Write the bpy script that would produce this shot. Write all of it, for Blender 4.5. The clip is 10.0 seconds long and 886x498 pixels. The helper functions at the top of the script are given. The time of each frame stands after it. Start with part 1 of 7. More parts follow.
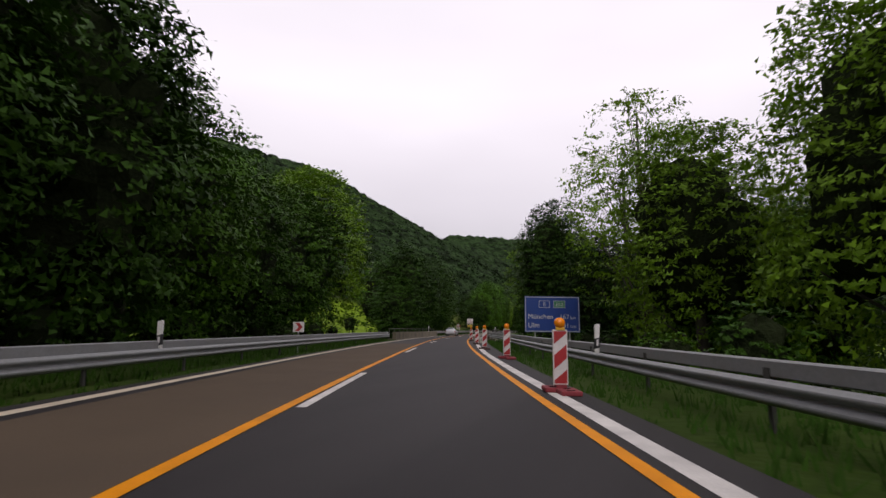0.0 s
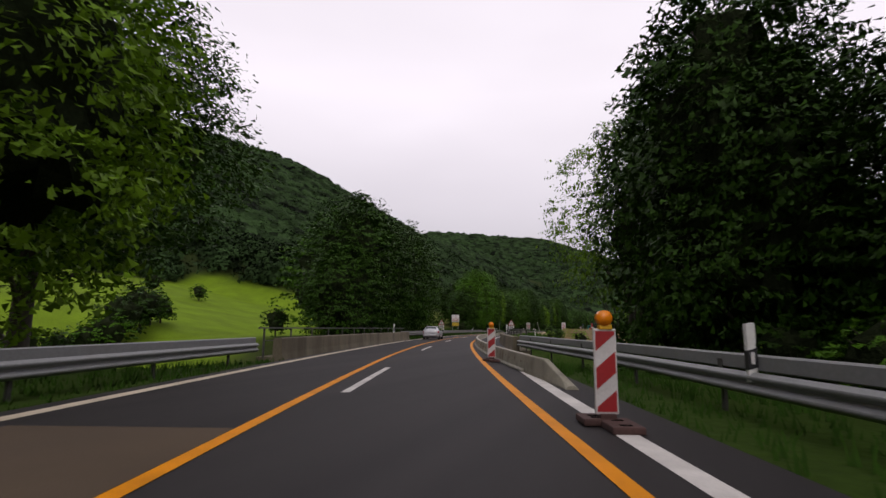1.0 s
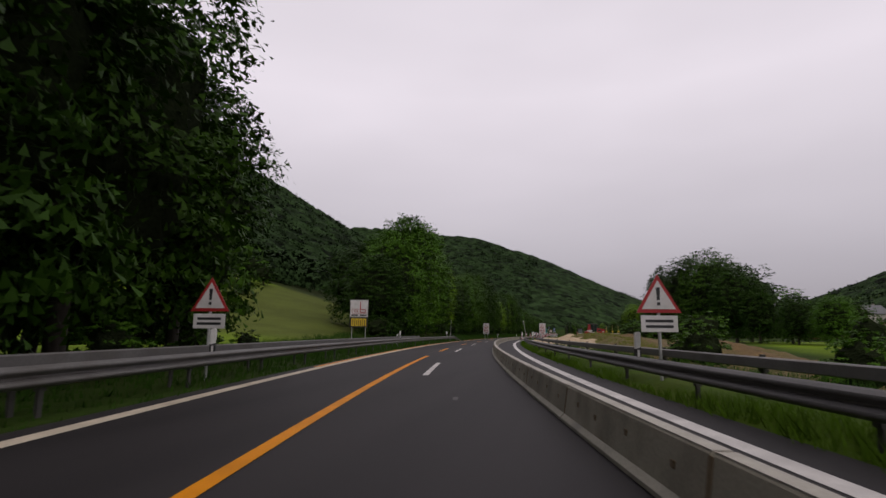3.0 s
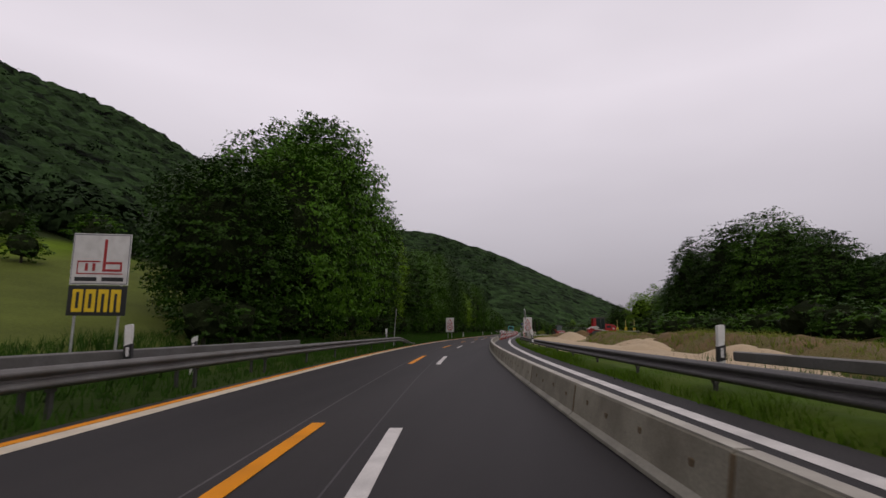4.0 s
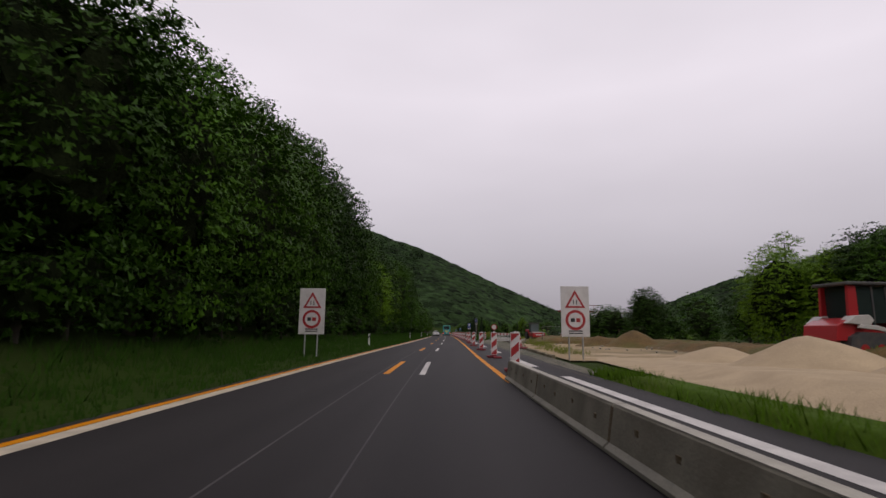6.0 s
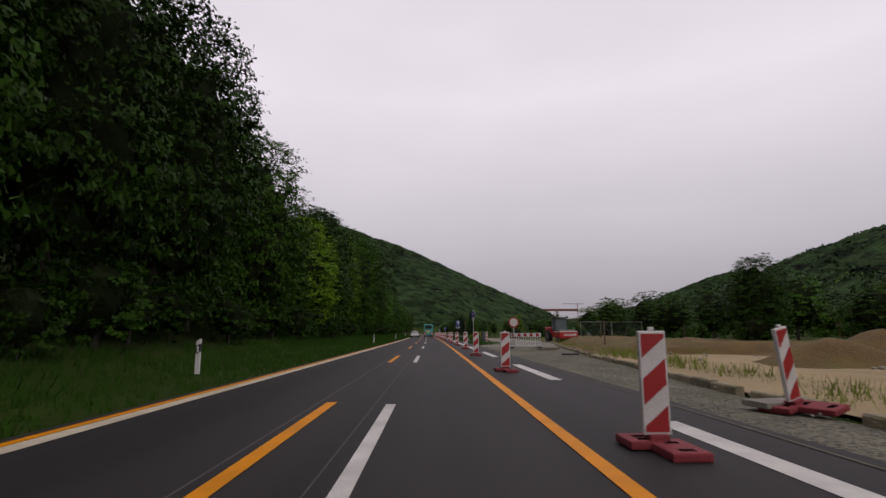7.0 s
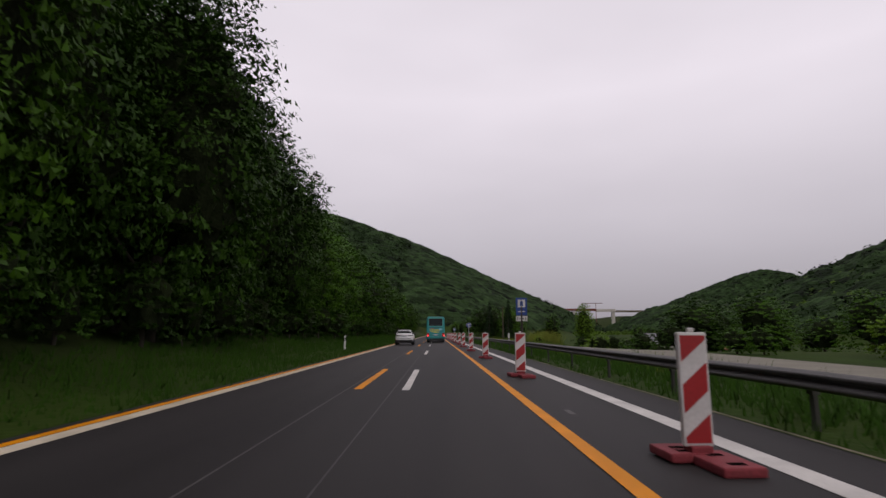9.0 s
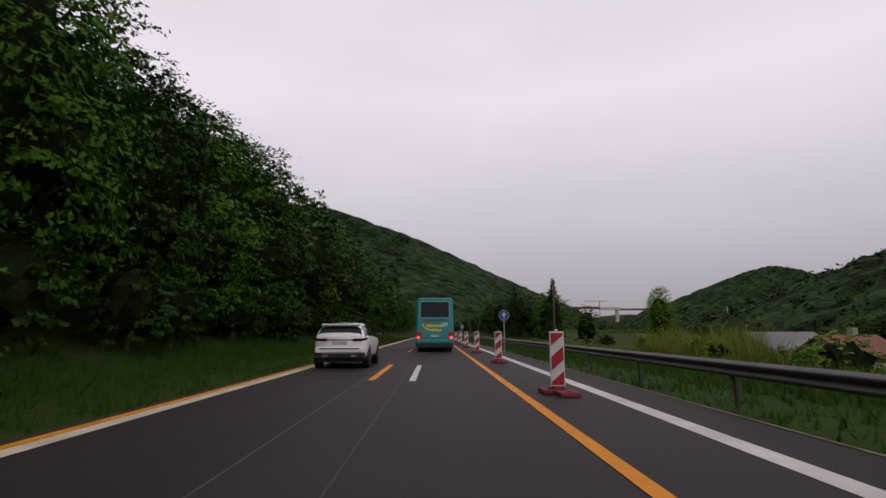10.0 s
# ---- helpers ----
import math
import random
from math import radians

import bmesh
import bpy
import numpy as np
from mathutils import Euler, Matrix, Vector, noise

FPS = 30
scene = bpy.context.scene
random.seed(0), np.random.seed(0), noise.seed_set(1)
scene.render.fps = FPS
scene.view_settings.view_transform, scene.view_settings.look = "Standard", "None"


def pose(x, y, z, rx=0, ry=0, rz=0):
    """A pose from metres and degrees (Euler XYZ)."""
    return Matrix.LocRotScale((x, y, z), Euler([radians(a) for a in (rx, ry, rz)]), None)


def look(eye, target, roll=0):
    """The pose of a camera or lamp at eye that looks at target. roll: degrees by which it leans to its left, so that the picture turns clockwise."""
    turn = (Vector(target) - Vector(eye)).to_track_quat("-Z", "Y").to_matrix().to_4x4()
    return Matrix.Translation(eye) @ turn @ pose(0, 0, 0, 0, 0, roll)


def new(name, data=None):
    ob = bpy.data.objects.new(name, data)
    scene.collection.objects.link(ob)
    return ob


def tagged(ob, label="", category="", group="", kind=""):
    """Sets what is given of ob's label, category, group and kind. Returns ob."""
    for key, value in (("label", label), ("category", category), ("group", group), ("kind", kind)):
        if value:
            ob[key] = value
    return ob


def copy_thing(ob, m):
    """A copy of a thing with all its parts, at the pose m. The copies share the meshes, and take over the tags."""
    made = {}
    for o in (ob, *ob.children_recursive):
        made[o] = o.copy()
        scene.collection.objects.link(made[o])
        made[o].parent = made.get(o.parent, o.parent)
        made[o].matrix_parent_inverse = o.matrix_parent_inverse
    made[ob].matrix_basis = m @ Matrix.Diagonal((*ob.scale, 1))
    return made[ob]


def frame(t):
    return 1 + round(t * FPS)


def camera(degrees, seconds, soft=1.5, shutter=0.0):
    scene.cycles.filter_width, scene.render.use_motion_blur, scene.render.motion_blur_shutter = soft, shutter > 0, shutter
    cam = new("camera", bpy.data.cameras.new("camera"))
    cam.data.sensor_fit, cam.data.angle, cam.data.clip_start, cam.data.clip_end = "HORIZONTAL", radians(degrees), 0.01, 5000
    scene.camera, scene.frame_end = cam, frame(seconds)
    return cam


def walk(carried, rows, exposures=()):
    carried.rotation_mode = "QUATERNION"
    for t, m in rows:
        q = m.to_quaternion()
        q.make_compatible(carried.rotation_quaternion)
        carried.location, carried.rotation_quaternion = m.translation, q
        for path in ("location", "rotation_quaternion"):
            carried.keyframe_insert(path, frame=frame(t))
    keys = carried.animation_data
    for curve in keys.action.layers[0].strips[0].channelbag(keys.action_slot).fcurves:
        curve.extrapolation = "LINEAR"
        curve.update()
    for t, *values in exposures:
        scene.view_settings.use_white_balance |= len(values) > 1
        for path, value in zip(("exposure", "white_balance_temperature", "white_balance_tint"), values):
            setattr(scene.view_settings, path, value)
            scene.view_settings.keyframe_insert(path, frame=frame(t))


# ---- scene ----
cam = camera(80.47, 10.0, shutter=0.04)
PATH = [
    (0.0, pose(2.100, 0.238, 1.151, 98.66, -0.63, 24.22)),
    (0.5, pose(-5.005, 15.960, 1.151, 98.68, -0.71, 23.19)),
    (1.0, pose(-11.586, 31.531, 1.151, 98.59, -0.46, 21.97)),
    (1.5, pose(-18.040, 47.459, 1.151, 98.67, -0.67, 20.81)),
    (2.0, pose(-23.963, 62.950, 1.151, 99.32, -1.25, 18.92)),
    (2.5, pose(-28.936, 79.111, 1.151, 99.16, -0.71, 16.38)),
    (3.0, pose(-33.133, 94.785, 1.151, 99.06, -0.49, 14.02)),
    (3.5, pose(-36.682, 110.480, 1.151, 98.97, -0.34, 11.68)),
    (4.0, pose(-39.548, 126.107, 1.151, 98.89, -0.22, 9.26)),
    (4.5, pose(-41.658, 140.790, 1.151, 98.81, -0.19, 6.54)),
    (5.0, pose(-43.312, 155.263, 1.151, 98.80, -0.19, 4.53)),
    (5.5, pose(-44.506, 168.994, 1.151, 98.99, -0.74, 2.75)),
    (6.0, pose(-45.150, 183.634, 1.151, 99.02, -0.47, 1.04)),
    (6.5, pose(-45.403, 198.461, 1.151, 99.03, -0.05, -0.22)),
    (7.0, pose(-45.456, 213.426, 1.151, 99.06, 0.22, -0.91)),
    (7.5, pose(-45.524, 229.051, 1.151, 99.19, -0.30, -0.90)),
    (8.0, pose(-45.526, 244.729, 1.151, 99.14, 0.06, -0.55)),
    (8.5, pose(-45.645, 260.729, 1.151, 99.06, 0.30, 0.02)),
    (9.0, pose(-45.881, 277.259, 1.151, 99.12, -0.02, 0.15)),
    (9.5, pose(-46.117, 294.605, 1.151, 99.02, 0.15, 0.23)),
    (10.0, pose(-46.441, 311.424, 1.151, 99.02, 0.09, 0.06)),
]
EXPOSURES = [(0.0, 0.40), (1.0, 0.33), (1.8, 0.11), (2.5, 0.04), (4.0, -0.02), (4.5, -0.02), (6.0, 0.05), (10.0, 0.05)]
walk(cam, PATH, EXPOSURES)

# ---- world and light: an overcast morning ----
def make_world():
    w = bpy.data.worlds.new("overcast_sky")
    scene.world = w
    w.use_nodes = True
    nt = w.node_tree
    nt.nodes.clear()
    out = nt.nodes.new("ShaderNodeOutputWorld")
    bg = nt.nodes.new("ShaderNodeBackground")
    sky = nt.nodes.new("ShaderNodeTexSky")
    sky.sky_type, sky.sun_disc = "NISHITA", False
    sky.sun_elevation, sky.sun_rotation = radians(48), radians(150)
    sky.dust_density = 3.0
    co = nt.nodes.new("ShaderNodeTexCoord")
    sep = nt.nodes.new("ShaderNodeSeparateXYZ")
    nt.links.new(co.outputs["Generated"], sep.inputs[0])
    ramp = nt.nodes.new("ShaderNodeValToRGB")
    e = ramp.color_ramp.elements
    e[0].position, e[0].color = 0.0, (0.30, 0.275, 0.31, 1)
    e[1].position, e[1].color = 0.42, (0.80, 0.735, 0.80, 1)
    hi = e.new(0.95)
    hi.color = (0.60, 0.56, 0.61, 1)
    m = e.new(0.18)
    m.color = (0.52, 0.48, 0.525, 1)
    nt.links.new(sep.outputs["Z"], ramp.inputs[0])
    mp = nt.nodes.new("ShaderNodeMapping")
    mp.inputs["Scale"].default_value = (1.0, 1.0, 3.0)
    nt.links.new(co.outputs["Generated"], mp.inputs[0])
    nz = nt.nodes.new("ShaderNodeTexNoise")
    nz.inputs["Scale"].default_value, nz.inputs["Detail"].default_value = 1.7, 3.0
    nt.links.new(mp.outputs[0], nz.inputs["Vector"])
    cl = nt.nodes.new("ShaderNodeMapRange")
    cl.inputs["To Min"].default_value, cl.inputs["To Max"].default_value = 0.86, 1.14
    nt.links.new(nz.outputs["Fac"], cl.inputs["Value"])
    mul = nt.nodes.new("ShaderNodeMix")
    mul.data_type, mul.blend_type = "RGBA", "MULTIPLY"
    mul.inputs["Factor"].default_value = 1.0
    nt.links.new(ramp.outputs[0], mul.inputs["A"])
    nt.links.new(cl.outputs[0], mul.inputs["B"])
    s2 = nt.nodes.new("ShaderNodeMix")
    s2.data_type, s2.blend_type = "RGBA", "MULTIPLY"
    s2.inputs["Factor"].default_value = 1.0
    s2.inputs["B"].default_value = (0.1, 0.1, 0.1, 1)
    nt.links.new(sky.outputs[0], s2.inputs["A"])
    mix = nt.nodes.new("ShaderNodeMix")
    mix.data_type = "RGBA"
    mix.inputs["Factor"].default_value = 0.95
    nt.links.new(s2.outputs["Result"], mix.inputs["A"])
    nt.links.new(mul.outputs["Result"], mix.inputs["B"])
    nt.links.new(mix.outputs["Result"], bg.inputs["Color"])
    bg.inputs["Strength"].default_value = 1.04
    nt.links.new(bg.outputs[0], out.inputs[0])


make_world()
sun = new("sun", bpy.data.lights.new("sun", "SUN"))
sun.data.energy, sun.data.angle, sun.data.color = 0.6, radians(25), (1.0, 0.95, 0.88)
sun.matrix_world = look((0, 0, 100), (-45, 78, 0))


# ---- materials ----
def material(name, base, rough=0.6, metal=0.0, vary=0.25, scale=4.0, fine=40.0, bump=0.2, dirt=None, dirt_scale=0.6, dirt_amount=0.4,
             island=0.0, spec=0.5, translucent=0.0, dist=0.01, stretch=(1, 1, 1), objrand=0.0, even_grain=False, cells=0.0, cover=""):
    """Noise at two scales over a base colour, an optional second dirt colour, bump."""
    m = bpy.data.materials.new(name)
    m.use_nodes = True
    nt = m.node_tree
    bsdf = nt.nodes["Principled BSDF"]
    link = nt.links.new
    co = nt.nodes.new("ShaderNodeTexCoord")
    geo = nt.nodes.new("ShaderNodeNewGeometry")
    mp = nt.nodes.new("ShaderNodeMapping")
    mp.inputs["Scale"].default_value = stretch
    link(co.outputs["Object"], mp.inputs[0])
    n1 = nt.nodes.new("ShaderNodeTexNoise")
    n1.inputs["Scale"].default_value, n1.inputs["Detail"].default_value = scale, 4
    n2 = nt.nodes.new("ShaderNodeTexNoise")
    n2.inputs["Scale"].default_value, n2.inputs["Detail"].default_value = fine, 3
    link(mp.outputs[0], n1.inputs["Vector"])
    link(co.outputs["Object"] if even_grain else mp.outputs[0], n2.inputs["Vector"])
    add = nt.nodes.new("ShaderNodeMath")
    add.operation = "ADD"
    link(n1.outputs["Fac"], add.inputs[0])
    link(n2.outputs["Fac"], add.inputs[1])
    last = add.outputs[0]
    if island:
        isl = nt.nodes.new("ShaderNodeMath")
        isl.operation = "MULTIPLY_ADD"
        link(geo.outputs["Random Per Island"], isl.inputs[0])
        isl.inputs[1].default_value = island
        link(last, isl.inputs[2])
        sub = nt.nodes.new("ShaderNodeMath")
        sub.operation = "SUBTRACT"
        link(isl.outputs[0], sub.inputs[0])
        sub.inputs[1].default_value = island / 2
        last = sub.outputs[0]
    if objrand:
        oi = nt.nodes.new("ShaderNodeObjectInfo")
        isl = nt.nodes.new("ShaderNodeMath")
        isl.operation = "MULTIPLY_ADD"
        link(oi.outputs["Random"], isl.inputs[0])
        isl.inputs[1].default_value = objrand
        link(last, isl.inputs[2])
        sub = nt.nodes.new("ShaderNodeMath")
        sub.operation = "SUBTRACT"
        link(isl.outputs[0], sub.inputs[0])
        sub.inputs[1].default_value = objrand / 2
        last = sub.outputs[0]
    if cells:
        vo = nt.nodes.new("ShaderNodeTexVoronoi")
        vo.inputs["Scale"].default_value = cells
        link(co.outputs["Object"], vo.inputs["Vector"])
        tone = nt.nodes.new("ShaderNodeSeparateColor")
        link(vo.outputs["Color"], tone.inputs[0])
        ad = nt.nodes.new("ShaderNodeMath")
        ad.operation = "MULTIPLY_ADD"
        link(tone.outputs[0], ad.inputs[0])
        ad.inputs[1].default_value = 1.3
        link(last, ad.inputs[2])
        sub = nt.nodes.new("ShaderNodeMath")
        sub.operation = "SUBTRACT"
        link(ad.outputs[0], sub.inputs[0])
        sub.inputs[1].default_value = 0.65
        last = sub.outputs[0]
    rng = nt.nodes.new("ShaderNodeMapRange")
    rng.inputs["From Min"].default_value, rng.inputs["From Max"].default_value = 0.6, 1.4
    rng.inputs["To Min"].default_value, rng.inputs["To Max"].default_value = 1 - vary, 1 + vary
    rng.clamp = False
    link(last, rng.inputs["Value"])
    mul = nt.nodes.new("ShaderNodeMix")
    mul.data_type, mul.blend_type = "RGBA", "MULTIPLY"
    mul.inputs["Factor"].default_value = 1.0
    mul.inputs["A"].default_value = (*base, 1)
    if cover:
        at = nt.nodes.new("ShaderNodeAttribute")
        at.attribute_name = cover
        link(at.outputs["Color"], mul.inputs["A"])
    link(rng.outputs[0], mul.inputs["B"])
    colour = mul.outputs["Result"]
    if dirt:
        n3 = nt.nodes.new("ShaderNodeTexNoise")
        n3.inputs["Scale"].default_value, n3.inputs["Detail"].default_value = dirt_scale, 5
        link(mp.outputs[0], n3.inputs["Vector"])
        r3 = nt.nodes.new("ShaderNodeMapRange")
        r3.inputs["From Min"].default_value, r3.inputs["From Max"].default_value = 0.45, 0.7
        r3.inputs["To Min"].default_value, r3.inputs["To Max"].default_value = 0, dirt_amount
        link(n3.outputs["Fac"], r3.inputs["Value"])
        dm = nt.nodes.new("ShaderNodeMix")
        dm.data_type = "RGBA"
        link(r3.outputs[0], dm.inputs["Factor"])
        link(colour, dm.inputs["A"])
        dm.inputs["B"].default_value = (*dirt, 1)
        colour = dm.outputs["Result"]
    link(colour, bsdf.inputs["Base Color"])
    bsdf.inputs["Roughness"].default_value = rough
    bsdf.inputs["Metallic"].default_value = metal
    bsdf.inputs["Specular IOR Level"].default_value = spec
    if bump:
        b = nt.nodes.new("ShaderNodeBump")
        b.inputs["Strength"].default_value, b.inputs["Distance"].default_value = bump, dist
        link(n2.outputs["Fac"], b.inputs["Height"])
        link(b.outputs[0], bsdf.inputs["Normal"])
    if translucent:
        tr = nt.nodes.new("ShaderNodeBsdfTranslucent")
        link(colour, tr.inputs["Color"])
        ms = nt.nodes.new("ShaderNodeMixShader")
        ms.inputs[0].default_value = translucent
        link(bsdf.outputs[0], ms.inputs[1])
        link(tr.outputs[0], ms.inputs[2])
        link(ms.outputs[0], nt.nodes["Material Output"].inputs["Surface"])
    return m


def glowing(name, colour, strength):
    m = bpy.data.materials.new(name)
    m.use_nodes = True
    b = m.node_tree.nodes["Principled BSDF"]
    b.inputs["Base Color"].default_value = (*colour, 1)
    b.inputs["Emission Color"].default_value = (*colour, 1)
    b.inputs["Emission Strength"].default_value = strength
    return m


ASPHALT = material("asphalt", (0.0245, 0.022, 0.0222), 0.66, vary=0.4, scale=1.1, fine=60, bump=0.35, stretch=(1, 0.04, 1), even_grain=True, dirt=(0.036, 0.0325, 0.032), dirt_scale=0.7, dirt_amount=0.7, spec=0.13)
BROWN_PAVING = material("brown_paving", (0.085, 0.062, 0.042), 0.85, vary=0.18, scale=0.5, fine=50, bump=0.3, dirt=(0.06, 0.046, 0.036), dirt_scale=0.3, spec=0.15)
WHITE_PAINT = material("white_paint", (0.56, 0.53, 0.50), 0.6, vary=0.22, scale=2.0, fine=60, bump=0.2, dirt=(0.3, 0.28, 0.27), dirt_scale=1.3, dirt_amount=0.5, spec=0.2)
CREAM_PAINT = material("cream_paint", (0.56, 0.48, 0.37), 0.6, vary=0.22, scale=2.0, fine=60, bump=0.2, dirt=(0.30, 0.25, 0.18), dirt_scale=1.3, dirt_amount=0.5, spec=0.2)
YELLOW_PAINT = material("yellow_paint", (0.66, 0.238, 0.0), 0.6, vary=0.15, scale=2.0, fine=60, bump=0.2, dirt=(0.42, 0.155, 0.004), dirt_scale=1.5, dirt_amount=0.5, spec=0.15)
SEAL = material("joint_seal", (0.066, 0.06, 0.058), 0.7, vary=0.5, scale=1.5)
EDGE_SEAM = material("edge_seam", (0.15, 0.125, 0.085), 0.95, vary=0.6, scale=2.5, fine=30, bump=0.5, dirt=(0.05, 0.05, 0.02), dirt_scale=1.2, dirt_amount=0.9)
FAINT_SEAL = material("faint_joint_seal", (0.042, 0.038, 0.038), 0.7, vary=0.5, scale=1.5)
CONCRETE = material("concrete", (0.15, 0.128, 0.09), 0.85, vary=0.25, scale=1.2, fine=30, bump=0.4, dirt=(0.06, 0.05, 0.034), dirt_scale=0.7, dirt_amount=0.8, stretch=(1, 1, 0.4), spec=0.2)
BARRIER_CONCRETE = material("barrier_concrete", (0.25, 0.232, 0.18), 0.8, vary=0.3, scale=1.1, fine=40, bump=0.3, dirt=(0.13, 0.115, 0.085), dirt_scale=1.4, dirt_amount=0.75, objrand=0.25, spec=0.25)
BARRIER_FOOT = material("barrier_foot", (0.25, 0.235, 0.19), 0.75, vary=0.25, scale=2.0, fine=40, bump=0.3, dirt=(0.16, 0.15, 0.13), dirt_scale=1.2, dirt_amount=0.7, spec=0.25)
BARRIER_TOP_LIT = material("barrier_top_lit", (0.40, 0.375, 0.32), 0.8, vary=0.2, scale=2.0, fine=40, bump=0.3, dirt=(0.25, 0.23, 0.2), dirt_scale=1.5, dirt_amount=0.6, spec=0.25)
STEEL = material("galvanised_steel", (0.23, 0.235, 0.235), 0.55, 0.3, vary=0.2, scale=1.5, fine=20, bump=0.1, dirt=(0.17, 0.165, 0.155), dirt_scale=1.5, dirt_amount=0.6)
MID_STEEL = material("dull_steel", (0.125, 0.12, 0.112), 0.6, 0.3, vary=0.25, scale=1.5, fine=20, bump=0.1, dirt=(0.085, 0.075, 0.06), dirt_scale=1.2, dirt_amount=0.6)
POST_STEEL = material("post_steel", (0.05, 0.048, 0.042), 0.75, 0.2, vary=0.3, scale=3, fine=25, bump=0.2, dirt=(0.035, 0.03, 0.02), dirt_scale=2)
DARK_STEEL = material("weathered_steel", (0.085, 0.08, 0.078), 0.6, 0.3, vary=0.3, scale=2, fine=25, bump=0.1)
BARK = material("bark", (0.045, 0.037, 0.028), 0.9, vary=0.4, scale=3, fine=18, bump=0.7, dist=0.03, stretch=(1, 1, 0.25))
# near-black colour for crown hearts, the shade between the leaves painted in
HEART_SHADE = material("crown_heart_shade", (0.016, 0.022, 0.009), 0.95, vary=0.5, scale=1.5, fine=9, bump=0.6, dist=0.1, spec=0.03)
LEAF_DARK = material("leaf_dark", (0.024, 0.058, 0.005), 0.5, vary=0.4, scale=0.35, fine=3, bump=0, island=0.45, translucent=0.06, objrand=0.6, spec=0.08)
LEAF_MID = material("leaf_mid", (0.045, 0.105, 0.007), 0.5, vary=0.4, scale=0.35, fine=3, bump=0, island=0.45, translucent=0.08, objrand=0.6, spec=0.08)
LEAF_LIGHT = material("leaf_light", (0.115, 0.21, 0.010), 0.5, vary=0.35, scale=0.35, fine=3, bump=0, island=0.7, translucent=0.25, objrand=0.5, spec=0.12)
LEAF_SPRUCE = material("spruce_needles", (0.016, 0.034, 0.012), 0.6, vary=0.4, scale=0.5, fine=4, bump=0, island=0.5, spec=0.08)
LEAF_YOUNG = material("leaf_young", (0.075, 0.125, 0.02), 0.9, vary=0.3, scale=0.05, fine=0.3, bump=0, island=0.4, spec=0.05)
LEAF_FAR = material("leaf_far", (0.018, 0.034, 0.011), 0.9, vary=0.48, scale=0.02, fine=0.35, bump=1.0, dist=2.5, cells=0.13, spec=0.05)
BLADE = material("grass_blade", (0.023, 0.056, 0.006), 0.7, vary=0.35, scale=0.6, fine=6, bump=0, island=0.45, translucent=0.2, spec=0.05)
FRESH_BLADE = material("fresh_blade", (0.050, 0.098, 0.006), 0.8, vary=0.35, scale=0.6, fine=6, bump=0, island=0.5, translucent=0.2, spec=0.05)
FRESH = material("fresh_grass", (0.047, 0.085, 0.006), 0.85, vary=0.3, scale=0.6, fine=8, bump=0.4, dist=0.04, dirt=(0.07, 0.09, 0.012), dirt_scale=0.4, dirt_amount=0.6, spec=0.05)
WEED = material("weed_blade", (0.12, 0.14, 0.022), 0.8, vary=0.35, scale=0.6, fine=5, bump=0, island=0.8, translucent=0.25, spec=0.08)
GROUND_COVER = material("land_cover", (0.024, 0.044, 0.006), 0.9, vary=0.32, scale=0.25, fine=6, bump=0.5, dist=0.05, dirt=(0.05, 0.058, 0.014), dirt_scale=0.12, dirt_amount=0.3, spec=0.05, cover="land_cover")


# ---- the course of the road: a right-hand bend that runs out straight ----
BEND = [(-60, 29.0), (0, 24.8), (17, 23.3), (34, 21.7), (51, 20.0), (68, 18.2), (85, 15.6), (109, 12.2), (133, 8.7), (148, 7.1),
        (162, 5.2), (176, 3.5), (198, 1.2), (220, 0.2), (260, 0.4), (320, 0.9), (700, 0.9)]


def bearing(s):
    for (a, u), (b, w) in zip(BEND, BEND[1:]):
        if s <= b:
            return u + (w - u) * (s - a) / (b - a)
    return BEND[-1][1]


def lay_course():
    pts, x, y = [], 0.0, 0.0
    for k in range(761):
        h = sum(bearing(k - 60 + d) for d in range(-8, 9, 2)) / 9
        pts.append((x, y, h))
        x, y = x - math.sin(radians(h)), y + math.cos(radians(h))
    ox, oy = pts[60][:2]
    return np.array([(a - ox, b - oy, c) for a, b, c in pts])


COURSE = lay_course()


def on(s, off=0.0, z=0.0):
    """The place s metres along the lane line and off metres to its right."""
    u = min(max(s + 60, 0), 759.999)
    k = int(u)
    x, y, h = COURSE[k] + (COURSE[k + 1] - COURSE[k]) * (u - k)
    return Vector((x + math.cos(radians(h)) * off, y + math.sin(radians(h)) * off, z))


def turn(s):
    u = min(max(s + 60, 0), 759.999)
    k = int(u)
    return COURSE[k][2] + (COURSE[k + 1][2] - COURSE[k][2]) * (u - k)


def stand(s, off, z=0.0, rz=0.0):
    """The pose of a thing that faces along the road (its +y) there."""
    p = on(s, off, z)
    return pose(p.x, p.y, p.z, 0, 0, turn(s) + rz)


def course_of(x, y):
    """For arrays of places: how far along the road they are, and how far to its right."""
    x, y = np.atleast_1d(x).astype(float), np.atleast_1d(y).astype(float)
    best = np.full(x.shape, 1e18)
    kk = np.zeros(x.shape, int)
    for k in range(0, 761, 4):
        d = (x - COURSE[k, 0]) ** 2 + (y - COURSE[k, 1]) ** 2
        m = d < best
        best[m], kk[m] = d[m], k
    h = np.radians(COURSE[kk, 2])
    dx, dy = x - COURSE[kk, 0], y - COURSE[kk, 1]
    return kk - 60 + dy * np.cos(h) - dx * np.sin(h), dx * np.cos(h) + dy * np.sin(h)


# ---- mesh helpers ----
def mesh_of(name, verts, faces, mat, smooth=False):
    me = bpy.data.meshes.new(name)
    me.from_pydata([tuple(v) for v in verts], [], faces)
    me.materials.append(mat)
    if smooth:
        me.shade_smooth()
    me.update()
    return me


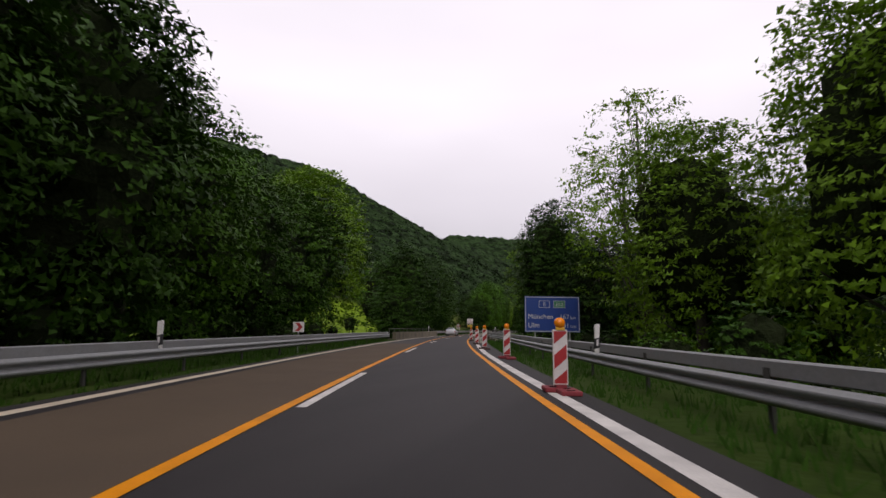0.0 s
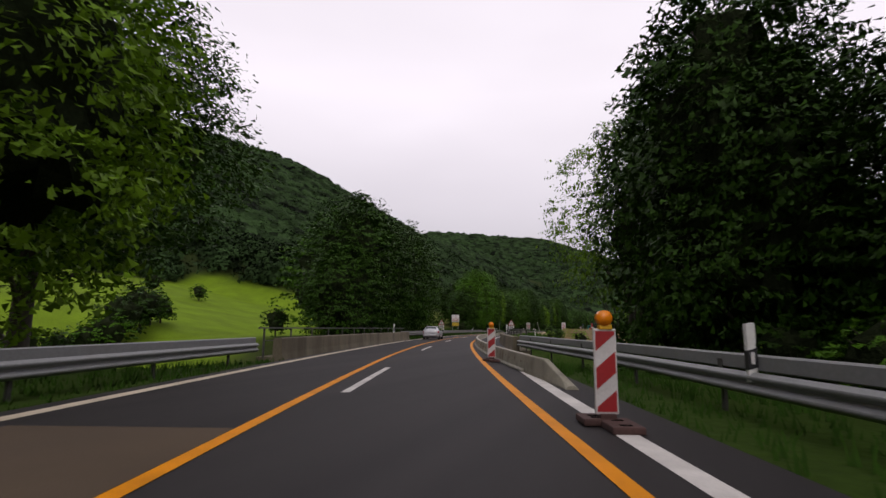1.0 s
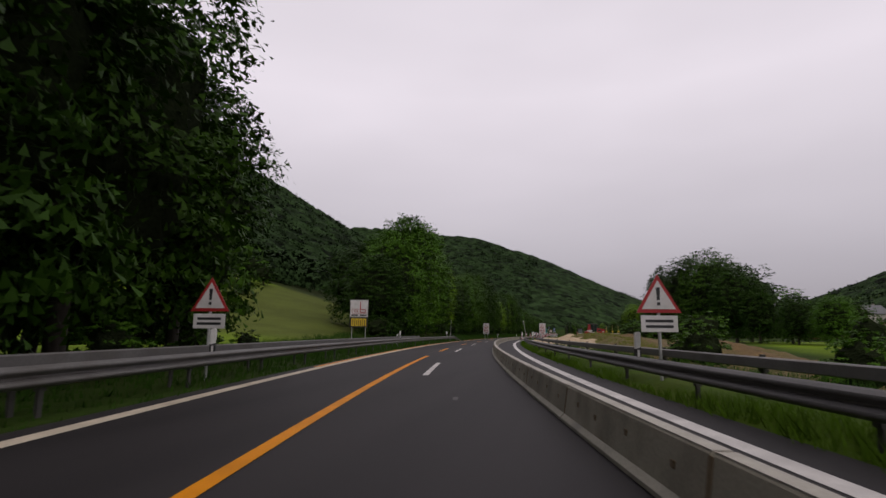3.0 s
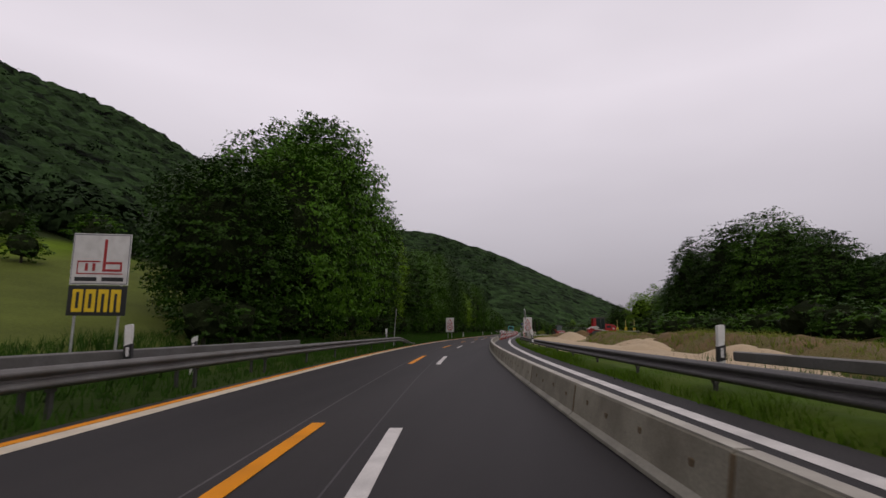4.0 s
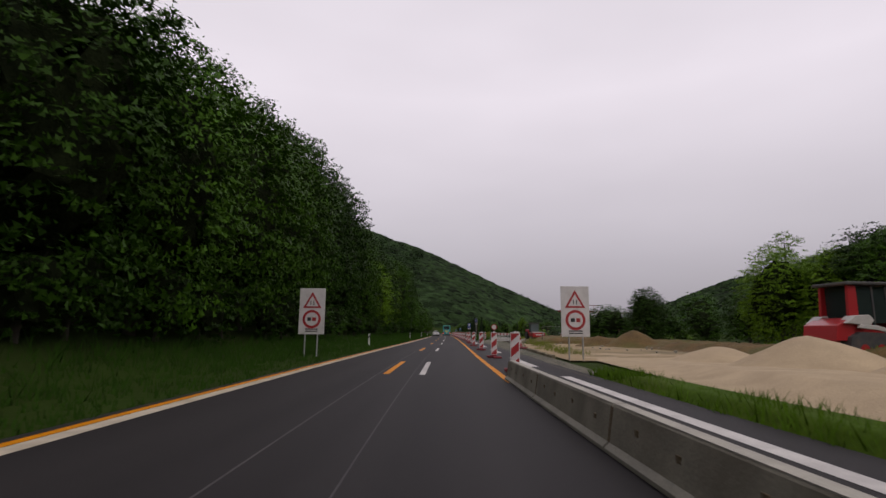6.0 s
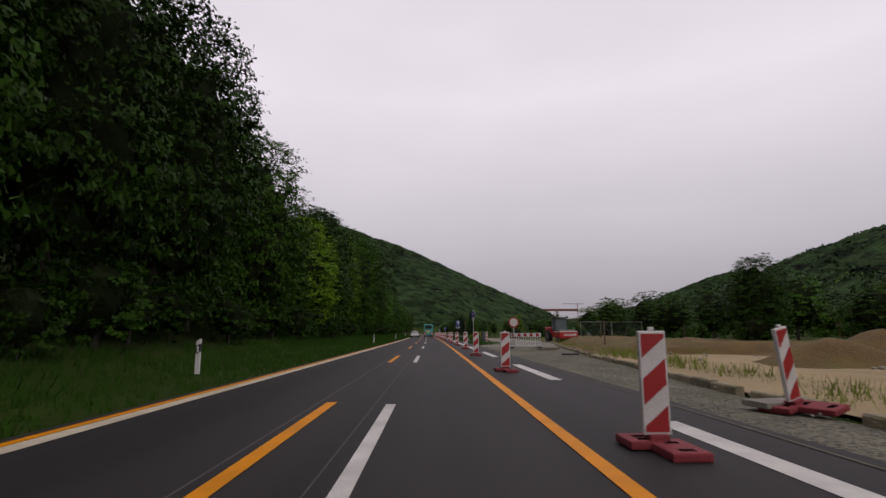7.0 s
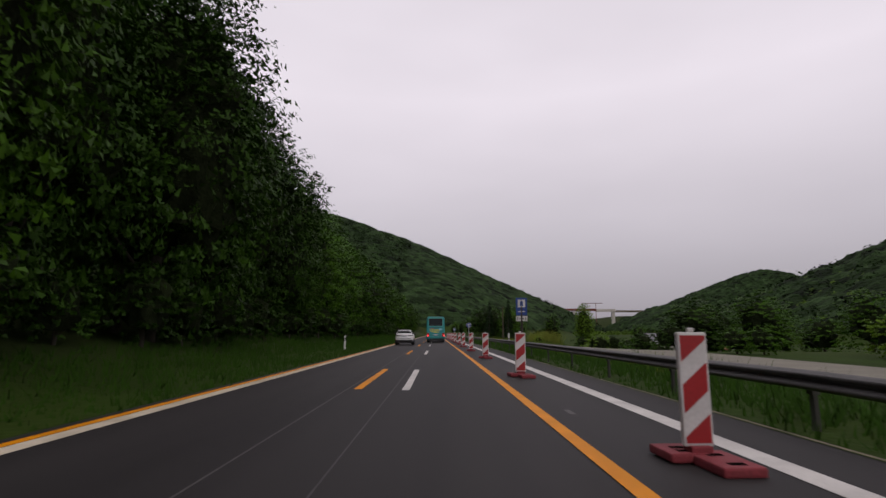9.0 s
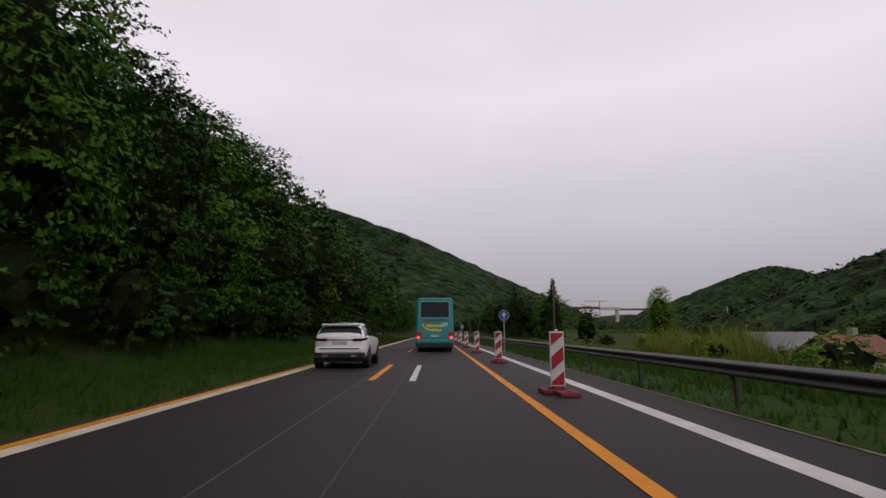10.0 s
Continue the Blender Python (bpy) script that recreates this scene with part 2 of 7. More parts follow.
def ribbon(name, s0, s1, left, right, z, mat, parent=None, step=2.0):
    """A strip along the road between two offsets, numbers or functions of s."""
    lf = left if callable(left) else (lambda s: left)
    rf = right if callable(right) else (lambda s: right)
    n = max(1, int(math.ceil((s1 - s0) / step)))
    verts, faces = [], []
    for k in range(n + 1):
        s = s0 + (s1 - s0) * k / n
        verts += [on(s, lf(s), z), on(s, rf(s), z)]
        if k:
            a = 2 * k
            faces.append((a - 2, a - 1, a + 1, a))
    ob = new(name, mesh_of(name, verts, faces, mat))
    ob.parent = parent
    return ob


def sweep(name, s0, s1, off, profile, mat, parent=None, step=2.0, closed=True, z=0.0, m=None, ends=True):
    """A profile of (across, up) corners drawn along the road; off may be a function of s."""
    of = off if callable(off) else (lambda s: off)
    zf = z if callable(z) else (lambda s: z)
    n = max(1, int(math.ceil((s1 - s0) / step)))
    p = len(profile)
    verts, faces = [], []
    for k in range(n + 1):
        s = s0 + (s1 - s0) * k / n
        for a, u in profile:
            verts.append(on(s, of(s) + a, zf(s) + u))
    for k in range(n):
        for j in range(p if closed else p - 1):
            a, b = k * p + j, k * p + (j + 1) % p
            faces.append((a, a + p, b + p, b))
    if closed and ends:
        faces += [tuple(range(p)), tuple(reversed(range(n * p, n * p + p)))]
    ob = new(name, mesh_of(name, verts, faces, mat))
    ob.parent = parent
    return ob


def part(name, bm, mat, parent=None, label="", smooth=False, m=None):
    """One mesh object out of a bmesh, under a thing or a part."""
    me = bpy.data.meshes.new(name)
    bmesh.ops.recalc_face_normals(bm, faces=bm.faces)
    bm.to_mesh(me)
    bm.free()
    for k in (mat if isinstance(mat, (list, tuple)) else [mat]):
        me.materials.append(k)
    if smooth:
        me.shade_smooth()
    ob = new(name, me)
    ob.parent = parent
    if m is not None:
        ob.matrix_local = m
    if label:
        ob["label"] = label
    return ob


def thing(name, m=None, label="", category="", group="", kind=""):
    ob = new(name)
    if m is not None:
        ob.matrix_world = m
    return tagged(ob, label, category, group, kind)


def box(bm, x0, x1, y0, y1, z0, z1, bevel=0.0):
    made = bmesh.ops.create_cube(bm, size=1, matrix=Matrix.LocRotScale(((x0 + x1) / 2, (y0 + y1) / 2, (z0 + z1) / 2), None, (x1 - x0, y1 - y0, z1 - z0)))
    if bevel:
        edges = {e for v in made["verts"] for e in v.link_edges}
        bmesh.ops.bevel(bm, geom=list(edges), offset=bevel, segments=2, affect="EDGES", profile=0.6)
    return bm


def rod(bm, a, b, r0, r1=None, n=10):
    a, b = Vector(a), Vector(b)
    r1 = r0 if r1 is None else r1
    m = Matrix.Translation((a + b) / 2) @ (b - a).to_track_quat("Z", "Y").to_matrix().to_4x4()
    bmesh.ops.create_cone(bm, cap_ends=True, segments=n, radius1=r0, radius2=r1, depth=(b - a).length, matrix=m)
    return bm


def plate(bm, outline, depth, m=None):
    """A flat outline in x and z, given depth along y."""
    m = m or Matrix()
    vs = [bm.verts.new(m @ Vector((x, 0, z))) for x, z in outline]
    ws = [bm.verts.new(m @ Vector((x, depth, z))) for x, z in outline]
    n = len(vs)
    bm.faces.new(vs)
    bm.faces.new(list(reversed(ws)))
    for k in range(n):
        bm.faces.new((vs[k], ws[k], ws[(k + 1) % n], vs[(k + 1) % n]))
    return bm


def smoothstep(a, b, v):
    t = np.clip((v - a) / (b - a), 0, 1)
    return t * t * (3 - 2 * t)


def level(s, table):
    for (a, u), (b, w) in zip(table, table[1:]):
        if s <= b:
            return u + (w - u) * max(0.0, (s - a) / (b - a))
    return table[-1][1]


# ---- the land: road bed, banks, meadows and wooded hills in one sheet ----
# ridges: (x, y, height) along each crest, and how steeply the sides fall
RIDGES = [
    ([(-640, 150, 188), (-520, 330, 205), (-475, 415, 209), (-430, 505, 200), (-395, 590, 173), (-330, 690, 129), (-300, 790, 128)], 0.62),
    ([(-420, 1000, 190), (-213, 1043, 175), (-148, 1054, 153), (-59, 1111, 117), (69, 1556, 103), (215, 1890, 78), (330, 2150, 40)], 0.5),
    ([(343, 1217, 25), (501, 1477, 53), (584, 1408, 99), (635, 1395, 134), (698, 1306, 104), (622, 1090, 84), (800, 1065, 101)], 0.42),
    ([(330, 420, 95), (305, 560, 80), (305, 615, 63), (305, 660, 46), (305, 711, 29), (305, 800, 10)], 0.4),
    ([(250, 2900, 70), (700, 2900, 85), (1100, 2700, 95), (1500, 2300, 120)], 0.3),
]


def hills(x, y):
    out = np.zeros(np.shape(x))
    for crest, fall in RIDGES:
        for (ax, ay, ah), (bx, by, bh) in zip(crest, crest[1:]):
            dx, dy = bx - ax, by - ay
            t = np.clip(((x - ax) * dx + (y - ay) * dy) / (dx * dx + dy * dy), 0, 1)
            d = np.hypot(x - ax - t * dx, y - ay - t * dy)
            out = np.maximum(out, ah + (bh - ah) * t - fall * np.maximum(0, np.sqrt(d * d + 900) - 30))
    return out


def land(x, y):
    x, y = np.asarray(x, float), np.asarray(y, float)
    s, o = course_of(x.ravel(), y.ravel())
    s, o = s.reshape(x.shape), o.reshape(x.shape)
    z = np.full(x.shape, -0.06)
    # bridge over a brook: the land falls away beside the road
    brook = smoothstep(48, 60, s) * (1 - smoothstep(84, 96, s))
    z = z - brook * 3.0 * smoothstep(4.6, 9, np.abs(o))
    # the valley floor to the right lies lower at first, then level with the site
    right = smoothstep(6.5, 22, o)
    z = z - right * (2.2 * (1 - smoothstep(120, 165, s)))
    z = z - smoothstep(12, 24, o) * 2.5 * smoothstep(318, 345, s) * (1 - smoothstep(470, 560, s))
    # left bank: a rising meadow, then a wooded slope close to the road
    meadow = np.clip(-o - 34, 0, 400)
    rise = np.maximum(meadow * 0.22 * (1 - smoothstep(170, 210, s)), np.clip(-o - 7.0, 0, 300) * 0.28 * smoothstep(125, 190, s))
    z = z + np.minimum(rise, 60)
    h = hills(x, y)
    far = smoothstep(30, 90, np.hypot(o, np.maximum(0, s - 560)))
    z = np.maximum(z, h * far - 4)
    return z


def land_z(x, y):
    return float(land(np.array([x]), np.array([y]))[0])


def wooded(s, o, h):
    """Where woods stand: close to the bends, beyond the meadow, along the straight and on the hills."""
    meadow_end = np.where(s < 126, -112, -96)
    left = (o < 0) & np.where((s >= 46) & (s < 190), o < np.where(s < 166, meadow_end, -48), o < -8.5)
    clump = (s > 84) & (s < 126) & (o > -24) & (o < -7.5)
    return left | clump | ((o > 62) & (h > 5))


def ground_sheet():
    """Rows along the course near the road, a coarse grid beyond."""
    def axis(lo, hi, fine_lo, fine_hi, fine, coarse):
        v = list(np.arange(fine_lo, fine_hi, fine))
        a, step = fine_lo, fine
        while a > lo:
            step = min(step * 1.12, coarse)
            a -= step
            v.insert(0, a)
        a, step = fine_hi, fine
        v.append(a)
        while a < hi:
            step = min(step * 1.12, coarse)
            a += step
            v.append(a)
        return np.array(v)
    xs, ys = axis(-2600, 2600, -170, 115, 1.7, 140), axis(-700, 3600, -40, 420, 2.4, 140)
    gx, gy = np.meshgrid(xs, ys)
    gz = land(gx, gy)
    nx, ny = len(xs), len(ys)
    verts = np.stack([gx.ravel(), gy.ravel(), gz.ravel()], 1)
    s, o = course_of(gx.ravel(), gy.ravel())
    me = bpy.data.meshes.new("ground")
    hh = hills(gx, gy).ravel()
    wood = wooded(s, o, hh)
    hay = (o > -40) & (o < -8) & (s >= 146) & (s < 200)
    meadow = ((o < -16) & (s > 46) & (s < 200)) | ((o > 36 + 5 * np.sin(s * 0.07)) & (o < 118 + 9 * np.sin(s * 0.05)) & (s > 84 + 0.25 * o + 4 * np.sin(o * 0.13)) & (s < 214 + 0.15 * o + 5 * np.sin(o * 0.09)))
    tint = np.tile((0.024, 0.044, 0.006), (len(s), 1))
    tint[meadow], tint[hay], tint[wood] = (0.12, 0.19, 0.010), (0.085, 0.105, 0.020), (0.022, 0.032, 0.009)
    tint = tint.reshape(ny, nx, 3)
    for _ in range(2):
        q = np.pad(tint, ((1, 1), (1, 1), (0, 0)), "edge")
        tint = (q[1:-1, 1:-1] * 2 + q[:-2, 1:-1] + q[2:, 1:-1] + q[1:-1, :-2] + q[1:-1, 2:]) / 6
    k = (np.arange(ny - 1)[:, None] * nx + np.arange(nx - 1)[None]).ravel()
    me.from_pydata(verts.tolist(), [], np.stack([k, k + 1, k + nx + 1, k + nx], 1).tolist())
    at = me.attributes.new("land_cover", "FLOAT_COLOR", "POINT")
    at.data.foreach_set("color", np.concatenate([tint.reshape(-1, 3), np.ones((nx * ny, 1))], 1).ravel())
    me.materials.append(GROUND_COVER)
    me.shade_smooth()
    return tagged(new("ground", me), "grassy valley floor with banks and wooded hills", "ground", kind="structure")


ground_sheet()

# ---- the carriageway ----
road = tagged(ribbon("road", -60, 690, -4.1, 4.7, 0.0, ASPHALT), "dark asphalt motorway carriageway with lane markings", "road", kind="structure")
LEFT_YELLOW = [(-60, -0.25), (0, -0.22), (22, -0.22), (38, -0.43), (55, -0.82), (72, -1.0), (90, -0.95), (125, -1.0), (700, -1.02)]
RIGHT_YELLOW = [(-60, 4.0), (0, 3.8), (20, 3.55), (38, 3.2), (55, 2.82), (72, 2.45), (90, 2.25), (200, 2.15), (700, 2.15)]


def line(name, s0, s1, table, width, mat, z=0.006, label=""):
    f = (lambda s: level(s, table)) if isinstance(table, list) else (lambda s: table)
    ob = ribbon(name, s0, s1, lambda s: f(s) - width / 2, lambda s: f(s) + width / 2, z, mat, road)
    if label:
        ob["label"] = label
    return ob


ribbon("paving_strip", -60, 39.8, -3.2, lambda s: level(s, LEFT_YELLOW) - 0.1, 0.004, BROWN_PAVING, road)["label"] = "brownish older lane paving"
line("edge_line", -60, 690, -3.62, 0.26, CREAM_PAINT)
line("yellow_edge_line", 118, 690, -3.84, 0.15, YELLOW_PAINT)
line("yellow_line", -60, 127, LEFT_YELLOW, 0.17, YELLOW_PAINT, 0.008)
line("yellow_line", -60, 88, RIGHT_YELLOW, 0.17, YELLOW_PAINT, 0.008)
line("yellow_line", 203, 690, RIGHT_YELLOW, 0.17, YELLOW_PAINT, 0.008)
line("right_edge_line", -60, 205, [(-60, 4.25), (8, 4.12), (25, 3.87), (40, 3.83), (60, 3.85), (125, 3.95), (145, 4.02), (165, 4.02), (205, 3.85)], 0.26, WHITE_PAINT)
for k in range(5):
    line("right_edge_dash", 209 + k * 12.2, 215.2 + k * 12.2, 3.68, 0.3, WHITE_PAINT)
line("right_edge_line", 269, 690, 3.68, 0.28, WHITE_PAINT)
for k in range(-3, 36):
    line("lane_dash", 7.2 + 18 * k, 13.2 + 18 * k, 0.0, 0.16, WHITE_PAINT)
for k in range(7, 36):
    line("yellow_dash", 7.4 + 18 * k, 13.5 + 18 * k, LEFT_YELLOW, 0.17, YELLOW_PAINT, 0.008)
line("edge_seam", 270, 690, 4.72, 0.06, EDGE_SEAM, 0.012, "pale crumbling edge of the shoulder")
line("edge_seam", 204, 264, 4.44, 0.03, EDGE_SEAM, 0.012, "pale crumbling edge of the shoulder")
line("joint_seam", 128, 690, -1.22, 0.025, SEAL, 0.004)
line("joint_seam", 128, 690, -0.26, 0.02, FAINT_SEAL, 0.004)


# ---- barriers beside the carriageway ----
W_FRONT = [(0.0, 0.0), (0.03, 0.015), (0.075, 0.05), (0.08, 0.07), (0.075, 0.09), (0.03, 0.125), (0.0, 0.14), (0.0, 0.17), (0.03, 0.185), (0.075, 0.22), (0.08, 0.24), (0.075, 0.26), (0.03, 0.295), (0.0, 0.31)]
W_BEAM = W_FRONT + [(a - 0.012, u) for a, u in reversed(W_FRONT)]
BOX_BEAM = [(0.0, 0.0), (0.03, 0.02), (0.03, 0.2), (0.0, 0.22), (-0.1, 0.22), (-0.12, 0.2), (-0.12, 0.02), (-0.1, 0.0)]


def mirrored(profile, side):
    return [(a * side, u) for a, u in (profile if side > 0 else reversed(profile))]


POST_MESH = {}


def rail_post(parent, s, off, top, mat):
    key = (round(top, 2), mat.name)
    if key not in POST_MESH:
        bm = bmesh.new()
        box(bm, -0.025, 0.025, -0.045, 0.045, -0.4, top)
        box(bm, -0.045, 0.045, -0.06, 0.06, top - 0.26, top - 0.08)
        me = bpy.data.meshes.new("post")
        bm.to_mesh(me)
        bm.free()
        me.materials.append(mat)
        POST_MESH[key] = me
    ob = new("post", POST_MESH[key])
    ob.parent = parent
    ob.matrix_world = stand(s, off)
    return ob


def guard_rail(s0, s1, off, face, beams, label, mat=STEEL, post_gap=2.0, dip=(0, 0)):
    """face: +1 when the traffic side looks to the right. beams: (profile, height of its foot, set back)."""
    t = thing("guard_rail", None, label, "guard rail")
    of = off if callable(off) else (lambda s: off)

    def drop(s):
        d = 0.0
        if dip[0]:
            d += 0.62 * float(1 - smoothstep(s0, s0 + dip[0], np.array(s)))
        if dip[1]:
            d += 0.62 * float(smoothstep(s1 - dip[1], s1, np.array(s)))
        return -d
    for prof, z, back in beams:
        sweep("beam", s0, s1, lambda s, back=back: of(s) - face * back, mirrored(prof, face), mat, t, 2.0, z=lambda s, z=z: z + drop(s))
    top = max(z for _, z, _ in beams) + 0.2
    n = int((s1 - s0) / post_gap)
    for k in range(n):
        s = s0 + (k + 0.5) * post_gap
        rail_post(t, s, of(s) - face * 0.1, top + drop(s), POST_STEEL)
    return t


guard_rail(-60, 52, -5.0, 1, [(W_BEAM, 0.28, 0.0), (BOX_BEAM, 0.56, 0.08)], "weathered grey steel guard rail with two beams on the verge", post_gap=4.0)
guard_rail(-60, 61, lambda s: level(s, [(-60, 6.0), (46, 6.0), (61, 4.95)]), -1, [(W_BEAM, 0.28, 0.0), (BOX_BEAM, 0.60, 0.1)], "weathered grey steel guard rail with two beams on the grass", post_gap=4.0)
guard_rail(86, 181, -4.75, 1, [(W_BEAM, 0.36, 0.0)], "weathered steel guard rail sloping into the grass at its end", mat=MID_STEEL, post_gap=4.0, dip=(0, 8))
guard_rail(86, 152, -5.15, 1, [(BOX_BEAM, 0.58, 0.0)], "grey upper steel rail behind the guard rail", MID_STEEL, post_gap=4.0)
guard_rail(92, 197, lambda s: level(s, [(92, 4.85), (130, 5.0), (197, 5.2)]), -1, [(W_BEAM, 0.345, 0.0)], "dark weathered steel guard rail beside the verge", DARK_STEEL, 4.0, dip=(0, 8))
guard_rail(95, 142, 5.5, -1, [([(a, u * 0.75) for a, u in BOX_BEAM], 0.66, 0.0)], "grey upper box rail behind the guard rail", MID_STEEL, post_gap=4.0)
guard_rail(281, 560, 5.28, -1, [([(a, u * 0.8) for a, u in W_BEAM], 0.45, 0.0)], "dark weathered steel guard rail along the grass strip", DARK_STEEL, 4.0, dip=(9, 0))

# bridge parapets with a handrail behind
for s0, s1, side, base in ((53, 87, -1, 4.4), (61, 93.5, 1, 4.62)):
    p = thing("bridge_parapet", None, "stained concrete bridge parapet with a steel handrail behind", "parapet", "bridge parapets")
    n = 6
    for k in range(n):
        a, b = s0 + (s1 - s0) * k / n, s0 + (s1 - s0) * (k + 1) / n - 0.02
        sweep("wall_panel", a, b, side * base, mirrored([(0.0, -0.1), (0.05, 0.2), (0.07, 0.72), (0.1, 0.74), (0.38, 0.74), (0.4, 0.72), (0.4, -0.4), (0.0, -0.4)], side), CONCRETE, p)
    rail = side * (base + 0.75)
    sweep("bridge_edge", s0, s1, side * (base + 0.4), mirrored([(0.0, -0.5), (0.0, 0.05), (0.6, 0.05), (0.6, -0.5)], side), CONCRETE, p)
    sweep("handrail", s0 - 0.5, s1 + 0.5, rail, [(-0.04, 1.08), (-0.04, 1.13), (0.04, 1.13), (0.04, 1.08)], DARK_STEEL, p)
    sweep("lower_rail", s0, s1, rail, [(-0.015, 0.62), (-0.015, 0.65), (0.015, 0.65), (0.015, 0.62)], DARK_STEEL, p)
    for k in range(int((s1 - s0) / 3) + 1):
        bm = box(bmesh.new(), -0.03, 0.03, -0.03, 0.03, 0.0, 1.08)
        ob = part("baluster", bm, DARK_STEEL, p)
        ob.matrix_world = stand(s0 + 3 * k, rail)

# movable concrete safety barrier between lane and shoulder
BARRIER = [(44, 4.05), (50, 3.6), (56, 3.25), (65, 2.9), (74, 2.66), (90, 2.42), (115, 2.3), (137, 2.24), (180, 2.16), (204, 2.12)]
BARRIER_PROFILE = [(0.035, 0.0), (0.035, 0.09), (0.09, 0.44), (0.105, 0.462), (0.215, 0.462), (0.23, 0.44), (0.285, 0.09), (0.285, 0.0)]
FOOT_PROFILE = [(-0.02, 0.012), (-0.02, 0.05), (0.045, 0.105), (0.275, 0.105), (0.34, 0.05), (0.34, 0.012)]
SLEEVE = material("rusty_recess", (0.12, 0.085, 0.045), 0.9)
for k in range(40):
    s0 = 44.0 + 4.0 * k
    f = lambda s: level(s, BARRIER)
    b = thing("concrete_barrier", None, "pale stained precast concrete safety barrier segment", "barrier", "row of barrier segments")
    if k == 0:
        n = 8
        verts, faces = [], []
        for j in range(n + 1):
            s = s0 + 3.97 * j / n
            hgt = 0.15 + 0.85 * min(1.0, j / 4)
            verts += [on(s, f(s) + a, u * hgt) for a, u in BARRIER_PROFILE]
        p = len(BARRIER_PROFILE)
        faces = [(i * p + j, (i + 1) * p + j, (i + 1) * p + (j + 1) % p, i * p + (j + 1) % p) for i in range(n) for j in range(p)]
        faces += [tuple(range(p)), tuple(reversed(range(n * p, n * p + p)))]
        ob = new("segment", mesh_of("segment", verts, faces, BARRIER_CONCRETE))
        ob.parent = b
        continue
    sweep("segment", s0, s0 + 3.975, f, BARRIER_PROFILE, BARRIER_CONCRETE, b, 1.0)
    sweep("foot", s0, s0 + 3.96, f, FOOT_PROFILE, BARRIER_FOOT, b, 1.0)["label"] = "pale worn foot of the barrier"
    # strip paler than the segment: light on the flat top, put into its colour
    sweep("top_strip", s0, s0 + 3.95, f, [(0.1, 0.458), (0.1, 0.468), (0.22, 0.468), (0.22, 0.458)], BARRIER_TOP_LIT, b, 1.0)["label"] = "barrier top in a paler colour for its top light"
    sweep("joint", s0 + 3.955, s0 + 4.015, f, [(0.033, 0.1), (0.083, 0.435), (0.2, 0.435), (0.2, 0.1)], SLEEVE, b, 1.0)
    for d, z in ((0.5, 0.27), (1.5, 0.3), (2.5, 0.27), (3.3, 0.3)):
        bm = box(bmesh.new(), -0.01, 0.012, -0.035, 0.035, -0.028, 0.028, 0.006)
        ob = part("lifting_hole", bm, SLEEVE, b)
        ob.matrix_world = stand(s0 + d, f(s0 + d) + 0.036 + (z - 0.09) * 0.157, z)

# ---- site ground: gravel apron, sand, bare soil ----
GRAVEL = material("gravel", (0.125, 0.115, 0.082), 0.95, vary=0.45, scale=1.1, fine=30, bump=1.0, dist=0.05, dirt=(0.055, 0.064, 0.024), dirt_scale=0.4, dirt_amount=0.85, stretch=(1, 0.5, 1), cells=26.0)
OLD_ASPHALT = material("old_asphalt", (0.165, 0.15, 0.115), 0.9, vary=0.35, scale=0.5, fine=40, bump=0.4, dirt=(0.11, 0.1, 0.08), dirt_scale=0.3)
SAND = material("sand", (0.42, 0.32, 0.20), 0.95, vary=0.2, scale=1.2, fine=25, bump=0.6, dist=0.03, dirt=(0.30, 0.22, 0.13), dirt_scale=0.7)
SAND_TRACK = material("sand_track", (0.30, 0.22, 0.115), 0.95, vary=0.25, scale=0.7, fine=25, bump=0.6, dist=0.03, dirt=(0.13, 0.105, 0.05), dirt_scale=0.3, dirt_amount=0.8, stretch=(1, 0.35, 1))
SOIL = material("soil", (0.118, 0.070, 0.020), 0.95, vary=0.5, scale=1.0, fine=14, bump=0.9, dist=0.08, dirt=(0.088, 0.084, 0.012), dirt_scale=0.35, dirt_amount=0.9)


def patch_sheet(name, s0, s1, left, right, mat, label, lift=0.03, rough=0.0, seed=0, step=1.5, rows=8, freq=0.35, berm=None):
    lf = left if callable(left) else (lambda s: left)
    rf = right if callable(right) else (lambda s: right)
    n = int((s1 - s0) / step)
    pts = [on(s0 + (s1 - s0) * k / n, lf(s0 + (s1 - s0) * k / n) + (rf(s0 + (s1 - s0) * k / n) - lf(s0 + (s1 - s0) * k / n)) * j / rows) for k in range(n + 1) for j in range(rows + 1)]
    zs = land(np.array([p.x for p in pts]), np.array([p.y for p in pts]))
    verts = []
    for i, (p, z) in enumerate(zip(pts, zs)):
        k, j = divmod(i, rows + 1)
        edge = min(j, rows - j, k, n - k)
        soft = min(1.0, edge / 2)
        up = (rough * (noise.noise((p.x * freq + seed, p.y * freq, seed)) + 0.5 * noise.noise((p.x * freq * 3, p.y * freq * 3, seed + 5)) + 0.35)) * soft if rough else 0.0
        if berm:
            up += berm(s0 + (s1 - s0) * k / n, j / rows) * soft
        verts.append((p.x, p.y, z + lift + max(up, -lift * 0.8)))
    faces = [(k * (rows + 1) + j, k * (rows + 1) + j + 1, (k + 1) * (rows + 1) + j + 1, (k + 1) * (rows + 1) + j) for k in range(n) for j in range(rows)]
    return tagged(new(name, mesh_of(name, verts, faces, mat, True)), label, "ground", kind="structure")


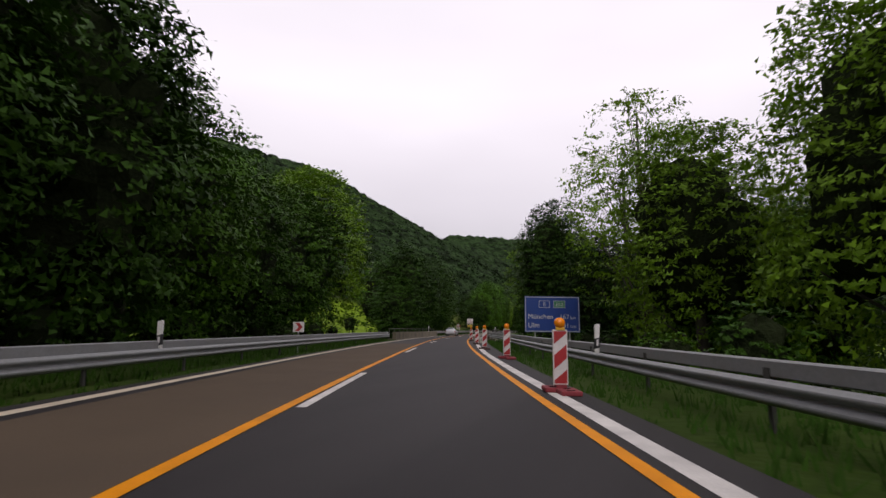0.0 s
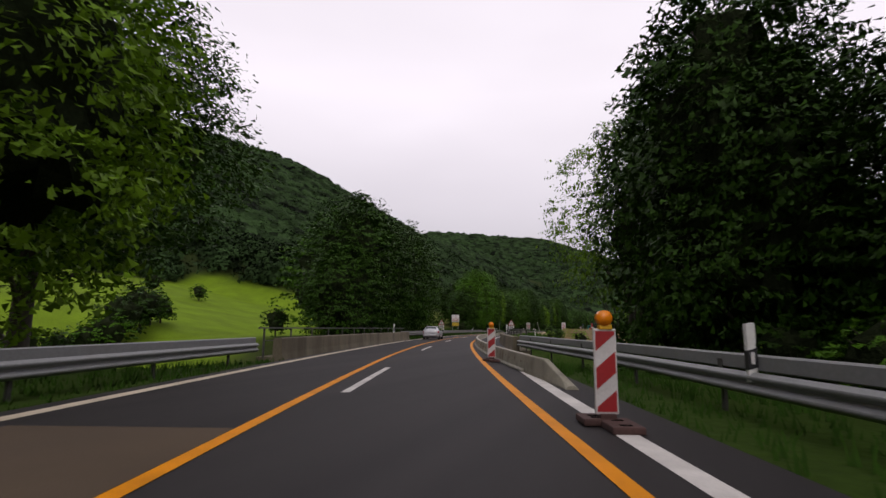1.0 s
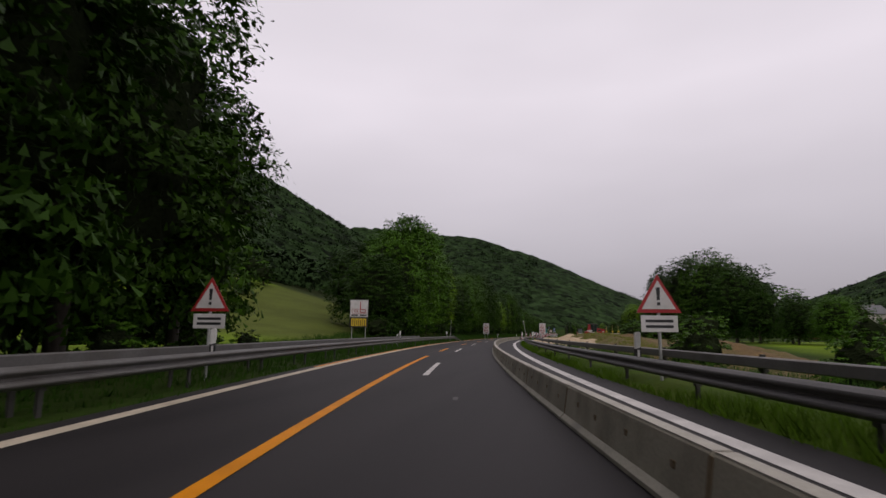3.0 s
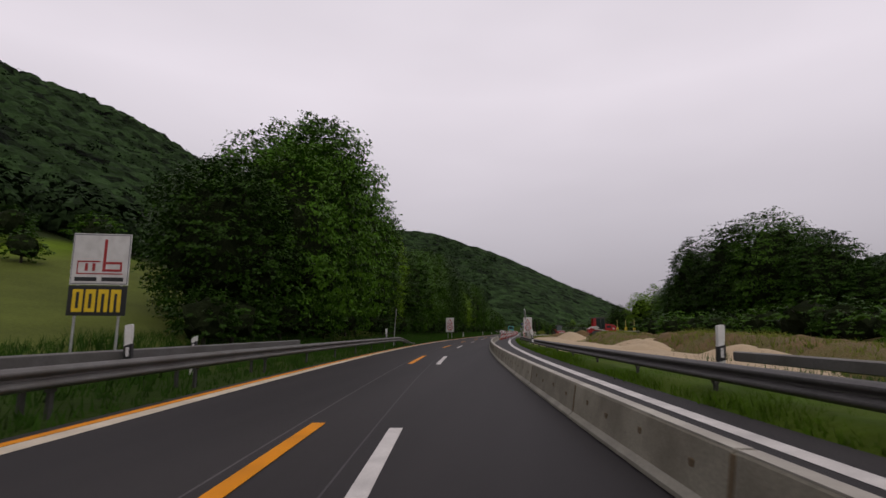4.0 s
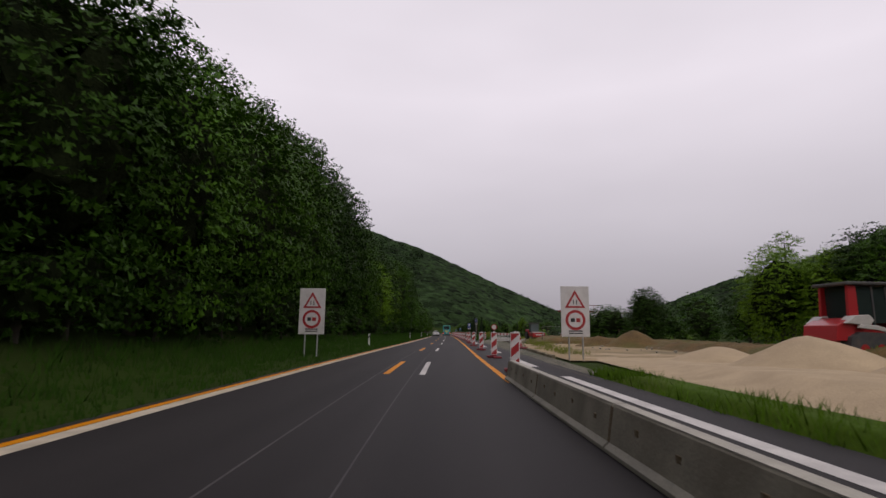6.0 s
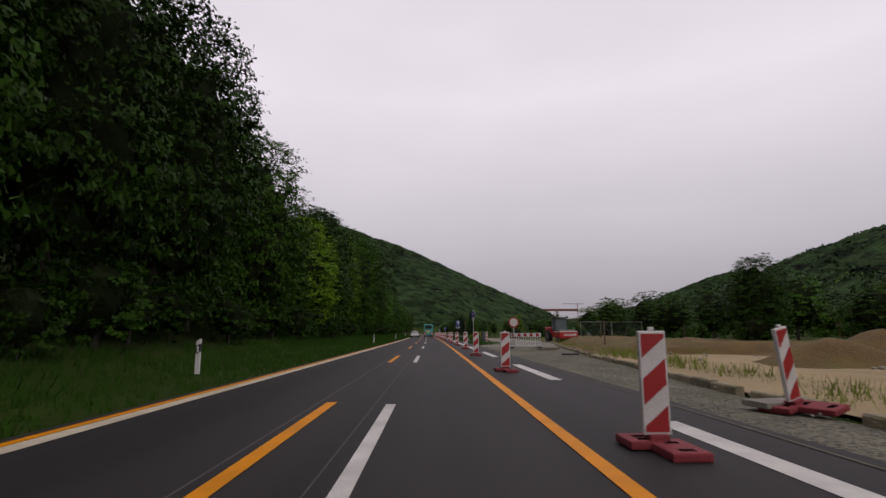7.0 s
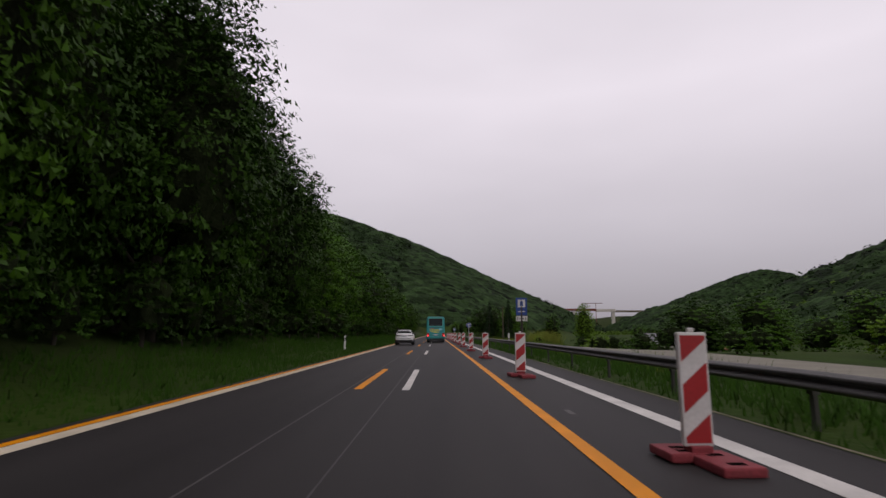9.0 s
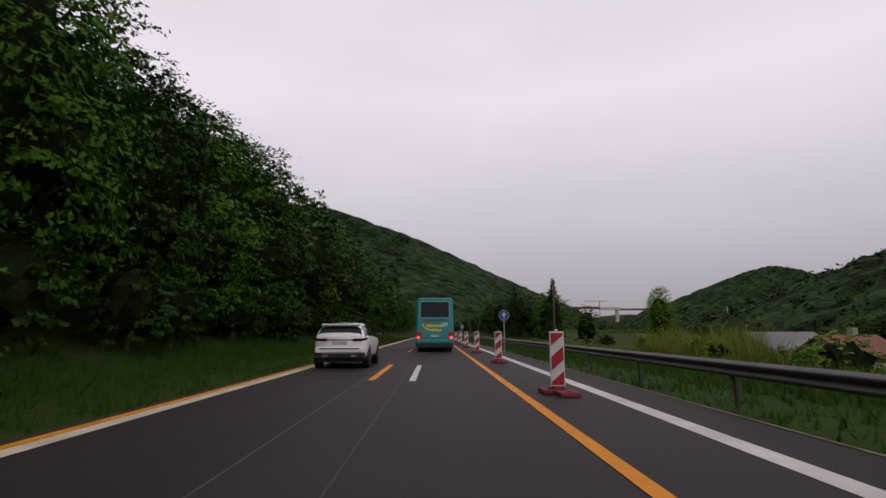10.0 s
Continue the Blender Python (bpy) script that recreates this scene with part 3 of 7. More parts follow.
KERB = [(205, 5.3), (226, 5.95), (232, 6.4), (239, 7.4), (244.5, 7.9), (252, 9.1), (263, 10.8), (268, 11.8), (276, 13.4), (300, 15.5), (340, 18)]
ISLAND = [(205, 4.72), (264, 4.72), (272, 5.3), (280, 6.6), (290, 8.0), (300, 9.2), (340, 12.5)]
patch_sheet("gravel_apron", 206, 268, 4.48, lambda s: level(s, KERB), GRAVEL, "worn grey-green gravel apron beside the shoulder", 0.05, 0.03, 3)
patch_sheet("side_road", 262, 338, lambda s: level(s, ISLAND) + (0.3 if s > 268 else 0.02), lambda s: level(s, KERB), OLD_ASPHALT, "old pale asphalt side road branching off", 0.065, 0.0)
patch_sheet("sand_strip", 128, 222, lambda s: level(s, [(128, 6.9), (150, 6.3), (160, 5.6), (195, 5.7), (222, 7.6)]), lambda s: 10.8 if s < 200 else 10.8 + (s - 200) * 0.25, SAND, "pale crushed limestone strip beside the rail", 0.08, 0.10, 7,
            berm=lambda s, v: 0.3 * float(smoothstep(0.0, 0.3, np.array(v))) * float(smoothstep(138, 150, np.array(s)) * (1 - smoothstep(200, 214, np.array(s)))))


def soil_edge(s):
    return level(s, [(132, 10.3), (186, 10.3), (196, 13.2), (212, 14.2), (216, 15.6), (246, 15.6), (248, 9.2), (263, 11.2), (268, 12.2), (276, 13.8), (300, 15.9)])


def soil_bank(s, v):
    """The dug-out soil lies as a long bank behind the limestone, with a gap in it."""
    high = level(s, [(132, 0.4), (150, 0.9), (158, 1.05), (166, 1.0), (170, 0.3), (173, 0.4), (177, 0.9), (190, 0.98), (204, 0.85), (214, 0.5), (226, 0.5), (236, 0.35), (248, 0.5), (258, 0.62), (280, 0.6), (300, 0.3)])
    return high * float(smoothstep(0.0, 0.15, np.array(v)) * (1 - 0.55 * smoothstep(0.25, 0.6, np.array(v))))


patch_sheet("bare_soil", 132, 300, soil_edge, lambda s: 27 if s < 230 else 32, SOIL, "bare brown excavated soil with weeds", 0.06, 0.22, 11, 0.9, 30, 0.8, berm=soil_bank)
patch_sheet("sand_track", 213, 248, lambda s: level(s, KERB) + 0.3, lambda s: 16.2, SAND_TRACK, "trodden yellowish sand track behind the kerb", 0.075, 0.12, 17)
patch_sheet("verge_strip", 94, 206, 4.7, lambda s: level(s, [(94, 6.95), (150, 6.5), (160, 5.75), (206, 5.75)]), FRESH, "fresh green verge strip under the guard rail", 0.03, 0.04, 23, rows=12,
            berm=lambda s, v: 0.2 * float(smoothstep(0.0, 0.3, np.array(v))))


def kerb_row():
    """A row of old kerb stones, uneven and partly sunk."""
    g = np.random.default_rng(31)
    t = thing("kerb", None, "pale worn concrete kerb stones edging the gravel", "kerb", kind="structure")
    a = 216.0
    while a < 300:
        n = g.uniform(0.85, 1.1)
        lift, shift = g.uniform(-0.035, 0.02), g.uniform(-0.03, 0.03)
        sweep("kerb_stone", a, a + n - 0.03, lambda s, d=shift: level(s, KERB) + d, [(0, -0.05), (0, 0.12 + lift), (0.025, 0.15 + lift), (0.15, 0.15 + lift), (0.17, 0.13 + lift), (0.17, -0.05)], KERB_STONE, t)
        a += n + (g.uniform(0.2, 0.9) if g.random() < 0.08 else 0.0)


KERB_STONE = material("kerb_stone", (0.23, 0.195, 0.125), 0.92, vary=0.35, scale=2.5, fine=25, bump=0.6, dist=0.03, dirt=(0.085, 0.075, 0.03), dirt_scale=1.3, dirt_amount=0.8, objrand=0.4)
kerb_row()
for k in range(3):
    line("side_road_dash", 268 + 9 * k, 272 + 9 * k, 8.6 + 1.15 * k, 0.14, WHITE_PAINT, 0.074)


def heap(s, off, height, r, mat, label, name="sand_mound", seed=0):
    bm = bmesh.new()
    rings, seg = 9, 22
    c = bm.verts.new((0, 0, height))
    prev = None
    for i in range(1, rings + 1):
        row = []
        for j in range(seg):
            a = 2 * math.pi * j / seg
            q = i / rings
            rr = r * q * (1 + 0.22 * noise.noise((math.cos(a) * 1.3 + seed, math.sin(a) * 1.3, seed)))
            z = height * (1 - smoothstep(0.0, 1.05, np.array(q)) ** 0.85) + 0.07 * noise.noise((rr * math.cos(a) * 1.5, rr * math.sin(a) * 1.5, seed + 3.0))
            row.append(bm.verts.new((rr * math.cos(a) * 1.25, rr * math.sin(a), float(z) if i < rings else -0.1)))
        for j in range(seg):
            if prev is None:
                bm.faces.new((c, row[j], row[(j + 1) % seg]))
            else:
                bm.faces.new((prev[j], row[j], row[(j + 1) % seg], prev[(j + 1) % seg]))
        prev = row
    ob = part(name, bm, mat, None, label, True)
    p = on(s, off)
    ob.matrix_world = pose(p.x, p.y, land_z(p.x, p.y), 0, 0, turn(s) + 90)
    return tagged(ob, label, "mound", "mounds on the building site")


for i, (s, off, hgt, r) in enumerate([(149.5, 10.2, 0.8, 2.5), (153.5, 11.4, 0.85, 2.6), (158.0, 9.0, 0.68, 2.3), (161.6, 10.4, 0.82, 2.6), (165.4, 11.8, 0.84, 2.8), (170.5, 12.4, 0.75, 2.6), (196.8, 11.3, 1.02, 2.7), (201.6, 11.8, 1.1, 2.7), (207.2, 11.9, 1.2, 3.0), (213, 12, 0.7, 2.6)]):
    heap(s, off, hgt, r, SAND, "pale crushed limestone heap beside the rail", seed=i * 3.7)
for i, (s, off, hgt, r) in enumerate([(236, 16.5, 1.5, 3.0), (241, 18.5, 1.3, 2.8), (238, 14.0, 1.0, 2.5), (150, 22, 1.3, 5), (162, 24, 1.2, 5), (185, 20, 1.3, 5)]):
    heap(s, off, hgt, r, SOIL, "brown heap of excavated soil", "soil_mound", 20 + i * 2.3)


# ---- trees ----
rng = np.random.default_rng(7)


def tube(verts, faces, a, b, r0, r1, n=6):
    a, b = Vector(a), Vector(b)
    q = (b - a).to_track_quat("Z", "Y")
    base = len(verts)
    for p, r in ((a, r0), (b, r1)):
        for k in range(n):
            t = 2 * math.pi * k / n
            verts.append(p + q @ Vector((r * math.cos(t), r * math.sin(t), 0)))
    for k in range(n):
        faces.append((base + k, base + (k + 1) % n, base + n + (k + 1) % n, base + n + k))


def leaf_mesh(name, centres, outward, size, mat, whole=False, up=0.6, more=None):
    """Small pointed leaves in layered sprays, facing mostly up and outward."""
    n = len(centres)
    nrm = outward * 0.7 + rng.normal(0, 0.5, (n, 3)) + np.array([0, 0, up])
    nrm /= np.linalg.norm(nrm, axis=1, keepdims=True) + 1e-9
    u = outward + rng.normal(0, 0.7, (n, 3)) + np.array([0, 0, -0.25])
    u -= nrm * (u * nrm).sum(1, keepdims=True)
    u /= np.linalg.norm(u, axis=1, keepdims=True) + 1e-9
    w = np.cross(nrm, u)
    L = size * rng.uniform(0.6, 1.35, (n, 1))
    W = L * rng.uniform(0.45, 0.7, (n, 1))
    soft = outward * 0.45 + nrm * 0.75 + np.array([0, 0, 0.1])
    if whole:
        # pointed oval leaves: two halves folded along the midrib, the tip hanging
        fold = nrm * L * 0.12
        a, b = centres - u * L * 0.5, centres + u * L * 0.5 - fold * 1.2
        left, right = centres + w * W * 0.5 - fold * 0.6, centres - w * W * 0.5 - fold * 0.6
        v = np.concatenate([np.stack([a, left, b], 1), np.stack([a, b, right], 1)])
        soft = np.concatenate([soft, soft])
    else:
        v = np.stack([centres - u * L * 0.5, centres + u * L * 0.4 + w * W * 0.5, centres + u * L * 0.5 - w * W * 0.5], 1)
    soft = np.repeat(soft[:, None], 3, 1)
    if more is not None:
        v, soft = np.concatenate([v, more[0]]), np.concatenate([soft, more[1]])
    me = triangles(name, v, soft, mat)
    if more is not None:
        me.materials.append(HEART_SHADE)
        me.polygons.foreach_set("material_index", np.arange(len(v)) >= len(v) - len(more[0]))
    return me


def triangles(name, v, soft, mat):
    """A mesh of loose triangles, each turned to its side of the crown and shaded with the crown's round."""
    n = len(v)
    soft = np.repeat(soft[:, None], 3, 1) if soft.ndim == 2 else soft
    g = np.cross(v[:, 1] - v[:, 0], v[:, 2] - v[:, 0])
    flip = (g * soft.mean(1)).sum(1) < 0
    v[flip], soft[flip] = v[flip][:, ::-1], soft[flip][:, ::-1]
    soft = (soft / (np.linalg.norm(soft, axis=2, keepdims=True) + 1e-9)).reshape(-1, 3)
    me = bpy.data.meshes.new(name)
    me.vertices.add(3 * n)
    me.vertices.foreach_set("co", v.ravel())
    me.loops.add(3 * n)
    me.loops.foreach_set("vertex_index", np.arange(3 * n))
    me.polygons.add(n)
    me.polygons.foreach_set("loop_start", np.arange(0, 3 * n, 3))
    me.polygons.foreach_set("loop_total", np.full(n, 3))
    me.materials.append(mat)
    me.update(calc_edges=True)
    me.normals_split_custom_set_from_vertices(soft)
    return me


def make_tree(height, base, radius, leaves, size, mat, label, name="deciduous_tree", lobes=30, shape=0.5, sparse=0.0, whole=False, lobe=0.30, flat=0.66):
    """Trunk and limbs under a crown of uneven lobes; each lobe carries layered leaf sprays, with gaps between."""
    t = thing(name, None, label, "tree", "trees beside the road")
    verts, faces = [], []
    r0 = 0.016 * height + 0.06
    spine = [Vector((0.12 * rng.normal(), 0.12 * rng.normal(), -0.5 + (height * 0.88 + 0.5) * k / 5)) for k in range(6)]
    spine[0].x = spine[0].y = 0
    for k in range(5):
        tube(verts, faces, spine[k], spine[k + 1], r0 * (1 - 0.17 * k), r0 * (1 - 0.17 * (k + 1)), 8)
    cl = []
    for k in range(lobes):
        q = (k + rng.uniform(0.1, 0.9)) / lobes
        prof = math.sin(math.pi * min(0.97, max(0.1, (q * (1 - shape) + shape * q ** 0.7)))) ** 0.6
        a = k * 2.4 + rng.uniform(-0.5, 0.5)
        lr = radius * lobe * rng.uniform(0.75, 1.3) * (0.7 + 0.3 * prof)
        d = max(0.0, radius * prof * rng.uniform(0.78, 1.0) - lr * 0.75)
        z = min(base + (height - base) * (0.05 + 0.9 * q), height - lr * flat)
        c = np.array([math.cos(a) * d, math.sin(a) * d, z])
        cl.append((c, lr))
        i = min(4, int(max(0.0, (z - 0.25 * (height - base)) / height) * 5))
        knee = spine[i].lerp(Vector(c), 0.55) + Vector((0, 0, 0.25))
        tube(verts, faces, spine[i], knee, r0 * 0.24, r0 * 0.12, 5)
        tube(verts, faces, knee, Vector(c), r0 * 0.12, r0 * 0.04, 4)
        for _ in range(2):
            e = Vector(c) + Vector(rng.normal(0, 1, 3)).normalized() * lr * 0.8
            tube(verts, faces, Vector(c), e, r0 * 0.07, 0.012, 3)
    trunk = new("trunk", mesh_of("trunk", verts, faces, BARK, True))
    trunk.parent = t
    vol = np.array([lr ** 2 for _, lr in cl])
    cnt = (leaves * vol / vol.sum()).astype(int)
    P, O = [], []
    per = 12
    for (c, lr), n in zip(cl, cnt):
        sprays = max(4, n // per)
        d = rng.normal(0, 1, (sprays, 3)) + np.array([c[0], c[1], 0]) / radius * 0.7
        d[:, 2] = np.where(rng.random(sprays) < 0.72, np.abs(d[:, 2]), d[:, 2])
        d /= np.linalg.norm(d, axis=1, keepdims=True)
        rad = lr * rng.uniform(0.55, 1.12, (sprays, 1)) ** 0.6
        sc = c + d * rad * np.array([1.12, 1.12, flat])
        keep = rng.random(sprays) > sparse
        sc, d = sc[keep], d[keep]
        m = len(sc)
        reach = rng.uniform(-0.5, 1.0, (m, per, 1)) * lr * 0.34
        side = rng.normal(0, 0.13, (m, per, 3)) * np.array([1, 1, 0.35]) * (0.4 + lr * 0.5)
        out = d * np.array([1, 1, 0.35])
        p = sc[:, None] + out[:, None] * reach + side - np.array([0, 0, 0.16]) * np.abs(reach)
        P.append(p.reshape(-1, 3))
        O.append(np.repeat(d, per, 0))
    P, O = np.concatenate(P), np.concatenate(O)
    crown = new("crown", leaf_mesh("crown", P, O, np.full((len(P), 1), size), mat, whole))
    crown.parent = t
    return t


def unit_ball(level_):
    bm = bmesh.new()
    bmesh.ops.create_icosphere(bm, subdivisions=level_, radius=1.0)
    v, f = np.array([a.co[:] for a in bm.verts]), np.array([[a.index for a in q.verts] for q in bm.faces])
    bm.free()
    return v, f


def make_dense(height, base, radius, leaves, size, mat, label, name="deciduous_tree", bumps=56, fine=3, low=7.0, bulge=0.30, whole=False):
    """A closed crown: a lumpy outline with creases, hung with layered sprays over an uneven heart painted dark."""
    t = thing(name, None, label, "tree", "trees beside the road")
    verts, faces = [], []
    r0 = 0.016 * height + 0.05
    tube(verts, faces, (0, 0, -0.5), (0.1, 0.05, height * 0.3), r0, r0 * 0.8, 8)
    tube(verts, faces, (0.1, 0.05, height * 0.3), (0, 0, height * 0.8), r0 * 0.8, r0 * 0.3, 8)
    for k in range(9):
        a, z = k * 2.4, height * (0.12 + 0.06 * k)
        d = Vector((math.cos(a), math.sin(a), 0.75)) * radius * 0.55
        tube(verts, faces, (0.05, 0, z), Vector((0.05, 0, z)) + d, r0 * 0.3, r0 * 0.1, 5)
    trunk = new("trunk", mesh_of("trunk", verts, faces, BARK, True))
    trunk.parent = t
    b = rng.normal(0, 1, (bumps, 3))
    b[:, 2] = b[:, 2] * 0.8 + 0.15
    b /= np.linalg.norm(b, axis=1, keepdims=True)
    amp, wid = rng.uniform(0.5, 1.15, bumps), rng.uniform(0.2, 0.34, bumps)
    cz, hz = (base + height) / 2, (height - base) / 2

    def outline(d):
        dz = d[:, 2]
        rad = np.where(dz > 0, (1 - np.abs(dz) ** 2.3), (1 - np.abs(dz) ** low)).clip(0) ** 0.5
        flat = np.maximum(np.hypot(d[:, 0], d[:, 1]), 1e-6)
        near = np.arccos(np.clip(d @ b.T, -1, 1)) / wid
        k = (1 - bulge) + bulge * (amp * np.exp(-near ** 2)).max(1)
        return np.stack([d[:, 0] / flat * rad * radius * k, d[:, 1] / flat * rad * radius * k, cz + dz * hz * np.where(dz > 0, 0.6 + 0.4 * k, 1.0)], 1)
    # heart: an inner hull whose near-black colour paints in the crown's deep shade
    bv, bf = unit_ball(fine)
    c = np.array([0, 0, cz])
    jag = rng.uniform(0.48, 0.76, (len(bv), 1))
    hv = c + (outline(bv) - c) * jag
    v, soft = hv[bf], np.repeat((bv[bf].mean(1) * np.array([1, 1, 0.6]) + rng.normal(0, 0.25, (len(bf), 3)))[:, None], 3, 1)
    # sprays
    per = 12
    m = leaves // per
    d = rng.normal(0, 1, (m, 3))
    d /= np.linalg.norm(d, axis=1, keepdims=True)
    e = outline(d)
    sc = c + (e - c) * (1.02 - 0.34 * rng.random((m, 1)) ** 1.5)
    # each bough is lit and shaded as a mound of its own; its underside is thin
    mound = c + (outline(b) - c) * 0.66
    turned = sc - mound[np.argmax(d @ b.T, 1)]
    turned /= np.linalg.norm(turned, axis=1, keepdims=True) + 1e-9
    keep = rng.random(m) > np.clip(-turned[:, 2] * 0.7, 0, 0.5)
    sc, d, turned = sc[keep], d[keep], turned[keep]
    m = len(sc)
    out = d * np.array([1, 1, 0.3])
    reach = rng.uniform(-0.6, 1.0, (m, per, 1)) * 0.42 * radius / 4.4
    across = rng.normal(0, 0.2, (m, per, 3)) * np.array([1, 1, 0.28]) * radius / 4.4
    P = (sc[:, None] + out[:, None] * reach + across - np.array([0, 0, 0.3]) * np.maximum(reach, 0)).reshape(-1, 3)
    O = np.repeat(turned * 0.8 + d * 0.3, per, 0)
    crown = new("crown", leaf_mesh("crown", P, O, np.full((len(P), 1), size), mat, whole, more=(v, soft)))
    crown.parent = t
    return t


def make_spruce(height, radius, label):
    """Straight stem with whorls of drooping boughs, each hung with narrow sprays."""
    t = thing("conifer_tree", None, label, "tree", "trees beside the road")
    verts, faces = [], []
    tube(verts, faces, (0, 0, -0.5), (0, 0, height), 0.02 * height, 0.02, 8)
    P, D = [], []
    z = height * 0.06
    while z < height - 0.15:
        q = z / height
        reach = radius * (1 - q) ** 0.85 + 0.12
        for k in range(8):
            a = rng.uniform(0, 2 * math.pi)
            r = reach * rng.uniform(0.7, 1.1)
            tip = Vector((math.cos(a) * r, math.sin(a) * r, z - 0.28 * r + 0.1 * r * q))
            tube(verts, faces, (0, 0, z), tip, 0.035 * (1 - q) + 0.012, 0.006, 3)
            n = max(4, int(r * 15))
            f = rng.uniform(0.15, 1.05, (n, 1)) ** 0.7
            P.append(np.array([0, 0, z]) + f * np.array([tip.x, tip.y, tip.z - z]) + rng.normal(0, 0.05, (n, 3)))
            D.append(np.repeat([[math.cos(a), math.sin(a), -0.9]], n, 0) + rng.normal(0, 0.55, (n, 3)))
        z += 0.5 * (1.1 - 0.5 * q)
    trunk = new("trunk", mesh_of("trunk", verts, faces, BARK, True))
    trunk.parent = t
    P, D = np.concatenate(P), np.concatenate(D)
    n = len(P)
    D /= np.linalg.norm(D, axis=1, keepdims=True)
    w = np.cross(D, rng.normal(0, 1, (n, 3)))
    w /= np.linalg.norm(w, axis=1, keepdims=True) + 1e-9
    L = rng.uniform(0.3, 0.6, (n, 1))
    v = np.stack([P - w * 0.08, P + w * 0.08, P + D * L], 1)
    crown = new("crown", triangles("crown", v, D * np.array([1, 1, 0]) * 0.7 + np.array([0, 0, 0.6]) + w * 0.3, LEAF_SPRUCE))
    crown.parent = t
    return t


NEAR_DARK = [make_dense(13, 0.2, 4.5, 20000, 0.24, LEAF_DARK, "tall dark green broadleaf tree at the forest edge"),
             make_dense(13, 0.3, 4.1, 19500, 0.24, LEAF_DARK, "tall dark green broadleaf tree at the forest edge", bumps=46),
             make_dense(13, 0.2, 4.9, 21000, 0.24, LEAF_MID, "tall green broadleaf tree at the forest edge", bumps=64)]
LIGHT_TREES = [make_tree(13, 2.2, 4.2, 9000, 0.17, LEAF_LIGHT, "bright green broadleaf tree with a loose crown", lobes=26, sparse=0.15, whole=True, lobe=0.34),
               make_dense(13, 0.6, 4.0, 20000, 0.215, LEAF_LIGHT, "bright green broadleaf tree at the forest edge", bumps=48)]
MIDDLE = [make_dense(12, 0.3, 4.6, 5200, 0.36, LEAF_DARK, "dark green broadleaf tree in the valley", fine=2),
          make_dense(12, 0.3, 4.4, 5200, 0.36, LEAF_MID, "green broadleaf tree in the valley", fine=2)]
BACK = [make_dense(16, 1.0, 4.8, 2800, 0.52, LEAF_DARK, "dark forest tree behind the edge", fine=2),
        make_dense(16, 1.0, 5.2, 2800, 0.52, LEAF_MID, "green forest tree behind the edge", fine=2)]
OPEN = make_tree(14, 4.6, 5.0, 17000, 0.17, LEAF_LIGHT, "big spreading broadleaf tree with an airy crown", lobes=30, sparse=0.25, whole=True)
BIG = make_dense(20, 5.0, 6.8, 40000, 0.25, LEAF_MID, "big broadleaf tree with a high dense crown", bumps=80, low=2.4)
SPRUCE = make_spruce(16, 2.9, "dark slender spruce with drooping boughs")
BUSH = [make_dense(3.0, 0.0, 1.7, 1500, 0.18, LEAF_DARK, "dark green bush beside the road", "bush", 16, 2),
        make_dense(3.0, 0.0, 1.8, 1500, 0.18, LEAF_MID, "leafy green bush beside the road", "bush", 18, 2),
        make_dense(3.0, 0.0, 1.7, 1500, 0.18, LEAF_LIGHT, "bright green shrub beside the road", "bush", 14, 2)]
for b in BUSH:
    b["category"], b["group"] = "bush", "bushes beside the road"
lot = np.random.default_rng(19)
USED = set()


def plant(kind, s, off, height, wide=1.0, rz=None, x=None, y=None):
    """A copy of a tree, scaled to the height; the first one planted is the model itself."""
    full = 20.0 if kind is BIG else 3.0 if kind in BUSH else 12.0 if kind in MIDDLE else 16.0 if kind in BACK or kind is SPRUCE else 14.0 if kind is OPEN else 13.0
    p = on(s, off) if x is None else Vector((x, y, 0))
    z = land_z(p.x, p.y) - 0.05
    f = height / full * (0.82 if kind in BUSH else 1.0)
    rz = lot.uniform(0, 360) if rz is None else rz
    m = pose(p.x, p.y, z, lot.uniform(-2, 2), lot.uniform(-2, 2), rz) @ Matrix.Diagonal((f * wide, f * wide, f, 1))
    if kind.name in USED:
        k = kind.scale
        return copy_thing(kind, m @ Matrix.Diagonal((1 / k.x, 1 / k.y, 1 / k.z, 1)))
    USED.add(kind.name)
    kind.matrix_basis = m
    return kind


def pick(seq):
    return seq[int(lot.integers(len(seq)))]


# left wood in the first bend
lot = np.random.default_rng(101)
for s in np.arange(-6, 41, 5.2):
    plant(pick(NEAR_DARK), s + lot.uniform(-1, 1), -11.0 + lot.uniform(-1, 1), lot.uniform(0.96, 1.04) * level(s, [(-6, 14), (14, 14.0), (24, 12.6), (31, 11.4), (41, 13.5)]), 1.05)
for s in np.arange(-4, 46, 7):
    plant(pick(MIDDLE), s, -16.5 + lot.uniform(-1.5, 1.5), lot.uniform(13.5, 16.5))
for s in np.arange(0, 44, 8):
    plant(pick(BACK), s, -23 + lot.uniform(-2, 2), lot.uniform(15, 18))
plant(LIGHT_TREES[1], 47.5, -12.5, 17.5, 1.15)
for s in np.arange(-2, 46, 4):
    plant(BUSH[0], s + lot.uniform(-1, 1), -9.3 + lot.uniform(-0.6, 0.6), lot.uniform(1.8, 2.8), 1.2)
plant(BIG, 57.5, -18.6, 22, 1.3)
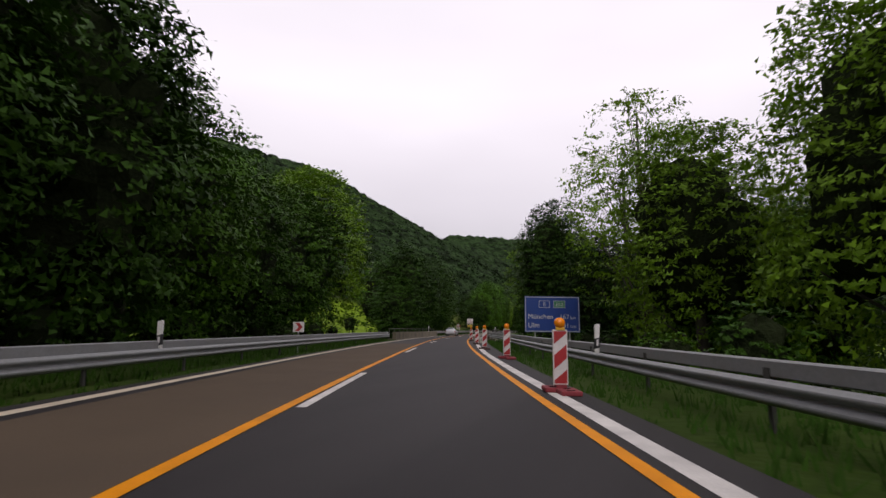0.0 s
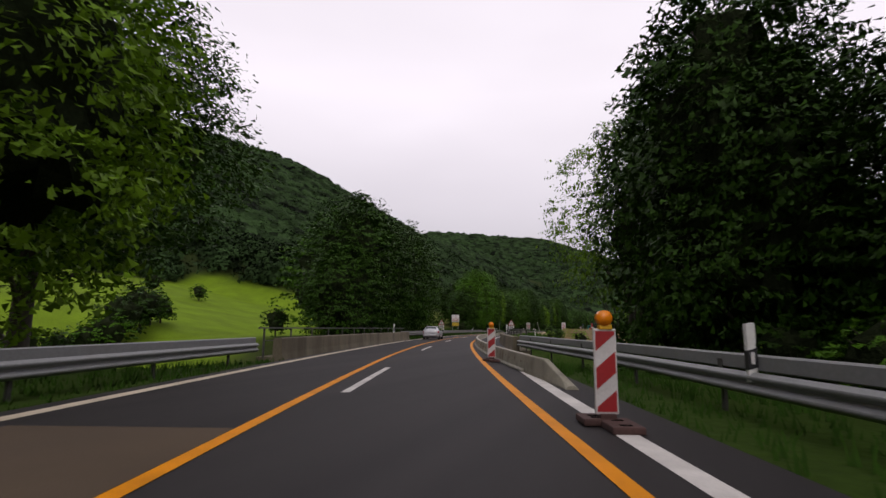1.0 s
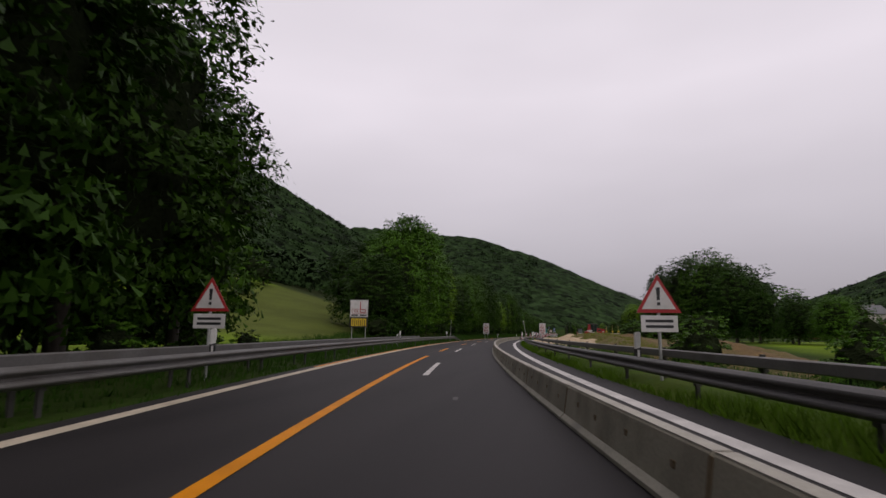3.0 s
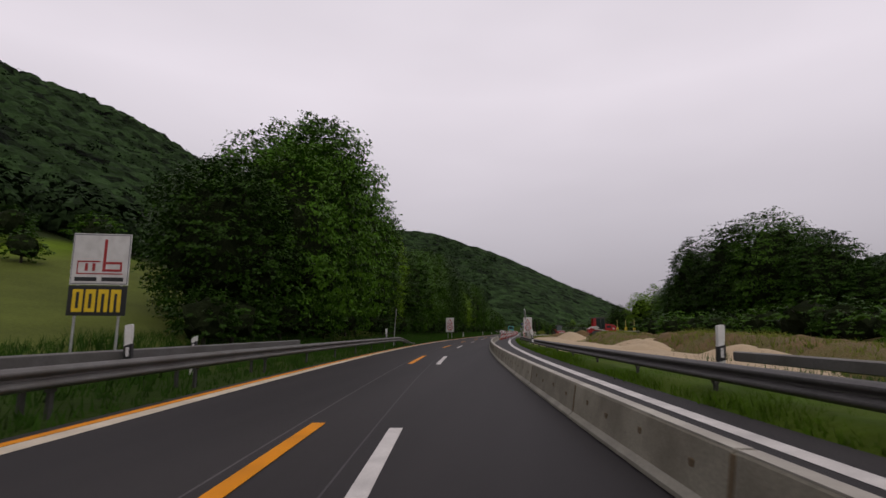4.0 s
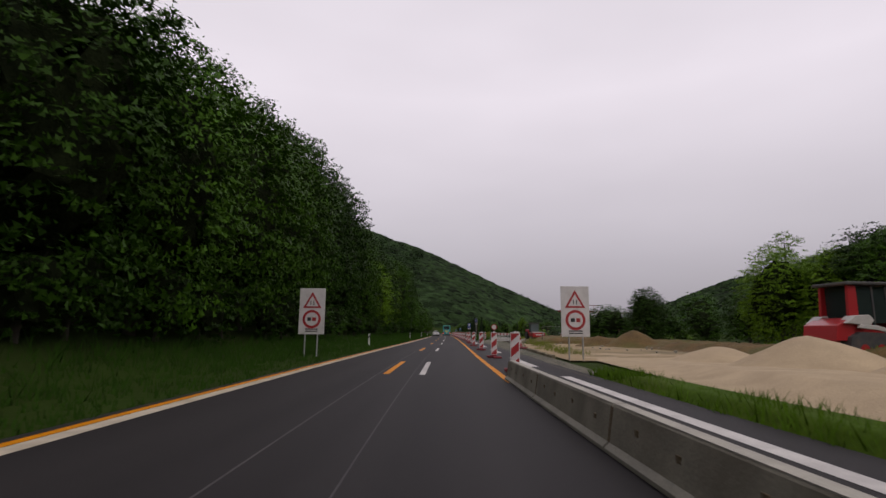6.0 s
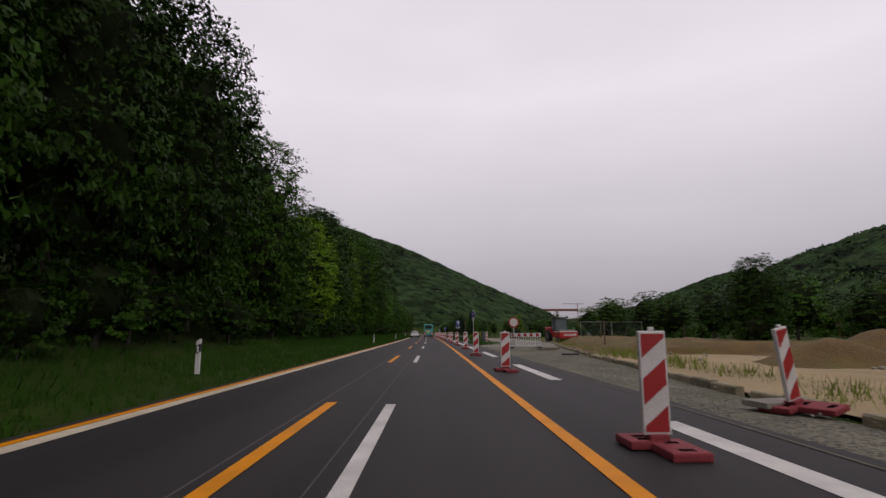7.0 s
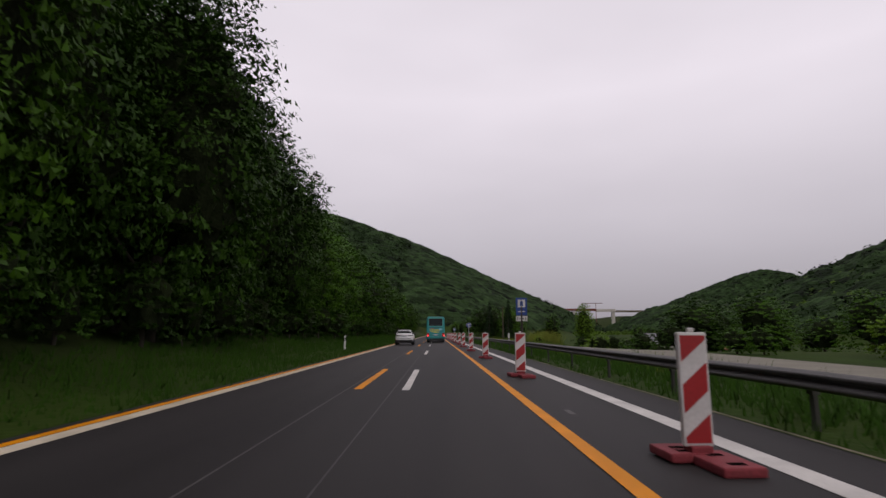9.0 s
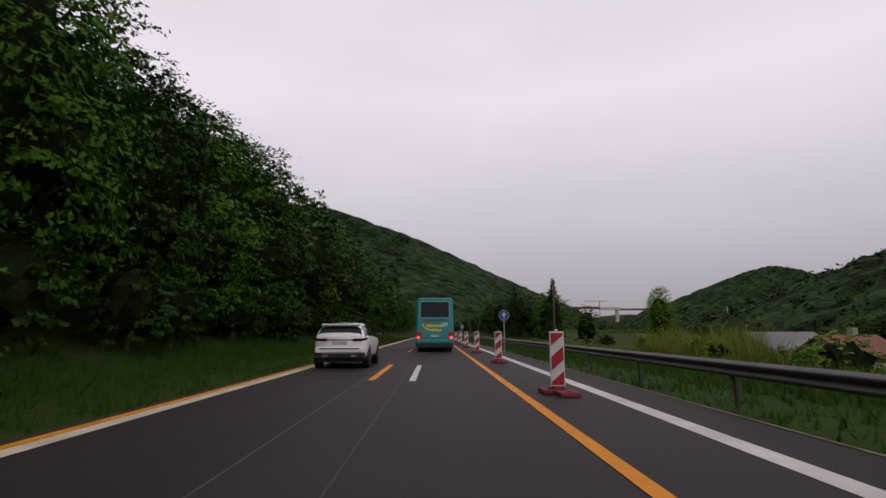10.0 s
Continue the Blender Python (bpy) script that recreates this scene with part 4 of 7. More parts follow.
for s, off, h in [(30, -7.6, 2.0), (37, -8, 2.4), (44, -8.5, 2.0), (96, -23, 5.0), (86, -37, 6.5), (89, -38, 8.0), (93, -39, 7.6), (96, -40, 6.0), (83, -37, 5.2), (79.5, -36.5, 4.4), (99, -41, 4.6), (128, -70, 6), (134, -64, 5), (79, -11, 2.0), (76, -36, 5.2), (72, -35, 4.8), (68, -34, 4.4)]:
    plant(pick(BUSH[:2]), s, off, h)
for s in (16, 20, 24, 28, 32, 36):
    plant(BUSH[0], s, -14.2, 3.4, 1.3)
# right wood in the first bend
lot = np.random.default_rng(102)
for s, off, h, k in [(4, 19, 11, 0), (14, 21, 9.5, 1), (21, 18, 10.5, 2), (30, 18, 11, 0), (36, 17, 11, 1), (24, 21, 11, 0), (34, 22, 12, 2), (41, 17, 10, 0)]:
    plant(NEAR_DARK[k], s + 3, off, h)
plant(LIGHT_TREES[0], 41, 15.5, 18.4, 0.85)
plant(LIGHT_TREES[1], 14.5, 15.6, 14.8, 0.95)
plant(LIGHT_TREES[1], 23, 13.4, 12.6, 1.1)
plant(LIGHT_TREES[0], 29, 13.2, 16.5, 0.9)
plant(LIGHT_TREES[1], 10.5, 17.6, 16.5, 1.0)
plant(NEAR_DARK[1], 50, 10.8, 15.0, 0.85)
plant(NEAR_DARK[0], 49.5, 11.5, 11.0, 1.0)
plant(OPEN, 63.3, 11.2, 17.0, 0.74)
plant(NEAR_DARK[1], 57, 12.0, 17.6, 0.82)
plant(NEAR_DARK[0], 53, 14.0, 12)
plant(NEAR_DARK[1], 44, 13.5, 11)
for s, off, h in [(56, 17, 12), (48, 18, 13), (40, 20, 14), (60, 20, 11), (50, 24, 14)]:
    plant(pick(BACK), s, off, h, 1.15)
for s in np.arange(2, 60, 4.5):
    plant(pick(BUSH[:2]), s, 9.2 + lot.uniform(-0.5, 1.2), lot.uniform(1.6, 2.8))
# left clump after the bridge
lot = np.random.default_rng(103)
for s, off, h, k in [(87.5, -11.5, 13.2, 0), (91, -11.4, 18.6, 1), (96, -11.0, 15.8, 0), (101, -11.2, 15.2, 1), (106, -11.0, 17.0, 0), (111, -10.8, 17.4, 1), (116, -11.2, 16.0, 2), (122, -11.2, 13.2, 1)]:
    plant(NEAR_DARK[k], s, off, h)
for s, off, h in [(102, -15.5, 14.5), (109, -16, 14), (116, -15.5, 14), (112, -20, 15)]:
    plant(pick(BACK), s, off, h, 1.15)
for s in (98, 104, 110, 116, 122):
    plant(pick(MIDDLE), s, -17.5, 14.5, 1.2)
for s in np.arange(90, 128, 3.6):
    plant(pick(BUSH[:2]), s, -12.8 + lot.uniform(-0.6, 0.6), lot.uniform(3.6, 4.6), 1.2)
for s in np.arange(90, 126, 4):
    plant(pick(BUSH[:2]), s, -8.0, lot.uniform(1.5, 2.4))
# the left wood beside the straight: a big free tree, then a closed edge
lot = np.random.default_rng(104)
plant(NEAR_DARK[0], 158.5, -11.2, 10.0, 1.15)
plant(NEAR_DARK[2], 164, -11.2, 13.8, 0.95)
plant(NEAR_DARK[2], 169, -10.8, 16.6, 0.88)
plant(NEAR_DARK[1], 165, -16, 11.5, 1.2)
plant(NEAR_DARK[2], 177.5, -10.8, 16.8, 0.82)
for s in (154.5, 157, 160, 163, 166, 169):
    plant(BUSH[0], s, -10.0 + lot.uniform(-0.5, 0.5), 3.4, 1.2)
lot = np.random.default_rng(120)
for s in np.arange(170, 560, 5.6):
    h = level(s, [(170, 17.0), (180, 15.4), (188, 15.2), (194, 12.6), (199, 11.2), (205, 11.8), (210, 12.7), (221, 14.4), (227, 15.6), (236, 15.4), (243, 16.0), (248, 15.4), (254, 13.4), (259, 10.4), (265, 10.6), (270, 12.3), (276, 14.0), (283, 14.8), (287, 13.2), (293, 14.9), (300, 15.8), (306, 15.8), (311, 15.3), (321, 14.2), (331, 12.4), (337, 11.3), (345, 11.5), (349, 12.2), (359, 12.2), (560, 12.4)])
    kind = pick(BACK) if s > 352 else LIGHT_TREES[1] if lot.random() < 0.16 and not 295 < s < 335 and not 228 < s < 262 else pick(NEAR_DARK)
    plant(kind, s + lot.uniform(-1.3, 1.3), -11.0 + lot.uniform(-0.9, 0.6), h, lot.uniform(0.9, 1.05) * 12.0 / h)
lot = np.random.default_rng(121)
for s in np.arange(176, 560, 8.5):
    plant(pick(BACK), s + lot.uniform(-1.5, 1.5), -17 + lot.uniform(-1.4, 1.4), lot.uniform(11, 13.5), 1.2)
for s in np.arange(196, 600, 13):
    plant(pick(BACK), s, -25 + lot.uniform(-2, 2), lot.uniform(12, 15), 1.3)
for s, off, h in [(150, -34, 3), (158, -38, 4), (166, -42, 4.5), (172, -36, 3.6), (178, -44, 5), (184, -40, 5), (190, -46, 6)]:
    plant(pick(BUSH[:2]), s, off, h, 1.2)
for s in np.arange(170, 400, 3.3):
    plant(BUSH[0], s + lot.uniform(-1, 1), -9.6 + lot.uniform(-0.7, 0.5), lot.uniform(2.6, 4.2))
# valley to the right: bushes by the brook, the round tree and its neighbours
lot = np.random.default_rng(105)
for s, off, h in [(70, 12, 1.8), (76, 11, 2.2), (84, 12.5, 2.4), (92, 14, 2.0), (100, 10.5, 1.8), (108, 11, 2.2), (116, 12, 2.6), (124, 11, 2.8), (131, 12.5, 2.4), (66, 14, 2.6), (112, 15, 3.2), (140, 30, 4), (150, 34, 5), (132, 28, 4)]:
    plant(BUSH[int(lot.integers(3))], s, off, h)
for k, (s, off, h, wide) in enumerate([(172, 42, 6.5, 1.1), (180, 41, 7.0, 1.1), (188, 39, 9.0, 1.1), (194, 37.5, 13.0, 1.0), (201, 36, 16.8, 1.0), (207.5, 33.5, 16.2, 0.95), (213, 30.5, 15.2, 0.92), (219, 29.5, 10.6, 1.0), (224, 30, 8.8, 1.1), (227, 30.5, 9.2, 1.1)]):
    plant(NEAR_DARK[(2, 0, 1, 0)[k % 4]], s, off, h, wide)
for s, off, h in [(205, 43, 11.5), (190, 44, 7.0), (183, 46, 5.5), (176, 46, 5), (165, 52, 5), (155, 58, 5)]:
    plant(pick(MIDDLE), s, off, h * 1.25, 1.15)
for s in np.arange(160, 222, 3.4):
    plant(BUSH[int(lot.integers(2))], s + lot.uniform(-0.8, 0.8), 23.0 + lot.uniform(-0.8, 1.2), lot.uniform(3.6, 5.4), 1.25)
plant(LIGHT_TREES[0], 236, 30, 10.4, 0.85)
plant(LIGHT_TREES[1], 232, 26.5, 8.6, 1.1)
plant(LIGHT_TREES[1], 229, 29, 8.0, 1.2)
plant(NEAR_DARK[0], 263.6, 27.7, 7.9, 1.0)
plant(BUSH[0], 262, 26.5, 3.6, 1.2)
plant(MIDDLE[0], 268, 30.5, 6.9, 1.2)
for s, off, h in [(240, 30, 5), (248, 33, 5), (258, 33, 4.0), (275, 33, 5.5), (284, 30, 5.0), (293, 31, 5.6), (299, 27.5, 5.2), (303, 30, 5.4), (309, 28, 4.6), (314, 34, 4.5), (327, 36, 4.5), (262, 42, 6.5), (282, 44, 7), (304, 46, 7), (330, 50, 7), (352, 44, 6)]:
    plant(pick(MIDDLE), s, off, h * 1.25, 1.3)
for s, off, h in [(288, 20, 2.4), (296, 22, 2.8), (305, 21, 2.6), (314, 19, 2.2), (322, 17, 2.4), (330, 16, 1.8), (366, 16, 2.4), (300, 27, 3.5)]:
    plant(BUSH[int(lot.integers(3))], s, off, h)
for s, off, h in [(378, 13.5, 5.0), (385, 15, 5.4), (390, 12, 5.6), (398, 15, 6), (408, 12, 6), (420, 15, 7), (435, 13, 7)]:
    plant(pick(MIDDLE), s, off, h * 1.25, 1.0)
for s, off, h in [(338, 11.0, 1.3), (341, 11.8, 1.5), (344, 12.4, 1.6), (347, 12.0, 1.5), (350, 13.0, 1.6)]:
    plant(BUSH[2], s, off, h, 1.1)
for s in np.arange(296, 440, 6.5):
    if not 336 < s < 372:
        plant(BUSH[int(lot.integers(3))], s, lot.uniform(17, 23), lot.uniform(1.6, 2.8), 1.3)
    plant(pick(BACK), s + 2, lot.uniform(56, 85), lot.uniform(5, 8), 1.4)
plant(NEAR_DARK[0], 304.5, -10.3, 16.2, 0.8)
plant(SPRUCE, 195, -14.5, 18.5, 0.95)
plant(SPRUCE, 372, 12.5, 6.8)
plant(SPRUCE, 388, 11.0, 7.2)
plant(LIGHT_TREES[1], 383, 28.4, 9.8, 0.65)
plant(MIDDLE[1], 329, 22.5, 5.2, 1.5)
plant(MIDDLE[0], 333, 26, 5.8, 1.4)
plant(MIDDLE[1], 325.5, 26, 5.2, 1.3)
plant(BUSH[2], 341, 18.0, 3.2, 1.2)
plant(BUSH[1], 344, 20.5, 3.4, 1.2)
plant(BUSH[0], 381, 27.5, 4.6, 1.2)
for s, off, h in [(352, 24, 3.2), (357, 27, 3.0), (362, 31, 3.4), (349, 20, 2.8), (368, 30, 3.0), (377, 34, 3.8), (360, 22, 2.6), (383, 38, 4.0), (345, 26, 3.6)]:
    plant(BUSH[int(lot.integers(3))], s, off, h, 1.2)
for k in range(26):
    plant(pick(BACK), 430 + k * 9 + lot.uniform(-3, 3), lot.uniform(9, 40), lot.uniform(6, 10))


for s, off, h in [(322, 104, 8), (334, 108, 7), (346, 104, 9), (366, 112, 8), (352, 126, 9), (376, 128, 8), (300, 96, 7), (330, 92, 6), (280, 84, 6), (300, 70, 6), (258, 76, 6), (236, 70, 6), (390, 110, 9), (318, 82, 7), (284, 60, 7.5), (288, 64, 8.5), (281, 57, 7), (293, 66, 8)]:
    plant(pick(MIDDLE), s, off, h * 1.25, 1.2)


# far woods on the hills: thousands of small crowns in one sheet of stuff
def canopy(x0, x1, y0, y1, step, cell, high, test, seed):
    """A closed, bumpy canopy over the woods: one rounded crown in every uneven cell."""
    g = np.random.default_rng(seed)
    xs, ys = np.arange(x0, x1, step), np.arange(y0, y1, step)
    gx, gy = np.meshgrid(xs, ys)
    gx, gy = gx + g.uniform(-0.35, 0.35, gx.shape) * step, gy + g.uniform(-0.35, 0.35, gy.shape) * step
    nx, ny = int((x1 - x0) / cell) + 4, int((y1 - y0) / cell) + 4
    jx, jy = g.uniform(0.1, 0.9, (ny, nx)), g.uniform(0.1, 0.9, (ny, nx))
    size = g.uniform(0.55, 1.25, (ny, nx))
    ci, cj = ((gx - x0) / cell + 1).astype(int), ((gy - y0) / cell + 1).astype(int)
    up = np.zeros(gx.shape)
    for a in (-1, 0, 1):
        for b in (-1, 0, 1):
            i, j = np.clip(ci + a, 0, nx - 1), np.clip(cj + b, 0, ny - 1)
            dx, dy = gx - (x0 + (i - 1 + jx[j, i]) * cell), gy - (y0 + (j - 1 + jy[j, i]) * cell)
            d = np.hypot(dx, dy) / (cell * 0.85)
            up = np.maximum(up, size[j, i] * np.sqrt(np.maximum(0, 1 - d * d)))
    up = up ** 1.4 * high + g.uniform(-0.22, 0.22, up.shape) * high
    s, o = course_of(gx.ravel(), gy.ravel())
    inside = test(gx.ravel(), gy.ravel(), hills(gx, gy).ravel(), s, o).reshape(gx.shape)
    core = inside.copy()
    core[1:] &= inside[:-1]
    core[:-1] &= inside[1:]
    core[:, 1:] &= inside[:, :-1]
    core[:, :-1] &= inside[:, 1:]
    near = np.clip(np.abs(o) / 300, 0.35, 1).reshape(gx.shape)
    gz = land(gx, gy) + np.where(core, (high * 0.25 + up) * near, -0.6)
    w = len(xs)
    q = (np.arange(len(ys) - 1)[:, None] * w + np.arange(w - 1)[None]).ravel()
    quads = np.stack([q, q + 1, q + w + 1, q + w], 1)
    return np.stack([gx, gy, gz], 2).reshape(-1, 3), quads[inside.ravel()[quads].all(1)]


def woods_sheet(name, areas, mat, label):
    V, F, n = [], [], 0
    for k, a in enumerate(areas):
        v, f = canopy(*a, 40 + k)
        V.append(v)
        F.append(f + n)
        n += len(v)
    v, f = np.concatenate(V), np.concatenate(F)
    keep, inv = np.unique(f, return_inverse=True)
    me = bpy.data.meshes.new(name)
    me.from_pydata(v[keep].tolist(), [], inv.reshape(-1, 4).tolist())
    me.materials.append(mat)
    me.shade_smooth()
    tagged(new(name, me), label, "forest", kind="stuff")


woods_sheet("far_woods", [
    (-640, -30, 40, 900, 2.8, 8.5, 5.5, lambda x, y, h, s, o: wooded(s, o, h) & (o < np.where((s > 30) & (s < 260), -108, -34))),
    (-430, 120, 620, 1250, 4.5, 12, 7.0, lambda x, y, h, s, o: (h > 6) & ((s > 560) | (o < -38) | (o > 60))),
    (40, 840, 330, 1480, 4.2, 10.5, 5.0, lambda x, y, h, s, o: (h > 4) & (o > 62)),
    (-60, 420, 1300, 2250, 9, 22, 9, lambda x, y, h, s, o: h > 4)], LEAF_FAR, "dense mixed green forest covering the hillsides")


def edge_woods(name, n, box_, r0, r1, per, lo, hi, test, mat, label, seed, lift=0.0):
    """Crowns of many small sprays where the woods come near."""
    g = np.random.default_rng(seed)
    x, y = g.uniform(box_[0], box_[1], n), g.uniform(box_[2], box_[3], n)
    s, o = course_of(x, y)
    ok = test(x, y, hills(x, y), s, o)
    x, y = x[ok], y[ok]
    m = len(x)
    r, tall = g.uniform(r0, r1, m), g.uniform(0.95, 1.6, m)
    c0, stretch = np.stack([x, y, land(x, y) + lift], 1), np.stack([np.ones(m), np.ones(m), tall], 1)[:, None]
    d = g.normal(0, 1, (m, per, 3))
    d[..., 2] = np.abs(d[..., 2]) * 1.1
    d /= np.linalg.norm(d, axis=2, keepdims=True)
    c = c0[:, None] + d * (r[:, None] * g.uniform(0.72, 1.08, (m, per)))[..., None] * stretch
    nrm = d + g.normal(0, 0.3, d.shape)
    nrm /= np.linalg.norm(nrm, axis=2, keepdims=True)
    u = np.cross(nrm, g.normal(0, 1, d.shape))
    u /= np.linalg.norm(u, axis=2, keepdims=True)
    w = np.cross(nrm, u)
    L = (r[:, None] * g.uniform(lo, hi, (m, per)))[..., None]
    v = np.stack([c - u * L, c + w * L * 1.1 + u * L * 0.5, c - w * L * 1.1 + u * L * 0.6], 2)
    me = triangles(name, v.reshape(-1, 3, 3), (d + nrm * 0.2).reshape(-1, 3), mat)
    tagged(new(name, me), label, "forest", kind="stuff")


edge_woods("edge_woods", 5000, (-420, -60, 40, 420), 3.4, 5.6, 170, 0.08, 0.16, lambda x, y, h, s, o: wooded(s, o, h) & (s > 30) & (s < 260) & (o > -125) & (o < -44), LEAF_FAR, "dark mixed forest edge above the meadow", 11)
edge_woods("hill_crowns", 11000, (-520, 120, 120, 1000), 2.6, 4.6, 16, 0.14, 0.3, lambda x, y, h, s, o: wooded(s, o, h) & (o < -34), LEAF_FAR, "single crowns standing out of the hillside forest", 13, 0.8)
edge_woods("ridge_crowns", 4600, (60, 800, 380, 1450), 2.6, 4.8, 14, 0.14, 0.3, lambda x, y, h, s, o: (h > 6) & (o > 62), LEAF_FAR, "single crowns standing out of the far ridge forest", 14, 2.0)
edge_woods("young_woods", 4200, (60, 420, 200, 800), 1.4, 2.8, 26, 0.16, 0.3, lambda x, y, h, s, o: (o > 58) & (h < 46) & (s > 150) & (np.sin(x * 0.045 + 1) + np.sin(y * 0.03) > -0.3), LEAF_YOUNG, "light green young trees scattered over the slope", 12)


def grass_tufts(name, spans, count, hgt, mat, label, seed, lift=None):
    g = np.random.default_rng(seed)
    area = np.array([(a[1] - a[0]) * abs(a[3] - a[2]) for a in spans])
    V, F = [], []
    for a, n in zip(spans, (count * area / area.sum()).astype(int)):
        for _ in range(n):
            s, o = g.uniform(a[0], a[1]), g.uniform(a[2], a[3])
            p = on(s, o)
            V.append((p.x, p.y, lift(s, o) if lift else 0.0))
    P = np.array(V)[:, :2]
    z = land(P[:, 0], P[:, 1]) + np.array(V)[:, 2]
    n = len(P)
    per = 4
    P3 = np.repeat(np.column_stack([P, z]), per, 0)
    m = n * per
    P3[:, :2] += g.normal(0, 0.06, (m, 2))
    a = g.uniform(0, 2 * np.pi, m)
    w = g.uniform(0.012, 0.03, m)
    patch = 0.55 + 0.45 * np.sin(P3[:, 0] * 0.9 + 2.1 * np.sin(P3[:, 1] * 0.31)) * np.sin(P3[:, 1] * 0.53 + 1.3)
    h = hgt * g.uniform(0.4, 1.25, m) * (0.45 + patch)
    d = np.column_stack([np.cos(a), np.sin(a)])
    lean = g.normal(0, 0.35, (m, 2)) * h[:, None]
    v = np.empty((m, 3, 3))
    v[:, 0] = P3 - np.column_stack([d * w[:, None], np.full(m, 0.03)])
    v[:, 1] = P3 + np.column_stack([d * w[:, None], np.full(m, -0.03)])
    v[:, 2] = P3 + np.column_stack([lean, h])
    me = triangles(name, v, np.column_stack([lean / h[:, None] * 0.5 + np.array([0.1, -0.7]), np.ones(m)]), mat)
    tagged(new(name, me), label, "grass", kind="stuff")


grass_tufts("verge_grass", [(-5, 53, -8.5, -4.2), (86, 420, -8.5, -4.05), (0, 60, 4.8, 8), (270, 420, 4.9, 8.5)], 22000, 0.2, BLADE, "mown verge grass along the road", 3)
grass_tufts("fresh_grass", [(94, 206, 4.72, 5.6), (94, 156, 4.9, 6.7)], 12000, 0.28, FRESH_BLADE, "fresh bright verge grass under the guard rail", 8)
grass_tufts("tall_grass", [(120, 170, -14, -6.0), (165, 420, -9.5, -6.2), (94, 150, 7.0, 12), (283, 292, 5.6, 7.2), (292, 304, 5.8, 8.0), (304, 322, 6.2, 9.2), (322, 420, 6.5, 11), (268, 284, 4.95, 6.1), (56, 100, 6.0, 13)], 20000, 0.45, BLADE, "tall uncut grass on the bank", 4)
grass_tufts("roadside_weeds", [(300, 325, 7.6, 9.0), (325, 345, 8.5, 11.2), (345, 430, 7.6, 12.5), (276, 300, 14.4, 16.6), (218, 230, 6.9, 8.2), (230, 238, 8.0, 9.4), (238, 246, 8.7, 10.2), (246, 254, 10, 11.4), (254, 264, 11.4, 13), (264, 276, 13.6, 15.5), (352, 430, 9, 14)], 10000, 0.38, WEED, "tall yellowish weeds beyond the guard rail", 5)
grass_tufts("bank_weeds", [(134, 190, 10.8, 15), (190, 212, 14, 17.5)], 3000, 0.26, WEED, "sparse yellowish weeds on the soil bank", 12, lambda s, o: 0.08 + soil_bank(s, (o - soil_edge(s)) / (27 - soil_edge(s))))
grass_tufts("reeds", [(337.5, 345.5, 11.0, 13.2)], 1100, 1.0, WEED, "tall yellow-green reeds behind the guard rail", 6)


# ---- beacons, posts and signs ----
SIGN_WHITE = material("sign_white", (0.55, 0.53, 0.52), 0.45, vary=0.12, scale=3, fine=30, bump=0.05, dirt=(0.3, 0.28, 0.26), dirt_scale=2.0)
SIGN_RED = material("sign_red", (0.30, 0.012, 0.014), 0.45, vary=0.15, scale=3, fine=30, bump=0.05, dirt=(0.2, 0.02, 0.02), dirt_scale=2.0)
SIGN_BLUE = material("sign_blue", (0.008, 0.04, 0.21), 0.45, vary=0.12, scale=2, fine=30, bump=0.03)
SIGN_GREEN = material("sign_green", (0.01, 0.15, 0.055), 0.45, vary=0.1)
SIGN_BACK = material("sign_back", (0.13, 0.13, 0.14), 0.5, 0.4, vary=0.25, scale=3)
HOLE_SHADE = material("painted_hole_shade", (0.006, 0.005, 0.005), 1.0, vary=0.2, bump=0, spec=0.0)
BLACK = material("black_plastic", (0.012, 0.012, 0.013), 0.5, vary=0.3)
RUBBER_RED = material("recycled_rubber_red", (0.20, 0.022, 0.03), 0.8, vary=0.3, scale=5, fine=40, bump=0.4, dirt=(0.1, 0.03, 0.03), dirt_scale=4)
RUBBER_BROWN = material("recycled_rubber_brown", (0.06, 0.028, 0.024), 0.85, vary=0.3, scale=5, fine=40, bump=0.4)
AMBER = material("amber_lens", (0.75, 0.22, 0.005), 0.25, vary=0.15)
LAMP_YELLOW = material("lamp_yellow", (0.6, 0.33, 0.01), 0.4, vary=0.15)
POST_GREY = material("post_grey", (0.075, 0.085, 0.09), 0.6, 0.3, vary=0.3, scale=4)
POLE = material("pole_steel", (0.36, 0.36, 0.35), 0.5, 0.5, vary=0.2)
POST_WHITE = material("post_white", (0.62, 0.61, 0.59), 0.5, vary=0.1, dirt=(0.35, 0.33, 0.3), dirt_scale=4)
AD_YELLOW = material("board_yellow", (0.62, 0.42, 0.01), 0.5, vary=0.1)


def lettering(text, size, m, mat, parent, name="lettering", align="LEFT"):
    """Raised letters in the built-in font, as a mesh part."""
    cu = bpy.data.curves.new(name, "FONT")
    cu.body, cu.size, cu.extrude, cu.align_x = text, size, 0.003, align
    tmp = new("tmp_letters", cu)
    me = bpy.data.meshes.new_from_object(tmp.evaluated_get(bpy.context.evaluated_depsgraph_get()))
    bpy.data.objects.remove(tmp)
    me.materials.clear()
    me.materials.append(mat)
    ob = new(name, me)
    ob.parent = parent
    ob.matrix_local = m @ pose(0, 0, 0, 90, 0, 0)
    return ob


